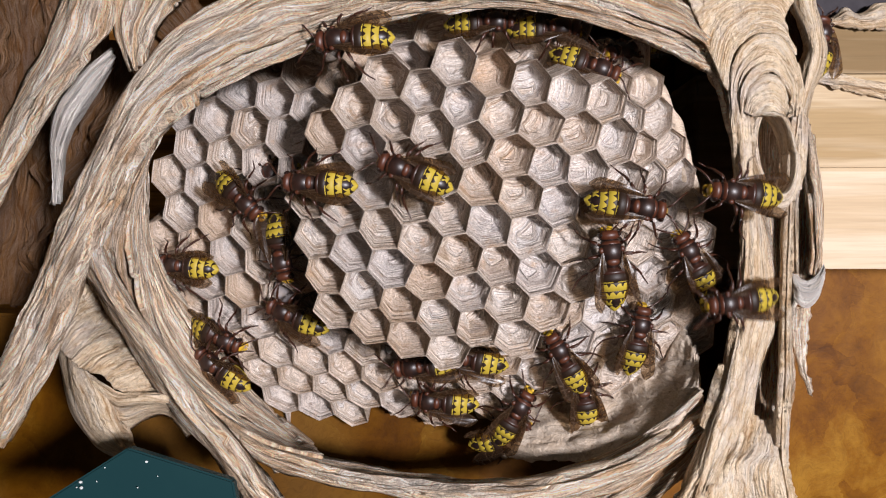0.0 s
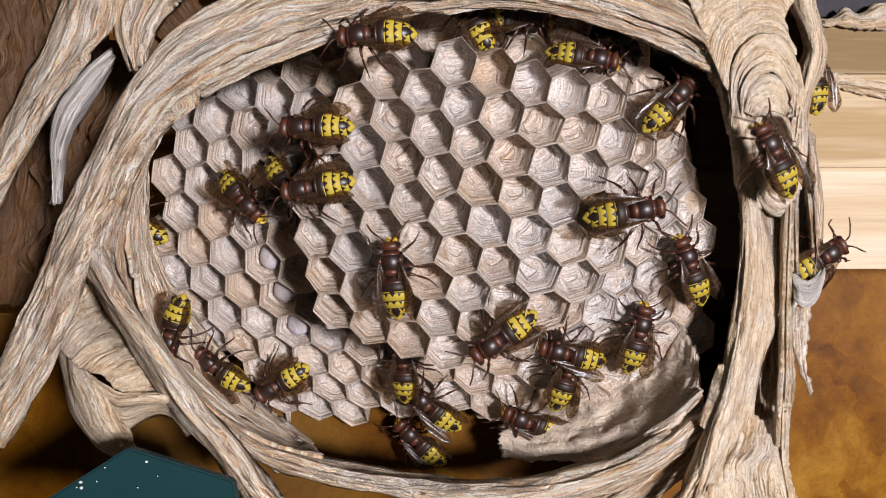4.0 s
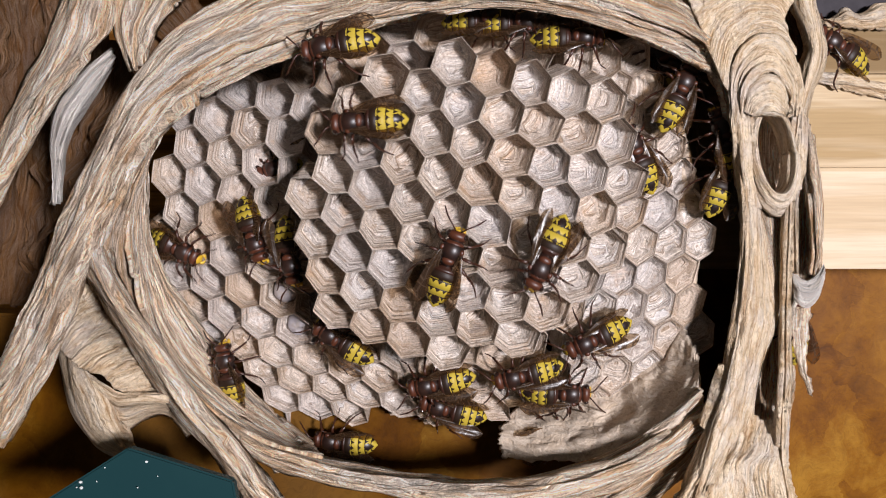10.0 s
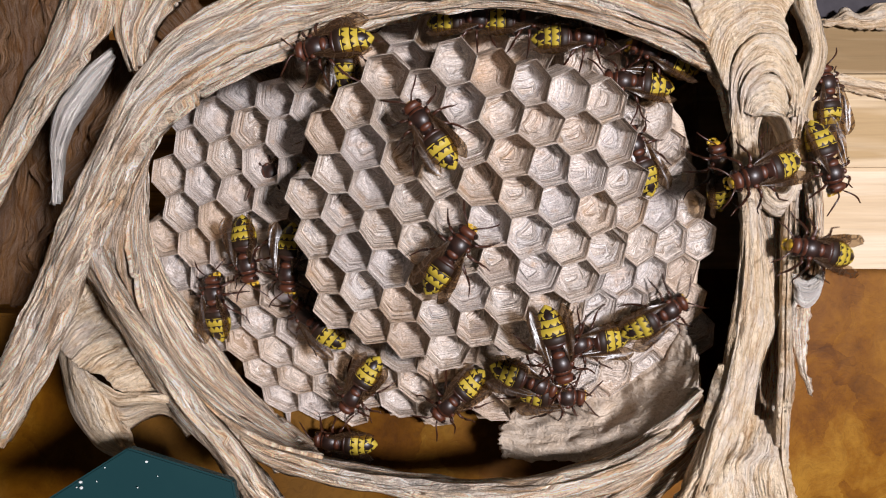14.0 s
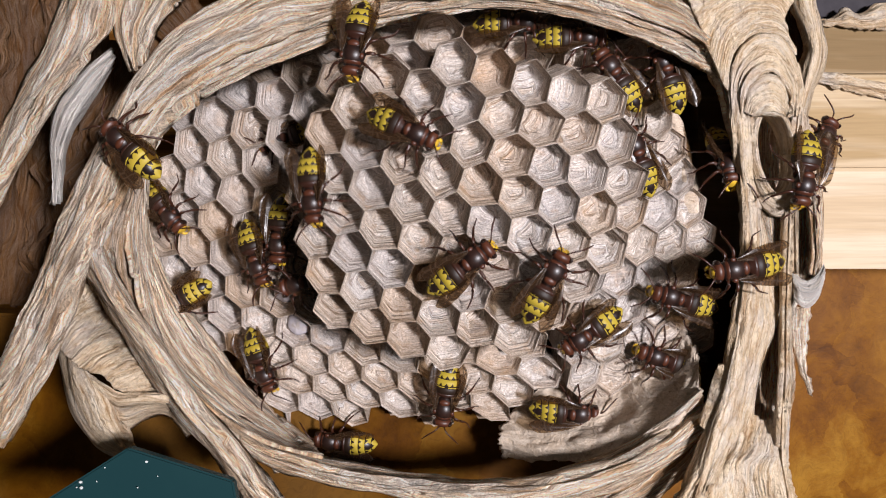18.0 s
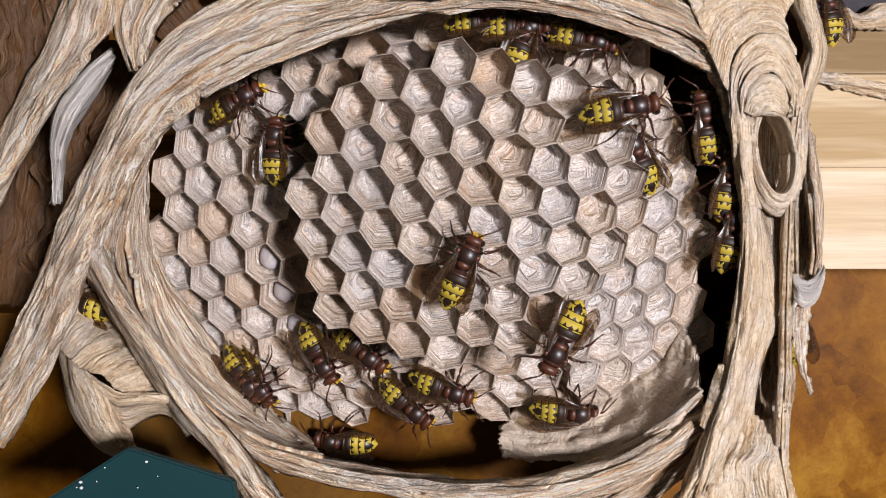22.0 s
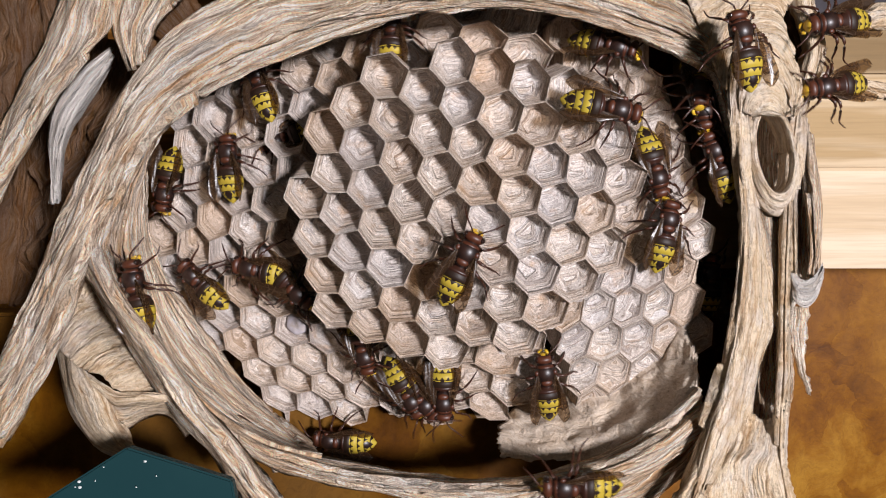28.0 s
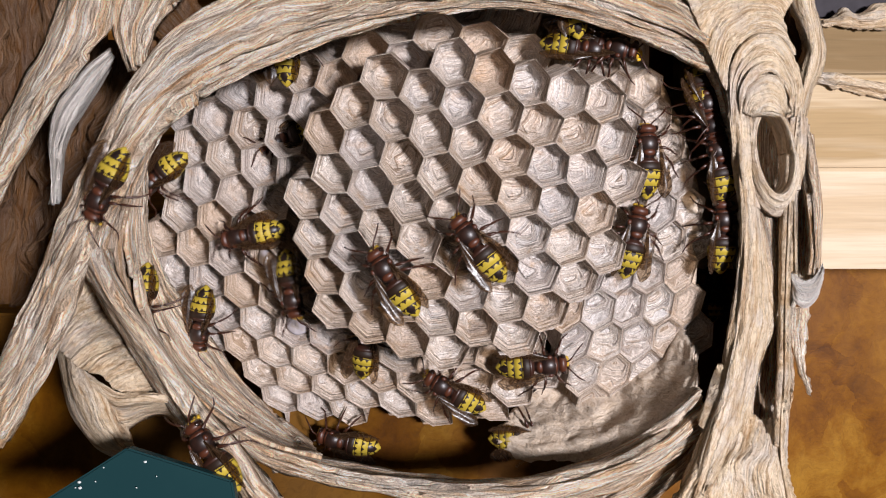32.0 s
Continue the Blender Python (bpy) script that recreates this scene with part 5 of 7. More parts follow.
def seat(x, y, z, heading, pitch=0):
    """The pose of a hornet at a place on the nest. heading: degrees from +x towards +z; pitch: head away from the surface."""
    n = Vector((0.005 * (x - 25), -1, 0.004 * (z - 8)))
    n.x, n.z = max(-0.35, min(0.35, n.x)), max(-0.35, min(0.35, n.z))
    n.normalize()
    a = radians(heading)
    f = Vector((math.cos(a), 0, math.sin(a)))
    f = (f - n * f.dot(n)).normalized()
    side = n.cross(f)
    m = Matrix((f, side, n)).transposed().to_4x4()
    return Matrix.Translation(Vector((x, y, z)) * MM) @ m @ Matrix.Rotation(radians(-pitch), 4, "Y")


def stride(k, side, angle):
    """A leg swung by an angle about its root on the thorax."""
    root = Vector(((5.4, 3.7, 2.3)[k] * 0.82, side * 1.2, 1.7 * 0.92)) * MM
    return Matrix.Translation(root) @ Matrix.Rotation(angle, 4, "Z") @ Matrix.Translation(-root)


def motions():
    trips = []
    # worker on the upper rim
    trips.append([
        (0, seat(-15.7, -12.5, 38.2, 180)), (1, seat(-14.7, -12.5, 38.3, 180)), (2, seat(-14.1, -12.5, 38.5, 180)), (3, seat(-12.8, -12.5, 38.6, 180)),
        (5.5, seat(-9.4, -12.5, 40.1, 180)), (6, seat(-8.3, -12.5, 40.6, 182)), (7, seat(-7.3, -12.5, 41.0, 180)), (8, seat(-6.9, -12.5, 40.7, 182)),
        (9, seat(-9.9, -12.5, 39.5, 198)), (10, seat(-18.3, -12.5, 37.2, 187)), (11, seat(-20.4, -12.5, 36.9, 190)), (13, seat(-20.4, -12.5, 37.1, 188)),
        (14, seat(-19.4, -12.5, 37.2, 188)), (14.5, seat(-19.4, -12.5, 37.2, 188)), (16.5, seat(-17.5, -12.5, 37.8, 182)), (17, seat(-16.7, -12.5, 37.7, 180)),
        (17.5, seat(-16.0, -12.5, 38.1, 221)), (18, seat(-15.2, -12.5, 38.5, 262)), (19, seat(-11.4, -12.5, 40.7, 310)), (20, seat(4.8, 6.1, 46.2, 360)),
        (21, seat(6.6, 6.0, 46.7, 362)), (22, seat(7.7, 5.8, 46.4, 365)), (22.33, seat(4.6, 6.3, 46.7, 423)), (22.67, seat(1.5, 6.8, 46.9, 482)),
        (23, seat(-1.7, 7.2, 47.2, 540)), (24, seat(5.4, 6.2, 47.2, 542)), (25, seat(7.2, 22.0, 55.9, 540)), (32, seat(7.2, 22.0, 56.5, 540)),
    ])
    walk(hornets[0], trips[0])
    # worker resting on the front comb
    trips.append([
        (0, seat(6.7, 10.0, -23.0, 170)), (1, seat(1.2, -10.6, -18.5, 158)), (2, seat(-3.1, -10.7, -12.9, 125)), (3, seat(-8.1, -10.1, -7.4, 122)),
        (3.5, seat(-10.1, -9.8, -6.3, 110)), (5.5, seat(0.6, -12.4, -3.3, 68)), (6, seat(1.4, -12.6, -2.0, 66)), (7, seat(1.4, -12.6, -2.5, 62)),
        (8, seat(1.4, -12.5, -3.1, 66)), (9, seat(1.4, -12.5, -3.6, 67)), (10, seat(0.8, -12.4, -3.6, 70)), (13, seat(0.1, -12.3, -3.6, 70)),
        (14, seat(1.2, -12.5, -2.2, 55)), (14.5, seat(2.2, -12.7, -3.0, 42)), (16.5, seat(3.3, -12.8, -3.0, 35)), (17, seat(3.8, -12.9, -3.0, 33)),
        (18, seat(3.3, -12.8, -3.7, 36)), (19, seat(2.9, -12.7, -4.1, 60)), (20, seat(3.3, -12.8, -4.3, 66)), (31, seat(3.5, -12.9, -3.0, 64)),
        (31.5, seat(4.3, -13.1, -1.5, 80)), (32, seat(7.1, -13.6, -0.1, 128)),
    ])
    walk(hornets[1], trips[1])
    # worker on the lower board
    trips.append([
        (0, seat(12.7, 18.7, -40.8, 20)), (1, seat(12.1, 18.8, -40.8, 10)), (2, seat(8.3, 19.3, -40.9, 60)), (3, seat(-1.2, 26.0, -44.3, 95)),
        (3.5, seat(-1.8, 26.0, -44.3, 120)), (5.5, seat(-20.1, 25.3, -42.6, 168)), (6, seat(-21.8, 26.5, -43.9, 178)), (29, seat(-21.7, 26.3, -43.6, 180)),
        (30, seat(-20.8, 25.6, -43.0, 168)), (31, seat(-21.1, 25.5, -42.7, 170)), (32, seat(-20.8, 26.2, -43.7, 172)),
    ])
    walk(hornets[2], trips[2])
    # worker circling the right of the front comb
    trips.append([
        (0, seat(32.8, -14.8, 7.9, -8)), (3, seat(33.1, -14.8, 7.6, -8)), (5.5, seat(31.7, -14.9, 4.3, 38)), (7, seat(31.7, -14.9, 3.7, 36)),
        (7.5, seat(30.2, -14.9, 8.4, 100)), (8, seat(27.6, -15.0, 7.4, 143)), (9, seat(19.8, -14.8, 8.9, 180)), (9.5, seat(19.3, -14.8, 7.4, 220)),
        (10, seat(19.1, -14.7, -0.4, 245)), (10.5, seat(17.8, -14.1, -7.7, 265)), (11, seat(21.0, -13.5, -13.5, 288)), (12, seat(21.1, -13.2, -15.6, 290)),
        (13, seat(21.1, -13.1, -16.5, 290)), (14, seat(20.6, -12.9, -17.2, 285)), (14.5, seat(20.0, -13.2, -15.6, 310)), (16.5, seat(15.4, -12.5, -18.0, 355)),
        (17, seat(14.8, -12.4, -18.3, 395)), (18, seat(18.5, -14.2, -7.0, 422)), (19, seat(23.2, -14.8, -0.9, 444)), (20, seat(20.9, -14.4, 17.3, 472)),
        (21, seat(21.5, -13.9, 22.5, 435)), (22, seat(32.0, -13.5, 25.2, 370)), (23, seat(38.5, 1.5, 25.9, 390)), (24, seat(43.7, 1.6, 27.0, 358)),
        (25.5, seat(44.2, 1.6, 27.6, 355)), (27.5, seat(41.3, 1.2, 20.5, 290)), (28, seat(41.8, 1.1, 17.3, 285)), (29, seat(38.2, 1.1, 5.8, 268)),
        (30, seat(33.8, 3.8, -10.9, 235)), (30.33, seat(34.9, 3.6, -9.9, 178)), (30.67, seat(36.0, 3.3, -9.0, 122)), (31, seat(37.1, 3.1, -8.0, 65)),
        (32, seat(37.9, 1.5, 1.3, 78)),
    ])
    walk(hornets[3], trips[3])
    # worker at the foot of the front comb
    trips.append([
        (0, seat(30.5, -14.6, -3.8, 96)), (1, seat(30.2, -14.5, -4.3, 95)), (2, seat(26.7, -14.2, -9.3, 110)), (2.5, seat(24.1, -14.0, -10.1, 168)),
        (3, seat(21.5, -13.9, -10.8, 226)), (3.5, seat(14.2, -13.3, -12.5, 210)), (5.5, seat(9.9, 10.6, -25.2, 272)), (6, seat(9.4, 10.7, -25.2, 285)),
        (7, seat(6.2, 13.6, -30.5, 250)), (8, seat(-0.5, 13.9, -29.3, 220)), (11, seat(1.3, 13.1, -28.2, 190)), (12, seat(6.9, 13.5, -30.5, 200)),
        (13, seat(5.6, 13.6, -30.5, 215)), (14, seat(3.8, 14.0, -30.8, 225)), (16.5, seat(4.4, 13.8, -30.6, 230)), (17, seat(3.2, 14.1, -30.9, 238)),
        (18, seat(1.0, 14.4, -30.6, 262)), (20, seat(2.0, 14.2, -30.6, 280)), (21, seat(1.4, 14.0, -30.0, 288)), (22, seat(-0.2, 13.9, -29.3, 342)),
        (23, seat(-1.1, 13.5, -28.3, 352)), (24, seat(0.7, 13.7, -29.3, 315)), (25, seat(-6.1, 15.6, -30.9, 275)), (25.5, seat(-5.4, 15.5, -30.8, 300)),
        (27.5, seat(-3.0, 15.7, -32.1, 260)), (28, seat(-5.4, 15.5, -30.8, 310)), (29, seat(1.3, 12.7, -27.3, 370)), (29.5, seat(3.8, 13.1, -28.9, 302)),
        (30, seat(6.2, 13.6, -30.5, 235)), (31, seat(0.7, 14.4, -30.7, 200)), (32, seat(3.2, 14.0, -30.6, 150)),
    ])
    walk(hornets[4], trips[4])
    # worker moving along the right gap
    trips.append([
        (0, seat(39.5, 6.2, -18.7, 80)), (2, seat(40.1, 5.9, -18.1, 80)), (3, seat(39.5, 6.2, -18.7, 85)), (5.5, seat(40.1, 5.9, -18.1, 20)),
        (6, seat(43.5, 5.7, -17.5, -5)), (7, seat(49.3, 3.3, -8.6, 25)), (8, seat(53.3, 2.0, -1.0, 25)), (9, seat(53.9, 1.3, 7.6, 68)),
        (10, seat(55.0, 1.3, 13.3, 72)), (11, seat(54.5, 1.3, 10.4, 82)), (12, seat(53.3, 1.3, 16.1, 95)), (13, seat(54.4, 0.5, 16.1, 100, 20)),
        (14.5, seat(54.4, 0.5, 14.4, 110, 20)), (16.5, seat(55.5, 0.5, 20.6, 100)), (17, seat(54.7, 0.5, 21.2, 95)), (17.33, seat(55.0, 0.5, 20.0, 153, 10)),
        (17.67, seat(55.3, 0.5, 18.9, 212, 20)), (18, seat(55.5, 0.5, 17.7, 270, 30)), (19, seat(55.5, 0.5, 18.9, 275, 30)), (19.33, seat(56.1, 0.5, 16.8, 333, 20)),
        (19.67, seat(56.6, 0.5, 14.7, 392, 10)), (20, seat(57.0, 0.5, 12.6, 450)), (20.33, seat(56.3, 0.5, 15.1, 400, 7)), (20.67, seat(55.6, 0.5, 17.5, 350, 13)),
        (21, seat(54.8, 0.5, 20.0, 300, 20)), (21.33, seat(55.2, 0.5, 17.4, 347, 13)), (21.67, seat(55.5, 0.5, 15.0, 393, 7)), (22, seat(55.9, 0.5, 12.6, 440)),
        (22.5, seat(54.8, 0.5, 18.2, 378)), (23, seat(53.7, 0.5, 24.0, 315)), (24, seat(55.4, 0.5, 17.7, 300, 20)), (25, seat(57.0, 0.5, 17.1, 320, 20)),
        (25.25, seat(57.9, 0.5, 16.6, 350, 10)), (25.5, seat(58.8, 0.5, 16.0, 380)), (26.5, seat(57.3, 0.5, 17.8, 420)), (27.5, seat(55.9, 0.5, 19.5, 460)),
        (28, seat(54.8, 0.5, 16.0, 470)), (28.5, seat(53.5, 0.5, 12.1, 422)), (29, seat(52.1, 1.2, 7.5, 375)), (29.5, seat(54.1, 0.5, 13.3, 422)),
        (30, seat(56.0, 0.5, 18.4, 470)), (30.33, seat(55.3, 0.5, 18.3, 527, 5)), (30.67, seat(54.7, 0.5, 18.3, 583, 10)), (31, seat(54.2, 0.5, 18.4, 640, 15)),
        (31.33, seat(54.4, 0.5, 17.6, 580, 10)), (31.67, seat(54.5, 0.5, 16.8, 520, 5)), (32, seat(54.8, 0.5, 16.0, 460)),
    ])
    walk(hornets[5], trips[5])
    # worker under the right edge of the comb
    trips.append([
        (0, seat(50.4, 2.2, -3.3, 120)), (3, seat(50.0, 2.5, -5.1, 125)), (5.5, seat(49.3, 1.4, 3.5, 75)), (6, seat(50.1, 1.1, 10.4, 70)),
        (7, seat(48.7, 1.2, 16.1, 98)), (8, seat(42.1, 1.2, 20.1, 95)), (8.5, seat(40.2, 1.3, 17.8, 105)), (9, seat(39.0, 1.8, 17.7, 114)),
        (17, seat(39.2, 1.8, 17.3, 110)), (25.5, seat(39.1, 1.8, 17.7, 114)), (26.3, seat(41.2, 1.0, 9.3, 98)), (27.5, seat(43.7, 1.6, 0.1, 75)),
        (28, seat(44.2, 1.4, 2.4, 78)), (28.33, seat(45.3, 1.3, 3.9, 125)), (28.67, seat(46.4, 1.2, 5.4, 173)), (29, seat(47.5, 1.1, 7.0, 220)),
        (29.5, seat(44.0, 1.1, 11.7, 155)), (30, seat(40.4, 1.1, 16.3, 90)), (31, seat(40.7, 1.1, 16.1, 95)), (32, seat(40.7, 1.1, 17.3, 90)),
    ])
    walk(hornets[6], trips[6])
    # worker crossing the right column
    trips.append([
        (0, seat(55.7, -12.0, 10.1, 175)), (1, seat(55.5, -10.0, 0.1, 115)), (2, seat(56.6, -12.0, 12.6, 98)), (3, seat(58.5, -14.0, 23.6, 74)),
        (4.25, seat(60.6, -14.0, 12.1, 135)), (5.5, seat(62.7, -14.0, 0.6, 196)), (6, seat(56.9, -14.0, 2.2, 176)), (7, seat(56.4, -14.0, 5.1, 168)),
        (8, seat(59.0, 0.5, 12.1, 128)), (9, seat(55.9, 0.5, 20.6, 108)), (10, seat(55.9, 0.5, 20.6, 105)), (11, seat(55.3, 0.5, 19.4, 105)),
        (11.5, seat(61.2, 5.0, 17.9, 142)), (12, seat(59.5, -14.0, 13.7, 180)), (13, seat(56.4, -14.0, 13.4, 178)), (14, seat(58.5, -14.0, 14.2, 198)),
        (14.5, seat(58.5, -14.0, 13.1, 195)), (16.5, seat(57.4, -14.0, 7.9, 262)), (16.75, seat(56.2, -14.0, 8.7, 221)), (17, seat(55.0, -14.0, 9.5, 180)),
        (18, seat(56.1, -12.0, -3.1, 188)), (18.5, seat(60.8, 6.0, -1.5, 144)), (19, seat(57.6, 0.5, 0.1, 100)), (20, seat(57.8, 0.5, 4.6, 95)),
        (21, seat(52.7, 3.1, -7.4, 62)), (22, seat(56.5, 0.5, 2.4, 80)), (22.33, seat(55.0, 0.5, -4.8, 136)), (22.67, seat(53.6, 0.5, -12.3, 192)),
        (23, seat(51.9, 0.5, -20.1, 248)), (24, seat(49.9, 0.5, -28.9, 250)), (25, seat(49.1, 0.5, -34.7, 250)), (25.5, seat(49.0, 0.5, -37.5, 250)),
        (26.17, seat(52.7, 0.5, -18.8, 199)), (26.83, seat(56.6, -0.7, 3.3, 147)), (27.5, seat(56.2, -16.0, 26.9, 96)), (28, seat(53.9, -16.0, 35.1, 100)),
        (28.5, seat(57.2, -16.0, 23.8, 148)), (29, seat(60.5, -16.0, 12.5, 195)), (29.5, seat(63.3, 9.0, 6.3, 142)), (30, seat(55.4, 0.5, 0.1, 90)),
        (31, seat(54.0, 1.7, 1.3, 90)), (32, seat(55.7, 1.7, 2.4, 90)),
    ])
    walk(hornets[7], trips[7])
    # second worker at the right column
    trips.append([
        (0, seat(56.4, -8.0, -9.6, 186)), (1, seat(54.0, 0.5, 21.2, 125)), (2, seat(49.1, 1.5, 24.4, 85)), (3, seat(46.5, 1.6, 27.1, 64)),
        (5.5, seat(43.7, 1.8, 29.9, 30)), (6, seat(44.5, 1.9, 31.1, 60)), (7, seat(47.6, 10.0, 32.8, 0)), (8, seat(46.2, 0.5, 29.2, -35)),
        (9, seat(42.0, 1.7, 28.8, -15)), (9.5, seat(47.0, 11.9, 31.1, 25)), (10, seat(46.2, 0.5, 29.7, 65)), (11, seat(48.6, 0.5, 31.4, 110)),
        (12, seat(48.2, 1.6, 25.9, 160)), (13, seat(42.0, 1.9, 31.1, 130)), (14, seat(39.2, 2.1, 32.9, 175)), (14.5, seat(39.1, 1.8, 30.2, 174)),
        (16.5, seat(36.6, 2.2, 33.5, 135)), (17, seat(36.4, 2.3, 34.4, 134)), (18, seat(35.2, 2.2, 33.5, 124)), (19, seat(36.3, 2.2, 33.5, 172)),
        (20, seat(39.0, 12.0, 43.9, 200, 20)), (21, seat(39.0, 12.0, 43.9, 200, 20)), (22, seat(39.6, 12.0, 44.1, 210, 20)), (23, seat(51.9, 0.5, 35.5, 200)),
        (24, seat(49.7, 0.5, 33.1, 200)), (25.5, seat(48.5, 0.5, 36.0, 200)), (27.5, seat(49.6, 0.5, 36.5, 200, 20)), (28, seat(50.2, 0.5, 33.1, 265, 20)),
        (29, seat(49.0, 0.5, 34.3, 300)), (30, seat(49.7, 0.5, 35.5, 285)), (31, seat(50.6, 0.5, 33.1, 285)), (32, seat(51.4, 0.5, 32.0, 280)),
    ])
    walk(hornets[8], trips[8])
    # worker among the left cells
    trips.append([
        (0, seat(-43.5, 14.3, 11.8, -40)), (3, seat(-43.3, 14.2, 11.8, -38)), (5.5, seat(-42.5, 13.9, 9.3, -78)), (6, seat(-43.8, 14.5, 5.7, -90)),
        (7, seat(-42.3, 14.1, 3.6, -80)), (8, seat(-41.6, 14.0, 2.6, -75)), (9, seat(-41.6, 13.9, 3.2, -75)), (10, seat(-40.3, 13.4, 4.4, -70)),
        (11, seat(-40.0, 13.6, 1.3, -80)), (12, seat(-39.7, 13.7, 0.1, -90)), (13, seat(-40.4, 13.8, 1.1, -88)), (14, seat(-41.7, 14.3, 0.1, -80)),
        (14.5, seat(-41.7, 14.2, 0.7, -104)), (16.5, seat(-41.6, 14.0, 2.6, -145)), (16.75, seat(-41.6, 13.9, 4.1, -102)), (17, seat(-41.6, 13.8, 5.6, -60)),
        (18, seat(-39.8, 13.8, -0.5, -70)), (19, seat(-39.5, 13.6, 0.1, -66)), (20, seat(-37.8, 13.1, 0.1, -45)), (21, seat(-34.6, 12.5, -1.7, -70)),
        (22, seat(-26.6, 16.0, -22.2, -60)), (23, seat(-27.9, 15.1, -19.0, -72)), (24, seat(-26.7, 17.1, -24.9, -125)), (25, seat(-28.7, 17.7, -24.9, -134)),
        (25.5, seat(-30.8, 18.8, -26.3, -145)), (26.5, seat(-32.7, 16.0, -16.2, -92)), (27.5, seat(-34.7, 13.2, -6.0, -40)), (27.67, seat(-35.6, 13.4, -5.6, -90)),
        (27.83, seat(-36.4, 13.6, -5.2, -140)), (28, seat(-37.3, 13.7, -4.8, -190)), (28.5, seat(-39.9, 14.3, -3.6, -132)), (29, seat(-42.5, 14.9, -2.3, -75)),
        (30, seat(-32.3, 13.1, -8.4, -55)), (31, seat(-22.8, 15.6, -23.4, -50)), (32, seat(-31.6, 12.6, -7.2, -80)),
    ])
    walk(hornets[9], trips[9])
    # worker beside the left edge of the front comb
    trips.append([
        (0, seat(-22.9, -6.2, 12.4, 176)), (1, seat(-22.1, -6.5, 11.6, 174)), (2, seat(-22.1, -6.5, 11.6, 174)), (3, seat(-21.1, -6.9, 9.7, 155)),
        (4.25, seat(-24.2, -5.6, 12.9, 202)), (5.5, seat(-27.3, -4.3, 16.2, 248)), (6, seat(-27.3, -4.4, 15.6, 246)), (7, seat(-30.0, 10.4, 9.8, 246)),
        (8, seat(-30.7, 11.2, 0.1, 250)), (9, seat(-32.0, 11.5, 0.1, 282)), (14, seat(-31.8, 11.7, -1.7, 265)), (17, seat(-30.5, 11.4, -1.7, 260)),
        (18, seat(-27.1, 11.3, -6.5, 195)), (18.5, seat(-25.9, 12.3, -11.2, 240)), (19, seat(-24.7, 13.2, -15.8, 285)), (20, seat(-21.0, 12.9, -17.6, 310)),
        (21, seat(-19.9, 13.7, -20.5, 338)), (22, seat(-17.6, 13.4, -20.9, 324)), (23, seat(-16.4, 13.1, -20.9, 294)), (24, seat(-11.5, 13.6, -24.4, 265)),
        (25, seat(-12.2, 12.9, -22.5, 272)), (25.5, seat(-14.6, 14.2, -24.5, 262)), (27.5, seat(-16.2, 13.5, -21.9, 265)), (28, seat(-16.6, 12.6, -19.4, 282)),
        (28.33, seat(-14.1, 13.3, -22.3, 231)), (28.67, seat(-11.6, 14.1, -25.3, 181)), (29, seat(-9.1, 14.9, -28.3, 130)), (30, seat(-11.0, 14.6, -27.0, 130)),
        (31, seat(-12.3, -7.9, -16.1, 150)), (32, seat(-15.8, 12.9, -20.6, 80)),
    ])
    walk(hornets[10], trips[10])
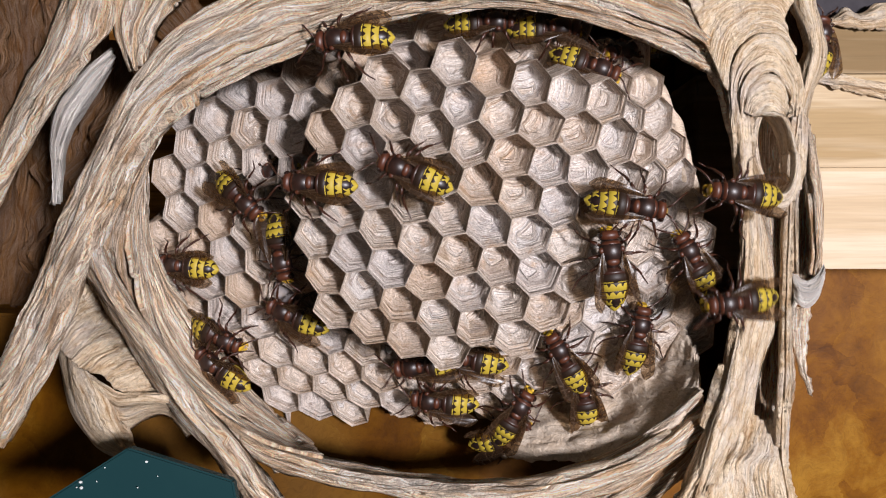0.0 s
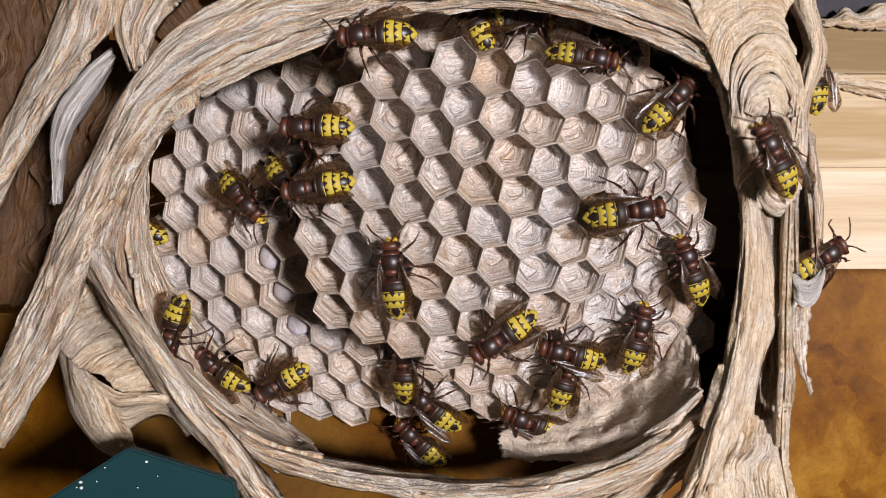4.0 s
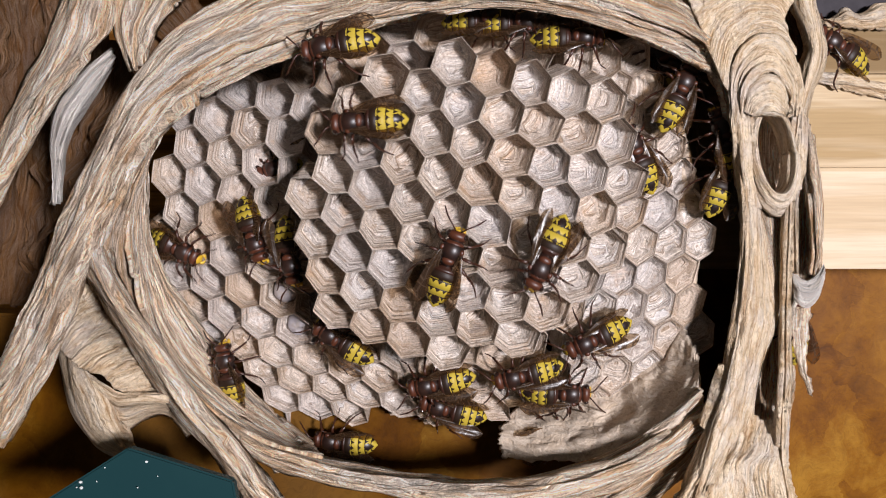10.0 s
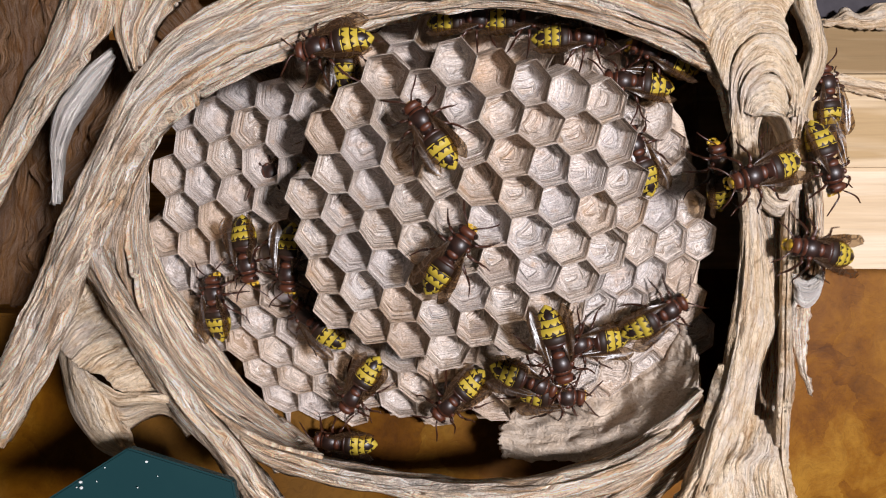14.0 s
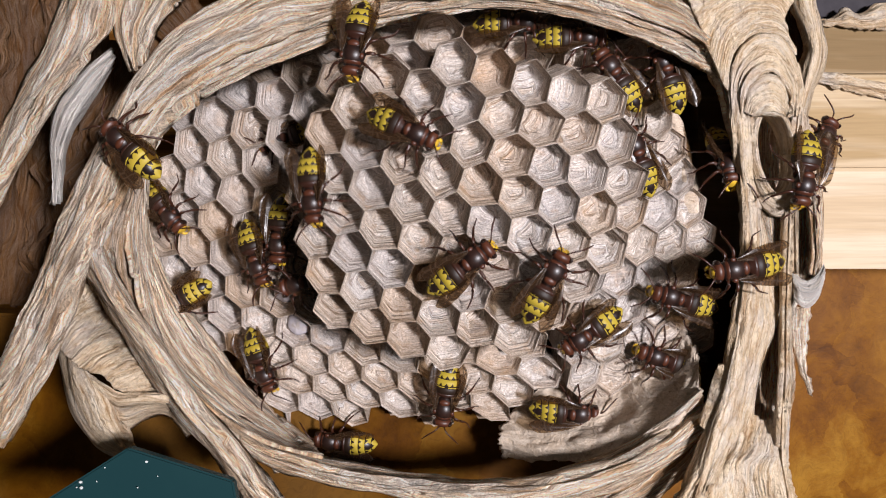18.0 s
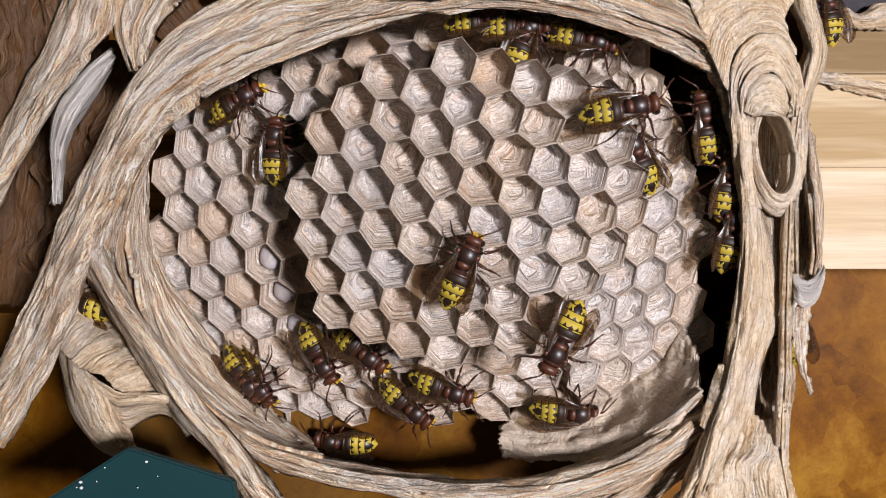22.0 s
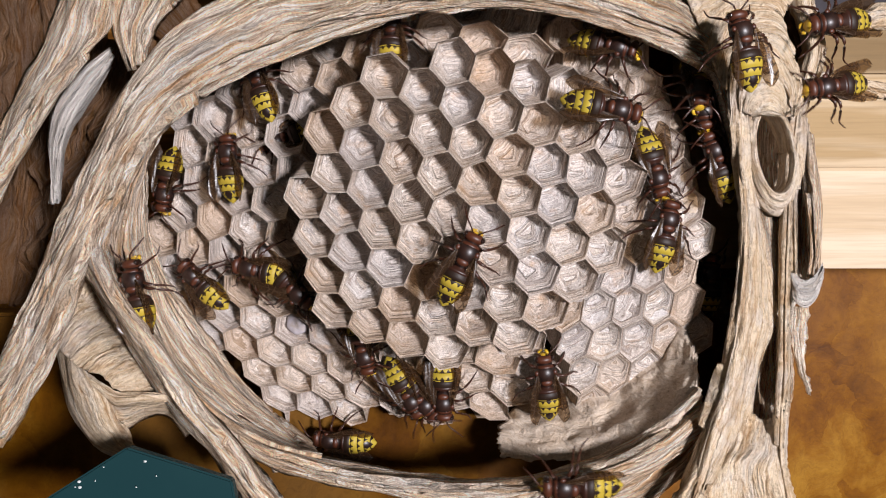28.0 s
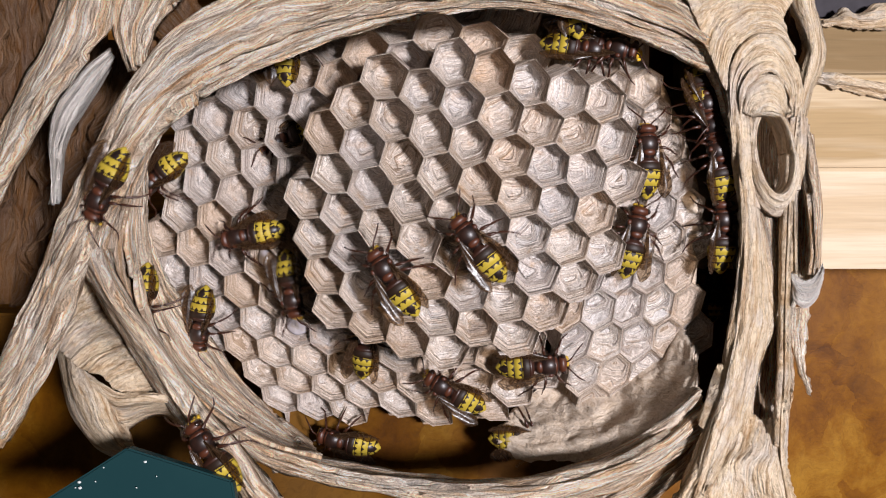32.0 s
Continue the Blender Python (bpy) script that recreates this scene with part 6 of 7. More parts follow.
    # worker crossing the front comb
    trips.append([
        (0, seat(-4.7, -11.4, 13.7, 158)), (1, seat(-9.5, -9.4, 22.6, 120)), (2, seat(-17.4, -6.6, 26.9, 172)), (3, seat(-22.4, -5.3, 24.1, 205)),
        (3.5, seat(-24.7, -4.7, 22.2, 200)), (4.5, seat(-21.3, -5.5, 24.8, 150)), (5.5, seat(-17.9, -6.3, 27.4, 100)), (6, seat(-22.1, 9.6, 33.7, 85)),
        (7, seat(-17.2, 9.1, 39.6, 60)), (7.333, seat(-8.9, 7.8, 40.7, 3)), (7.667, seat(-0.6, 6.6, 41.8, -53)), (8, seat(7.7, 5.3, 42.8, -110)),
        (8.5, seat(5.5, -10.8, 33.1, -120)), (9, seat(4.0, -11.8, 25.7, -133)), (9.5, seat(-4.2, -10.5, 24.1, -170)), (10, seat(-13.4, -8.2, 23.9, -178)),
        (10.5, seat(-21.9, -5.4, 24.8, -175)), (11, seat(-30.7, 10.8, 21.6, -135)), (12, seat(-31.3, 10.9, 20.7, -145)), (12.5, seat(-30.4, 11.1, 26.7, -202)),
        (13, seat(-29.5, 11.3, 32.8, -260)), (14, seat(-19.7, 9.7, 39.7, -270)), (15.25, seat(-25.5, 10.3, 30.2, -220)), (16.5, seat(-31.3, 10.9, 20.7, -170)),
        (17, seat(-30.7, 11.3, 29.2, -110)), (18, seat(-24.6, -5.6, 12.2, -85)), (19, seat(-16.7, -8.0, -5.3, -85)), (20, seat(-7.4, -9.0, -17.1, -88)),
        (21, seat(-11.6, 15.4, -28.3, -88)), (22, seat(-8.0, 17.0, -33.0, -40)), (23, seat(-11.7, 16.0, -29.7, -110)), (23.33, seat(-13.3, 15.6, -28.0, -160)),
        (23.67, seat(-14.9, 15.1, -26.2, -210)), (24, seat(-16.5, 14.6, -24.5, -260)), (24.5, seat(-19.5, 14.1, -21.4, -220)), (25, seat(-22.5, 13.5, -18.3, -180)),
        (25.5, seat(-23.9, 14.3, -19.6, -180)), (26.5, seat(-17.7, 14.5, -23.3, -130)), (27.5, seat(-11.6, 14.7, -27.0, -80)), (28, seat(-7.9, 15.3, -29.6, -60)),
        (29, seat(9.2, 11.6, -27.2, 0)), (29.5, seat(1.3, 13.6, -29.0, 68)), (30, seat(-6.7, 15.7, -30.9, 135)), (31, seat(-4.2, -10.1, -15.4, 160)),
        (32, seat(-8.4, -10.2, -6.3, 125)),
    ])
    walk(hornets[11], trips[11])
    # worker in the lower left corner
    trips.append([
        (0, seat(-47.8, 19.0, -26.6, 150)), (8, seat(-47.8, 19.0, -26.6, 150)), (9, seat(-47.1, 21.5, -26.1, 120)), (10, seat(-46.5, 20.1, -27.8, 100)),
        (11, seat(-50.2, 15.4, -25.2, 140)), (12, seat(-51.5, 15.4, -23.4, 150)), (13, seat(-52.4, 22.0, -17.8, 80)), (14, seat(-49.2, 19.4, -13.1, 95)),
        (14.5, seat(-52.4, 19.6, -10.0, 130)), (15.17, seat(-53.6, 19.3, -5.8, 187)), (15.83, seat(-54.8, 19.0, -1.6, 243)), (16.5, seat(-55.9, 18.7, 2.6, 300)),
        (17, seat(-54.8, 17, 13.2, 320)), (18, seat(-60.7, 18, 9.5, 315)), (19, seat(-62.3, 19, 12.7, 250)), (19.5, seat(-63.9, 20, 15.3, 175)),
        (20, seat(-67.1, 22.6, 14.3, 100)), (20.5, seat(-61.6, 20.7, 21.8, 40)), (21, seat(-51.2, 17.6, 30.8, 30)), (22, seat(-44.4, 15.4, 31.1, 25)),
        (22.5, seat(-44.1, 15.3, 30.7, 75)), (23, seat(-43.8, 15.2, 30.4, 125)), (24, seat(-44.4, 15.4, 31.1, 130)), (25, seat(-46.5, 16.1, 31.2, 145)),
        (25.5, seat(-43.8, 15.2, 30.4, 140)), (27.5, seat(-37.9, 13.8, 34.5, 100)), (28, seat(-37.9, 13.7, 33.8, 110)), (29, seat(-37.3, 14.0, 38.2, 100)),
        (30, seat(-34.8, 13.6, 40.6, 90)), (32, seat(-32.3, 13.0, 41.7, 90)),
    ])
    walk(hornets[12], trips[12])
    # worker near the left gap
    trips.append([
        (0, seat(-50.4, 21.6, -18.8, -20)), (1, seat(-52.1, 22.2, -18.9, -24)), (2, seat(-57.2, 13.8, -15.8, -90)), (3, seat(-56.2, 17.5, -15.5, -114)),
        (3.5, seat(-56.0, 14.7, -17.1, -110)), (5.5, seat(-61.3, 8.7, -11.8, -110)), (5.667, seat(-71.4, 32.0, -13.3, -160)), (5.833, seat(-75.6, 38.0, -13.7, -210)),
        (6, seat(-79.8, 44.0, -14.1, -260)), (9, seat(-81.2, 44.0, -8.4, -270)), (12, seat(-79.8, 44.0, -17.0, -280)), (14.5, seat(-79.8, 44.0, -5.6, -280)),
        (17, seat(-67.2, 22.9, 2.7, -260)), (18, seat(-78.3, 40.0, -2.7, -270)), (20, seat(-61.6, 20.7, 20.5, -275)), (21, seat(-76.9, 46.0, 31.8, -270)),
        (22, seat(-82.0, 46.0, 20.3, -270)), (25, seat(-82.0, 46.0, 20.3, -270)), (25.83, seat(-74.0, 37.2, 21.6, -212)), (26.67, seat(-66.0, 28.4, 22.9, -153)),
        (27.5, seat(-58.1, 19.5, 24.2, -95)), (28, seat(-59.8, 19.8, 15.3, -100)), (29, seat(-61.5, 20.5, 15.6, -135)), (30, seat(-67.1, 22.7, 5.3, -110)),
        (31, seat(-64.7, 20.4, -2.4, -100)), (32, seat(-61.8, 10.8, -10.1, -95)),
    ])
    walk(hornets[13], trips[13])
    # worker on the left envelope
    trips.append([
        (0, seat(-55.5, 19.4, -3.7, 175)), (1, seat(-59.2, 20.4, -1.8, 158)), (2, seat(-66.1, 20.2, -0.5, 130)), (3, seat(-67.0, 23.0, 1.2, 200)),
        (4.25, seat(-67.2, 22.8, 6.4, 145)), (5.5, seat(-67.4, 22.7, 11.7, 90)), (5.667, seat(-67.5, 22.8, 9.6, 30)), (5.833, seat(-67.6, 22.9, 7.4, -30)),
        (6, seat(-67.7, 23.0, 5.3, -90)), (6.333, seat(-67.5, 22.8, 8.1, -150)), (6.667, seat(-67.3, 22.7, 10.8, -210)), (7, seat(-67.1, 22.6, 13.6, -270)),
        (8, seat(-65.3, 26.0, 25.0, -270)), (8.5, seat(-64.3, 23.6, 15.7, -226)), (9, seat(-63.3, 21.2, 6.5, -182)), (9.333, seat(-61.9, 20.8, 4.6, -129)),
        (9.667, seat(-60.5, 20.4, 2.7, -75)), (10, seat(-59.1, 20.0, 0.8, -22)), (10.5, seat(-56.8, 18.9, 4.7, 32)), (11, seat(-54.4, 17.8, 8.7, 86)),
        (12, seat(-48.3, 16.1, 21.9, 58)), (12.5, seat(-47.4, 16.0, 25.4, 99)), (13, seat(-46.4, 15.9, 28.9, 140)), (14, seat(-59.7, 36.0, 36.6, 140)),
        (14.5, seat(-55.4, 19.1, 31.0, 200)), (16.5, seat(-49.7, 16.6, 22.8, 178)), (17, seat(-52.4, 17.5, 22.4, 146)), (17.5, seat(-61.0, 6, 19.5, 140)),
        (18, seat(-54.8, -16.5, 17.5, 140)), (19, seat(-55.4, -17.5, 15.4, 178)), (19.5, seat(-56.0, -20, 9.6, 217)), (20, seat(-60.0, -22.0, 5.0, 256)),
        (21, seat(-71.1, -2.0, -10.0, 190)), (22, seat(-72.7, 6.0, -11.6, 170)), (23, seat(-70.6, 8.0, -16.5, 100)), (23.5, seat(-60.4, -5.0, -21.0, 30)),
        (24, seat(-50.2, -18.0, -25.5, -40)), (25, seat(-37.5, -18.0, -38.0, -35)), (25.5, seat(-30.9, -18.0, -40.3, 0)), (26.3, seat(-8.6, -16.0, -45.7, 5)),
        (27, seat(22.2, -16.0, -45.7, 15)), (27.17, seat(26.1, -15.3, -44.9, 69)), (27.33, seat(30.1, -14.7, -44.1, 124)), (27.5, seat(34.0, -14.0, -43.3, 178)),
        (28, seat(25.6, -14.0, -42.8, 180)), (29, seat(4.8, -14.0, -50.5, 182)), (30, seat(-19.2, -14.0, -44.2, 175)), (31, seat(-33.9, -18.0, -43.6, 170)),
        (32, seat(-39.5, -18.0, -36.5, 125)),
    ])
    walk(hornets[14], trips[14])
    # worker wandering over the lower left cells
    trips.append([
        (0, seat(-30.6, 14.3, -14.6, 160)), (1, seat(-39.2, 15.9, -11.7, 172)), (1.5, seat(-37.7, 16.0, -13.5, 221)), (2, seat(-36.1, 16.1, -15.4, 270)),
        (3, seat(-36.5, 20.6, -26.8, 252)), (3.5, seat(-36.5, 22.5, -30.7, 230)), (5.5, seat(-25.2, 15.3, -21.3, 178)), (6, seat(-24.2, 15.0, -21.2, 176)),
        (7, seat(-23.9, 14.9, -21.1, 176)), (8, seat(-22.7, 14.6, -21.1, 174)), (9, seat(-23.4, 15.2, -22.1, 174)), (10, seat(-20.7, 13.8, -20.1, 150)),
        (11, seat(-25.1, 14.1, -18.3, 140)), (13, seat(-26.2, 13.7, -16.1, 145)), (14, seat(-26.0, 13.6, -16.1, 140)), (14.5, seat(-29.3, 13.8, -14.0, 142)),
        (16.5, seat(-44.0, 17.1, -10.9, 155)), (17, seat(-45.6, 17.6, -10.9, 180)), (18, seat(-56.7, 21.3, -10.7, 208)), (19, seat(-60.0, 17.6, -10.1, 180)),
        (19.5, seat(-56.7, 15.2, -15.8, 241)), (20, seat(-53.7, 13.2, -21.3, 302)), (21, seat(-46.7, 23.3, -25.9, 328)), (22, seat(-41.7, 22.9, -28.5, 306)),
        (22.5, seat(-42.7, 23.0, -28.0, 253)), (23, seat(-43.7, 23.1, -27.6, 200)), (23.5, seat(-43.8, 21.6, -23.9, 141)), (24, seat(-43.9, 20.0, -20.2, 82)),
        (25, seat(-44.3, 16.4, -7.6, 100)), (25.5, seat(-45.7, 15.7, -1.1, 84)), (27.5, seat(-40.2, 13.2, 11.7, 52)), (28, seat(-44.9, 14.8, 17.1, 95)),
        (29, seat(-49.7, 16.7, 25.7, 140)), (30, seat(-54.6, 18.5, 27.6, 178)), (31, seat(-58.5, 19.7, 24.2, 188)), (31.5, seat(-61.8, 10.0, 21.5, 185)),
        (32, seat(-60.0, -14.0, 11.8, 242)),
    ])
    walk(hornets[15], trips[15])
    # worker below the combs
    trips.append([
        (0, seat(0.7, 15.5, -32.7, 176)), (1, seat(1.0, 16.5, -34.7, 168)), (2, seat(0.1, 16.8, -35.0, 150)), (3, seat(-1.7, 17.0, -34.8, 140)),
        (5.5, seat(-0.2, 16.6, -34.5, 150)), (6, seat(0.7, 16.4, -34.5, 155)), (7, seat(1.4, 16.6, -35.0, 160)), (8, seat(2.6, 16.3, -34.7, 165)),
        (10, seat(2.6, 16.3, -34.7, 166)), (11, seat(3.2, 15.6, -33.6, 180)), (11.33, seat(2.8, 15.6, -33.5, 127)), (11.67, seat(2.4, 15.6, -33.4, 73)),
        (12, seat(2.0, 15.6, -33.3, 20)), (12.33, seat(1.6, 15.7, -33.4, -40)), (12.67, seat(1.2, 15.9, -33.5, -100)), (13, seat(0.7, 16.0, -33.6, -160)),
        (14, seat(-17.3, 17.0, -29.2, -124)), (14.25, seat(-16.3, 15.8, -27.2, -80)), (14.5, seat(-15.3, 14.6, -25.1, -35)), (15.17, seat(-24.2, 16.8, -24.9, -93)),
        (15.83, seat(-33.1, 19.0, -24.6, -152)), (16.5, seat(-42.0, 21.1, -24.4, -210)), (17, seat(-43.3, 22.5, -26.6, -182)), (17.5, seat(-41.6, 21.5, -25.4, -126)),
        (18, seat(-39.9, 20.5, -24.3, -70)), (18.5, seat(-39.1, 19.6, -22.8, -32)), (19, seat(-38.3, 18.8, -21.3, 5)), (20, seat(-36.8, 17.4, -18.9, -8)),
        (21, seat(-34.2, 17.1, -19.9, -5)), (22, seat(-44.4, 23.3, -27.6, -52)), (22.5, seat(-38.9, 21.5, -27.0, -111)), (23, seat(-33.4, 19.6, -26.4, -170)),
        (24, seat(-30.9, 19.5, -27.7, -130)), (25, seat(-28.2, 18.4, -26.9, -145)), (25.5, seat(-30.8, 19.1, -27.0, -160)), (27.5, seat(-42.5, 17.8, -14.9, -230)),
        (28, seat(-51.6, 18.9, -8.1, -220)), (29, seat(-55.8, 20.5, -8.8, -180)), (30, seat(-54.0, 20.0, -9.4, -145)), (31, seat(-54.3, 21.7, -15.2, -110)),
        (32, seat(-52.8, 21.2, -15.2, -100)),
    ])
    walk(hornets[16], trips[16])
    # worker with spread legs below the combs
    trips.append([
        (0, seat(29.9, 12.0, -31.5, 100)), (1, seat(26.7, 10.9, -28.9, 78)), (2, seat(27.3, 9.6, -26.3, 80)), (3, seat(26.0, 10.0, -26.9, 70)),
        (5.5, seat(25.4, 10.3, -27.6, 80)), (6, seat(26.1, 10.9, -28.9, 75)), (6.5, seat(25.2, 11.2, -29.4, 38)), (7, seat(24.4, 11.5, -29.9, 0)),
        (8, seat(23.2, 11.7, -30.2, 0)), (13, seat(24.4, 11.5, -29.9, -4)), (14, seat(22.6, 11.9, -30.5, -4)), (14.5, seat(22.5, 12.8, -32.2, 10)),
        (16.5, seat(25.9, 13.8, -34.5, -4)), (23, seat(25.9, 13.8, -34.5, -5)), (24, seat(24.8, 14.7, -35.9, -14)), (25, seat(25.1, 14.7, -35.9, -10)),
        (25.5, seat(25.7, 15.1, -36.7, -15)), (26.5, seat(23.8, 13.5, -33.5, 36)), (27.5, seat(22.0, 11.8, -30.2, 88)), (28, seat(22.2, 11.3, -29.2, 96)),
        (29, seat(22.2, 10.4, -27.3, 110)), (30, seat(20.0, 10.1, -26.3, 100)), (30.5, seat(19.3, 9.9, -25.7, 55)), (31, seat(18.7, 9.7, -25.1, 10)),
        (32, seat(18.7, 9.2, -24.1, 5)),
    ])
    walk(hornets[17], trips[17])
    # worker beneath the right of the front comb
    trips.append([
        (0, seat(25.8, 8.6, -23.7, 120)), (3, seat(26.8, 7.7, -21.8, 160)), (5.5, seat(27.4, 7.6, -21.5, 170)), (6, seat(28.6, 7.9, -22.5, 150)),
        (7, seat(30.3, 7.4, -21.4, 155)), (8, seat(31.3, 6.1, -18.1, 205)), (13, seat(32.2, 5.9, -17.5, 205)), (14, seat(31.3, 6.4, -18.7, 188)),
        (14.5, seat(30.2, 6.4, -18.7, 215)), (16.5, seat(34.1, 5.2, -15.7, 250)), (17, seat(34.1, 5.2, -15.7, 265)), (18, seat(30.6, 5.5, -16.3, 215)),
        (19, seat(28.9, 5.8, -16.9, 215)), (20, seat(22.6, -13.1, -16.7, 150)), (21, seat(22.4, -13.1, -16.7, 170)), (21.5, seat(22.3, -13.2, -16.2, 208)),
        (22, seat(22.1, -13.2, -15.8, 245)), (23, seat(18.0, -12.9, -16.7, 215)), (24, seat(15.9, -12.7, -17.0, 205)), (25, seat(7.9, 10.0, -23.3, 200)),
        (25.5, seat(5.3, 11.2, -25.3, 268)), (27.5, seat(0.1, 13.8, -29.3, 275)), (28, seat(0.7, 13.7, -29.3, 270)), (28.5, seat(6.2, 12.6, -28.4, 315)),
        (29, seat(11.6, 11.4, -27.5, 360)), (29.5, seat(13.4, -1.1, -18.9, 298)), (30, seat(15.3, -13.6, -10.3, 235)), (31, seat(5.7, 14.3, -31.9, 285)),
        (31.5, seat(11.7, 16.4, -36.5, 325)), (32, seat(17.7, 18.4, -41.1, 365)),
    ])
    walk(hornets[18], trips[18])
    # worker in the lower middle
    trips.append([
        (0, seat(15.0, 15.8, -36.5, 60)), (1, seat(18.1, 15.5, -36.4, 50)), (2, seat(16.2, 15.7, -36.4, 75)), (2.5, seat(18.1, 15.9, -37.1, 125)),
        (3, seat(20.0, 16.1, -37.8, 175)), (5.5, seat(20.0, 15.7, -37.1, 120)), (6, seat(18.7, 15.8, -37.1, 110)), (6.5, seat(19.7, 16.0, -37.4, 60)),
        (7, seat(20.6, 16.1, -37.8, 10)), (8, seat(22.7, 17.7, -40.6, 15)), (10, seat(23.3, 17.6, -40.6, 20)), (11, seat(23.3, 17.3, -40.1, 20)),
        (12, seat(28.3, 26.0, -47.0, 20)), (14, seat(42.7, 4.6, -13.9, 30)), (14.5, seat(51.5, 4.7, -13.9, 70)), (16.5, seat(40.3, 7.0, -20.9, 5)),
        (17, seat(43.8, 7.0, -20.9, -10)), (17.33, seat(44.8, 7.3, -21.6, 47)), (17.67, seat(45.8, 7.6, -22.3, 103)), (18, seat(46.8, 7.9, -23.0, 160)),
        (18.5, seat(45.8, 7.0, -20.9, 220)), (19, seat(44.8, 6.2, -18.7, 280)), (19.5, seat(46.3, 5.9, -17.8, 318)), (20, seat(47.8, 5.6, -16.9, 356)),
        (20.5, seat(56.3, 19.8, -22.0, 303)), (21, seat(64.8, 34.0, -27.1, 250)), (21.67, seat(60.8, 23.7, -20.3, 197)), (22.33, seat(56.7, 13.3, -13.6, 143)),
        (23, seat(52.7, 3.0, -6.8, 90)), (32, seat(66.6, 42.0, -11.2, 90)),
    ])
    walk(hornets[19], trips[19])
    # worker on the outer side of the nest
    trips.append([
        (0, seat(84.7, 24.0, 45.2, 80)), (1, seat(78.2, 6.0, 27.7, 60)), (2, seat(77.3, 6.0, 22.4, 95)), (3, seat(77.9, 6.0, 27.1, 100)),
        (5.5, seat(78.6, 26.0, 43.3, 90)), (6.5, seat(78.6, 26.0, 43.3, 90)), (7, seat(82.4, 22.0, 44.3, 95)), (7.5, seat(80.4, 5.0, 41.0, 120)),
        (8, seat(81.6, 5.0, 39.3, 140)), (9, seat(82.1, 14.0, 35.7, 110)), (10, seat(81.0, 5.0, 39.8, 150)), (10.5, seat(79.3, 5.0, 32.5, 195)),
        (11, seat(77.7, 5.0, 25.2, 240)), (11.5, seat(78.2, 5.0, 25.2, 170)), (12, seat(78.6, 5.0, 25.2, 100)), (13, seat(78.1, 5.0, 28.7, 95)),
        (14, seat(77.5, 5.0, 29.9, 95)), (14.17, seat(77.3, 5.0, 28.0, 37)), (14.33, seat(77.1, 5.0, 26.0, -22)), (14.5, seat(76.9, 5.0, 24.1, -80)),
        (16.5, seat(78.1, 5.0, 30.5, -120)), (17, seat(79.2, 5.0, 29.3, -145)), (17.33, seat(78.1, 5.0, 26.2, -197)), (17.67, seat(76.9, 5.0, 23.1, -248)),
        (18, seat(75.7, 5.0, 20.0, -300)), (19, seat(76.3, 5.0, 22.3, -260)), (20, seat(79.8, 8.0, 29.8, -190)), (21, seat(81.3, 18.0, 37.8, -260)),
        (22, seat(86.6, 24.0, 52.6, -265)), (23, seat(79.8, 5.0, 36.3, -260)), (24, seat(72.5, -4.0, 40.0, -255)), (25, seat(64.5, -12.0, 40.8, -190)),
        (25.5, seat(74.4, -4.0, 46.7, -160)), (27.5, seat(72.1, -8.0, 40.2, -210)), (28, seat(74.8, -8.0, 42.3, -170)), (28.5, seat(75.0, -1.5, 46.3, -220)),
        (29, seat(75.1, 5.0, 50.4, -270)), (30, seat(80.9, 10.0, 60.2, -270)), (32, seat(82.1, 10.0, 63.8, -270)),
    ])
    walk(hornets[20], trips[20])
    # second worker on the outer side of the nest
    trips.append([
        (0, seat(93.3, 10.0, 60.2, 200)), (2, seat(65.9, -10.0, 45.0, 150)), (2.333, seat(68.2, -8.7, 33.1, 97)), (2.667, seat(70.6, -7.3, 21.3, 43)),
        (3, seat(73.0, -6.0, 9.4, -10)), (4.25, seat(73.8, 4.0, -4.1, 45)), (5.5, seat(74.7, 14.0, -17.7, 100)), (11, seat(74.7, 14.0, -17.7, 100)),
        (12, seat(82.7, 14.0, 46.8, 90)), (12.5, seat(78.3, 5.0, 32.0, 145)), (13, seat(73.9, -4.0, 17.3, 200)), (13.5, seat(73.6, -4.0, 17.6, 245)),
        (14, seat(73.3, -4.0, 17.9, 290)), (14.5, seat(75.9, -2.0, 16.9, 280)), (15.5, seat(74.1, -4.0, 15.4, 235)), (16.5, seat(72.4, -6.0, 13.8, 190)),
        (17, seat(67.5, -10.0, 10.3, 175)), (17.5, seat(67.6, -9.0, 12.8, 218)), (18, seat(67.8, -8.0, 15.3, 260)), (18.33, seat(70.1, -0.7, 4.3, 207)),
        (18.67, seat(72.4, 6.7, -6.7, 153)), (19, seat(74.7, 14.0, -17.7, 100)), (27, seat(74.7, 14.0, -17.7, 100)), (27.17, seat(76.8, 11.0, 3.2, 43)),
        (27.33, seat(78.9, 8.0, 24.2, -13)), (27.5, seat(81.0, 5.0, 45.1, -70)), (27.75, seat(78.5, 0.5, 38.1, -120)), (28, seat(76.1, -4.0, 31.2, -170)),
        (28.5, seat(76.7, 3.0, 41.2, -215)), (29, seat(77.3, 10.0, 51.2, -260)), (32, seat(82.1, 10.0, 62.6, -260)),
    ])
    walk(hornets[21], trips[21])
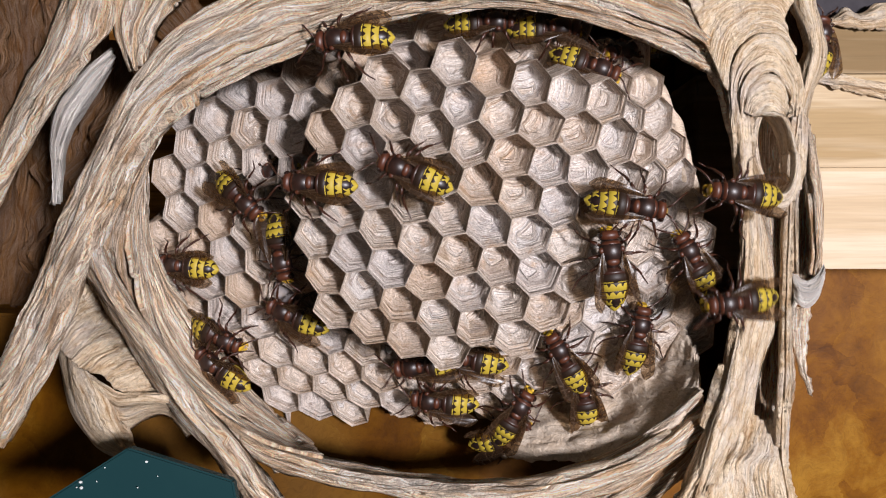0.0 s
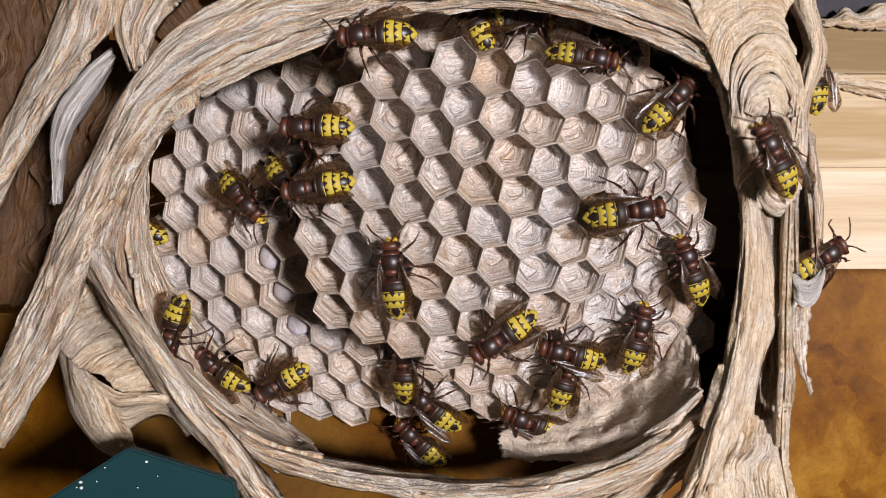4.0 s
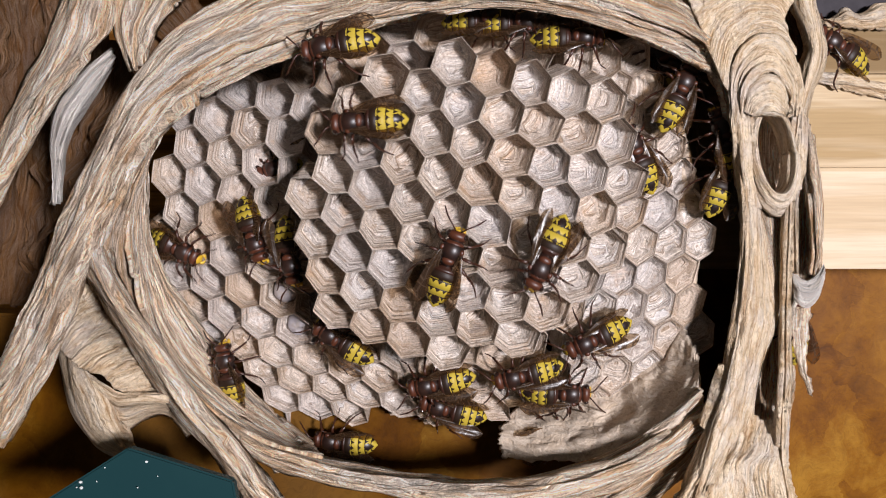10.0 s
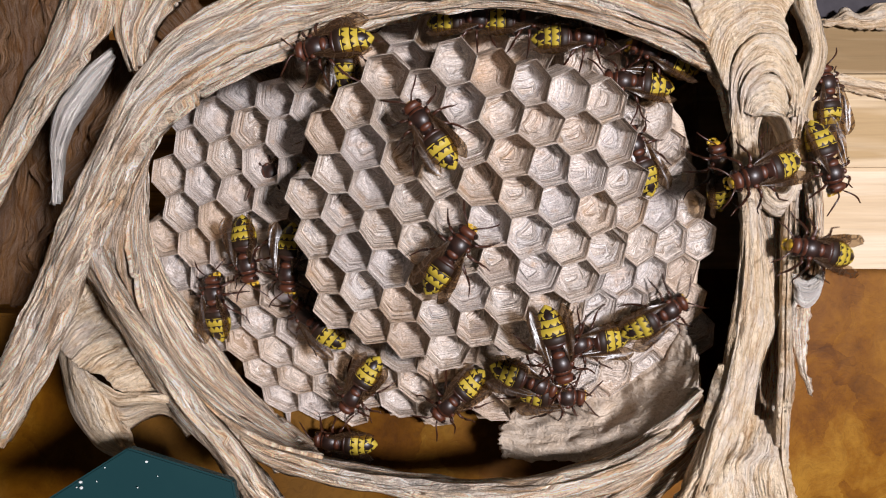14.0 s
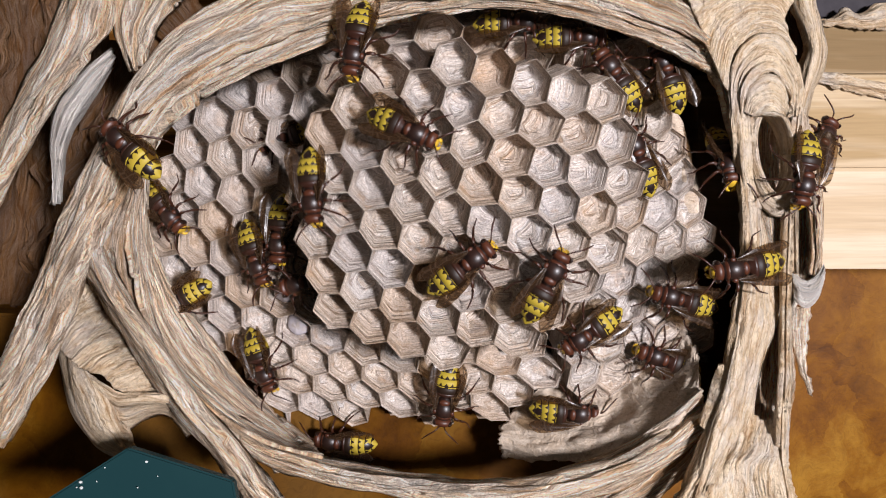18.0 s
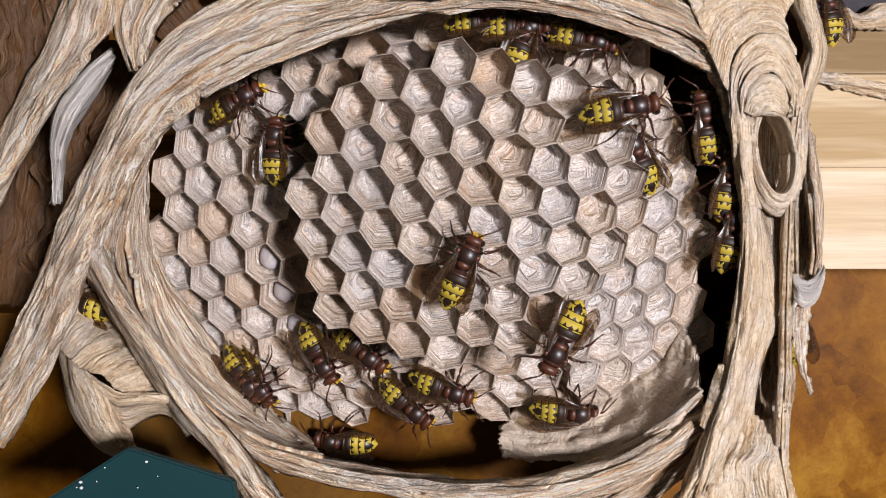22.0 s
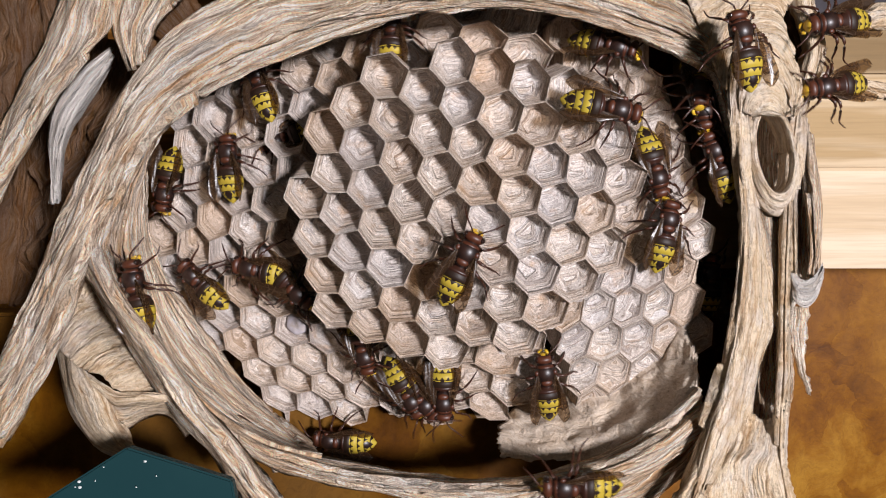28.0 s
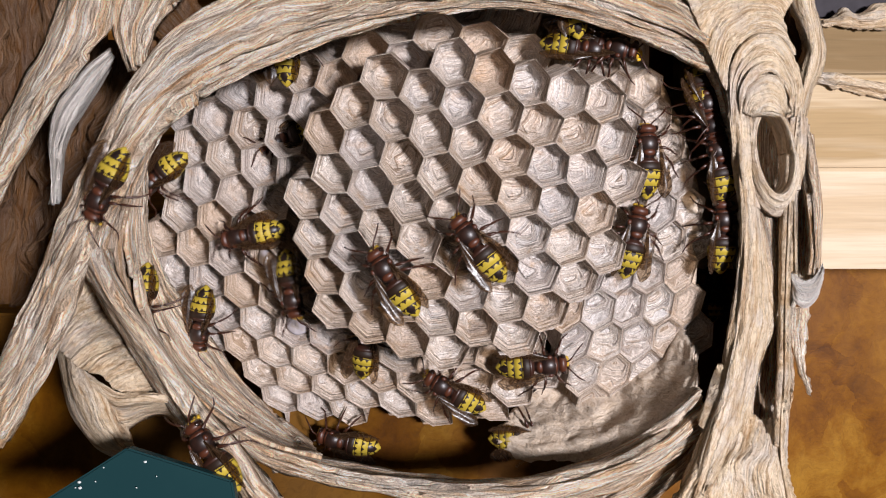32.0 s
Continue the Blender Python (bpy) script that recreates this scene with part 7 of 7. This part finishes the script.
    # third worker on the outer side of the nest
    trips.append([
        (0, seat(150.0, 0.0, 30.0, 180)), (2.5, seat(97.2, 0.0, 55.7, 230)), (2.667, seat(80.2, -7.3, 49.7, 287)), (2.833, seat(63.3, -14.7, 43.6, 343)),
        (3, seat(46.3, -22.0, 37.5, 400)), (3.5, seat(54.7, -20.0, 50.2, 420)), (4.5, seat(97.2, 0.0, 59.2, 420)), (8, seat(150.0, 0.0, 45.0, 475)),
        (11.5, seat(140.0, 0.0, 30.0, 530)), (12.3, seat(92.7, 0.0, 13.7, 535)), (13, seat(80.8, 5.0, 9.5, 545)), (14, seat(72.1, -6.0, -0.4, 530)),
        (14.5, seat(63.2, -14.0, -2.8, 518)), (16.5, seat(80.9, 10.0, 42.8, 455)), (17, seat(93.3, 10.0, 60.2, 420)), (32, seat(98.1, 10.0, 60.2, 420)),
    ])
    walk(hornets[22], trips[22])
    # worker behind the upper right edge
    trips.append([
        (0, seat(39.8, 10.0, 41.6, 200, 15)), (3, seat(39.8, 10.0, 41.9, 200, 15)), (5.5, seat(41.0, 10.0, 41.6, 200, 15)), (7, seat(39.4, 10.0, 41.6, 200, 15)),
        (8, seat(38.6, 10.0, 41.0, 200, 15)), (9, seat(45.4, 16.0, 41.1, 150)), (11, seat(46.2, 0.5, 33.7, 110)), (14, seat(43.9, 0.5, 37.7, 160)),
        (19, seat(45.1, 0.5, 32.0, 100)), (24, seat(55.1, 1.5, 4.7, 95)), (25, seat(52.6, 2.7, -5.7, 80)), (25.83, seat(54.9, 11.8, 7.8, 137)),
        (26.67, seat(51.2, 0.5, 19.1, 193)), (27.5, seat(50.8, 0.5, 29.7, 250)), (29, seat(51.9, 0.5, 30.9, 300)), (32, seat(51.9, 0.5, 27.5, 290)),
    ])
    walk(hornets[23], trips[23])
    # worker at the top of the front comb
    trips.append([
        (0, seat(28.4, 2.8, 37.0, -20)), (3, seat(28.4, 2.8, 37.0, -18)), (5.5, seat(26.2, 3.5, 41.8, 4)), (6, seat(25.6, 3.6, 42.1, 4)),
        (8, seat(25.0, 3.6, 42.3, 2)), (19, seat(25.6, 3.6, 42.3, 0)), (20, seat(25.6, 3.6, 42.3, 0)), (21, seat(27.3, 3.4, 41.8, -10)),
        (22, seat(27.9, 3.4, 42.0, -12)), (23, seat(34.4, 10.0, 44.6, -10)), (24, seat(33.5, 12.0, 46.9, -10)), (25, seat(31.1, 12.0, 46.3, -10)),
        (25.5, seat(26.5, 14.0, 49.3, 0)), (27.5, seat(33.0, 3.0, 40.6, -20, 20)), (32, seat(33.0, 3.0, 40.3, -18, 20)),
    ])
    walk(hornets[24], trips[24])
    # worker coming down from the top of the comb
    trips.append([
        (0, seat(20.5, 4.2, 44.3, 0)), (5.5, seat(13.6, 5.2, 46.9, 0)), (9, seat(13.6, 5.0, 45.7, 0)), (14, seat(14.7, 5.0, 46.3, 0)),
        (14.5, seat(14.1, 5.0, 45.7, 0)), (16.5, seat(-19.5, 8, 38.7, -30)), (17, seat(-19.8, 2, 36.0, -28)), (17.5, seat(-13.8, -9.5, 28.5, -26)),
        (18, seat(-7.4, -10.5, 22.5, -25)), (19, seat(7.5, -12.8, 20.3, 0)), (19.5, seat(9.1, -12.1, 28.6, 60)), (20, seat(11.4, -12.0, 30.7, 57)),
        (21, seat(13.6, -11.5, 34.2, 60)), (22, seat(16.1, 4.2, 41.1, 70)), (23, seat(23.8, 3.2, 38.3, 25)), (24, seat(25.5, 3.0, 37.7, 20)),
        (25, seat(23.3, -12.4, 32.8, 24)), (25.5, seat(26.1, 2.8, 35.9, 25)), (27.5, seat(26.8, -13.5, 26.0, -8)), (28, seat(28.9, -13.5, 25.7, -12)),
        (28.5, seat(28.4, 2.9, 38.2, -10)), (29, seat(27.3, 3.3, 40.6, -10)), (32, seat(27.1, 3.3, 40.4, -10)),
    ])
    walk(hornets[25], trips[25])
    # worker under the top rim
    trips.append([
        (0, seat(7.7, 5.7, 45.9, 0)), (1, seat(6.3, 5.9, 45.7, 10)), (2, seat(7.2, 5.8, 45.9, 0)), (2.333, seat(7.0, 5.8, 46.0, 50)),
        (2.667, seat(6.8, 5.9, 46.1, 100)), (3, seat(6.6, 5.9, 46.2, 150)), (4.25, seat(6.9, 5.9, 46.3, 105)), (5.5, seat(7.2, 5.9, 46.5, 60)),
        (6, seat(13.6, 5.1, 46.3, 0)), (7, seat(3.7, 6.4, 46.6, 2)), (8, seat(11.2, 5.2, 45.2, 0)), (9, seat(4.2, 6.2, 46.2, 10)),
        (10, seat(7.2, 5.9, 46.5, 0)), (10.33, seat(7.4, 5.8, 46.4, -53)), (10.67, seat(7.6, 5.8, 46.3, -107)), (11, seat(7.7, 5.8, 46.1, -160)),
        (12, seat(7.7, 5.8, 46.1, -170)), (13, seat(6.6, 6.0, 46.5, -180)), (13.33, seat(5.8, 6.1, 46.5, -240)), (13.67, seat(5.0, 6.2, 46.5, -300)),
        (14, seat(4.2, 6.3, 46.5, -360)), (14.5, seat(7.7, 5.8, 46.5, -315)), (15.5, seat(4.2, 6.3, 46.4, -252)), (16.5, seat(0.7, 6.8, 46.4, -190)),
        (16.67, seat(3.4, 6.3, 45.8, -240)), (16.83, seat(6.2, 5.9, 45.2, -290)), (17, seat(8.9, 5.4, 44.6, -340)), (18, seat(13.6, 5.0, 45.7, -360)),
        (24, seat(17.0, 4.5, 44.4, -360)), (25.5, seat(20.5, 4.6, 46.7, -360)), (26.5, seat(1.6, 7.0, 44.4, -310)), (27.5, seat(-17.3, 9.4, 42.0, -260)),
        (28, seat(-10.0, 8.1, 42.9, -270)), (31, seat(30.1, 6.0, 47.1, -250)), (32, seat(25.7, 0.0, 48.4, -260)),
    ])
    walk(hornets[26], trips[26])
    # worker asleep in a cell
    trips.append([
        (0, seat(-35.1, 22.8, 17.7, 200, 18)), (8, seat(-34.7, 22.7, 18.7, 200, 18)), (14.5, seat(-35.1, 22.8, 17.7, 200, 18)), (17, seat(-34.1, 22.8, 24.6, 200, 18)),
        (32, seat(-33.8, 22.7, 24.6, 200, 18)),
    ])
    walk(hornets[27], trips[27])
    # worker in the left shadow
    trips.append([
        (0, seat(-33.9, 12.0, 0.7, -80)), (1, seat(-33.3, 11.9, 0.1, -80)), (2, seat(-24.5, 9.6, 0.1, -10)), (3, seat(-33.8, 11.5, 15.6, -50)),
        (3.5, seat(-33.8, 11.5, 15.6, -60)), (5.5, seat(-22.0, 8.7, 2.5, 0)), (10.8, seat(32.1, 4, 0.1, 80)), (11.2, seat(36.0, -2, 0.6, 96)),
        (11.5, seat(34.5, -9, 1.4, 100)), (12, seat(30.5, -15, 4.8, 122)), (12.5, seat(21.5, -15.3, 6.8, 150)), (13, seat(11.5, -14.6, 12.4, 142)),
        (13.5, seat(-0.9, -12.3, 19.3, 128)), (14, seat(-1.7, -12, 20.7, 125)), (14.5, seat(-4.1, -11.4, 19.0, 180)), (15.3, seat(-14.5, -8.5, 16.8, 195)),
        (16.5, seat(-31.9, 11.0, 17.6, 190)), (16.75, seat(-33.2, 11.3, 14.0, 230)), (17, seat(-34.4, 11.6, 10.4, 270)), (18, seat(-33.8, 11.6, 4.4, 265)),
        (18.33, seat(-34.5, 11.7, 7.6, 210)), (18.67, seat(-35.1, 11.8, 10.8, 155)), (19, seat(-35.7, 12.0, 14.1, 100)), (20, seat(-34.9, 13.2, 20.2, 92)),
        (21.5, seat(-35.2, 13.2, 20.7, 88)), (23, seat(-35.1, 13.2, 20.4, 96)), (24, seat(-38.3, 12.7, 11.7, 170)), (24.33, seat(-34.5, 11.7, 9.6, 113)),
        (24.67, seat(-30.7, 10.7, 7.6, 57)), (25, seat(-26.9, 9.7, 5.5, 0)), (25.5, seat(-26.9, 9.7, 5.5, 0)), (26.5, seat(-30.5, 10.7, 5.2, -40)),
        (27.5, seat(-34.1, 11.6, 5.0, -80)), (28, seat(-32.2, 12.8, -7.2, -40)), (29, seat(-22.1, 9.8, -4.7, 0)), (31, seat(-22.0, 9.0, 0.1, 0)),
        (31.33, seat(-27.9, 10.5, 1.1, -57)), (31.67, seat(-33.8, 11.9, 2.2, -113)), (32, seat(-39.7, 13.4, 3.2, -170)),
    ])
    walk(hornets[28], trips[28])
    # worker at the lower left of the front comb
    trips.append([
        (0, seat(-2.9, 11.9, -24.2, 190)), (0.5, seat(-10.6, 12.9, -23.1, 150)), (1, seat(-18.3, 14.0, -22.0, 110)), (2, seat(-20.5, 15.3, -24.0, 40)),
        (3, seat(-20.9, 14.8, -22.7, 60)), (5.5, seat(16.0, 13.1, -31.7, 110)), (6, seat(13.0, 13.4, -31.7, 100)), (7, seat(17.0, 10.7, -27.0, 170)),
        (8, seat(18.1, 10.0, -25.7, 200)), (12, seat(18.2, 10.3, -26.4, 190)), (13, seat(17.8, 12.2, -30.3, 200)), (13.5, seat(17.4, 11.4, -28.7, 270)),
        (14, seat(17.0, 10.7, -27.0, 340)), (14.17, seat(18.4, 10.3, -26.4, 283)), (14.33, seat(19.7, 9.9, -25.7, 227)), (14.5, seat(21.1, 9.5, -25.0, 170)),
        (16.5, seat(34.0, 2.0, -4.5, 175)), (17, seat(39.6, 1.5, -5.6, 190)), (18, seat(48.4, 2.0, -10.2, 165)), (18.3, seat(39.0, 4, -8.0, 120)),
        (18.67, seat(-2.5, 7.8, -12.5, 40)), (19.33, seat(-6.8, 8.1, -11.0, -20)), (20, seat(-11.2, 8.5, -9.4, -80)), (22.5, seat(-19.2, 10.3, -9.5, -150)),
        (25, seat(-27.2, 12.1, -9.6, -220)), (25.5, seat(-30.4, 16.5, -21.0, -200)), (26.7, seat(-53.1, 13.6, -22.0, -210)), (27.5, seat(-57.5, -2.0, -13.4, -260)),
        (28, seat(-57.2, -6.0, -9.2, -260)), (29, seat(-60.8, -8.0, 0.6, -245)), (30, seat(-61.1, 4.0, 18.1, -302)), (30.5, seat(-58.7, 11.7, 24.0, -246)),
        (31, seat(-56.4, 19.3, 29.8, -190)), (32, seat(-61.3, 20.4, 16.6, -145)),
    ])
    walk(hornets[29], trips[29])

    # legs step in threes while a hornet walks and stir a little while it rests
    rnd = random.Random(11)
    for h, trip in zip(hornets, trips):
        legs = [c for c in h.children if c.name.startswith("leg")]
        pace = []
        for step in range(81):
            t = step * 0.4
            k = max(1, next((i for i, row in enumerate(trip) if row[0] >= t), len(trip) - 1))
            (t0, m0), (t1, m1) = trip[k - 1], trip[k]
            pace.append(min(1.0, (m1.translation - m0.translation).length / max(0.1, t1 - t0) / 0.010))
        for i, leg in enumerate(legs):
            k, side = i % 3, 1 if i < 3 else -1
            sign = 1 if (k + (side > 0)) % 2 else -1
            walk(leg, [(step * 0.4, stride(k, side, sign * (1 if step % 2 else -1) * 0.30 * p * rnd.uniform(0.5, 1.0) + rnd.uniform(-0.04, 0.04))) for step, p in enumerate(pace)])

motions()
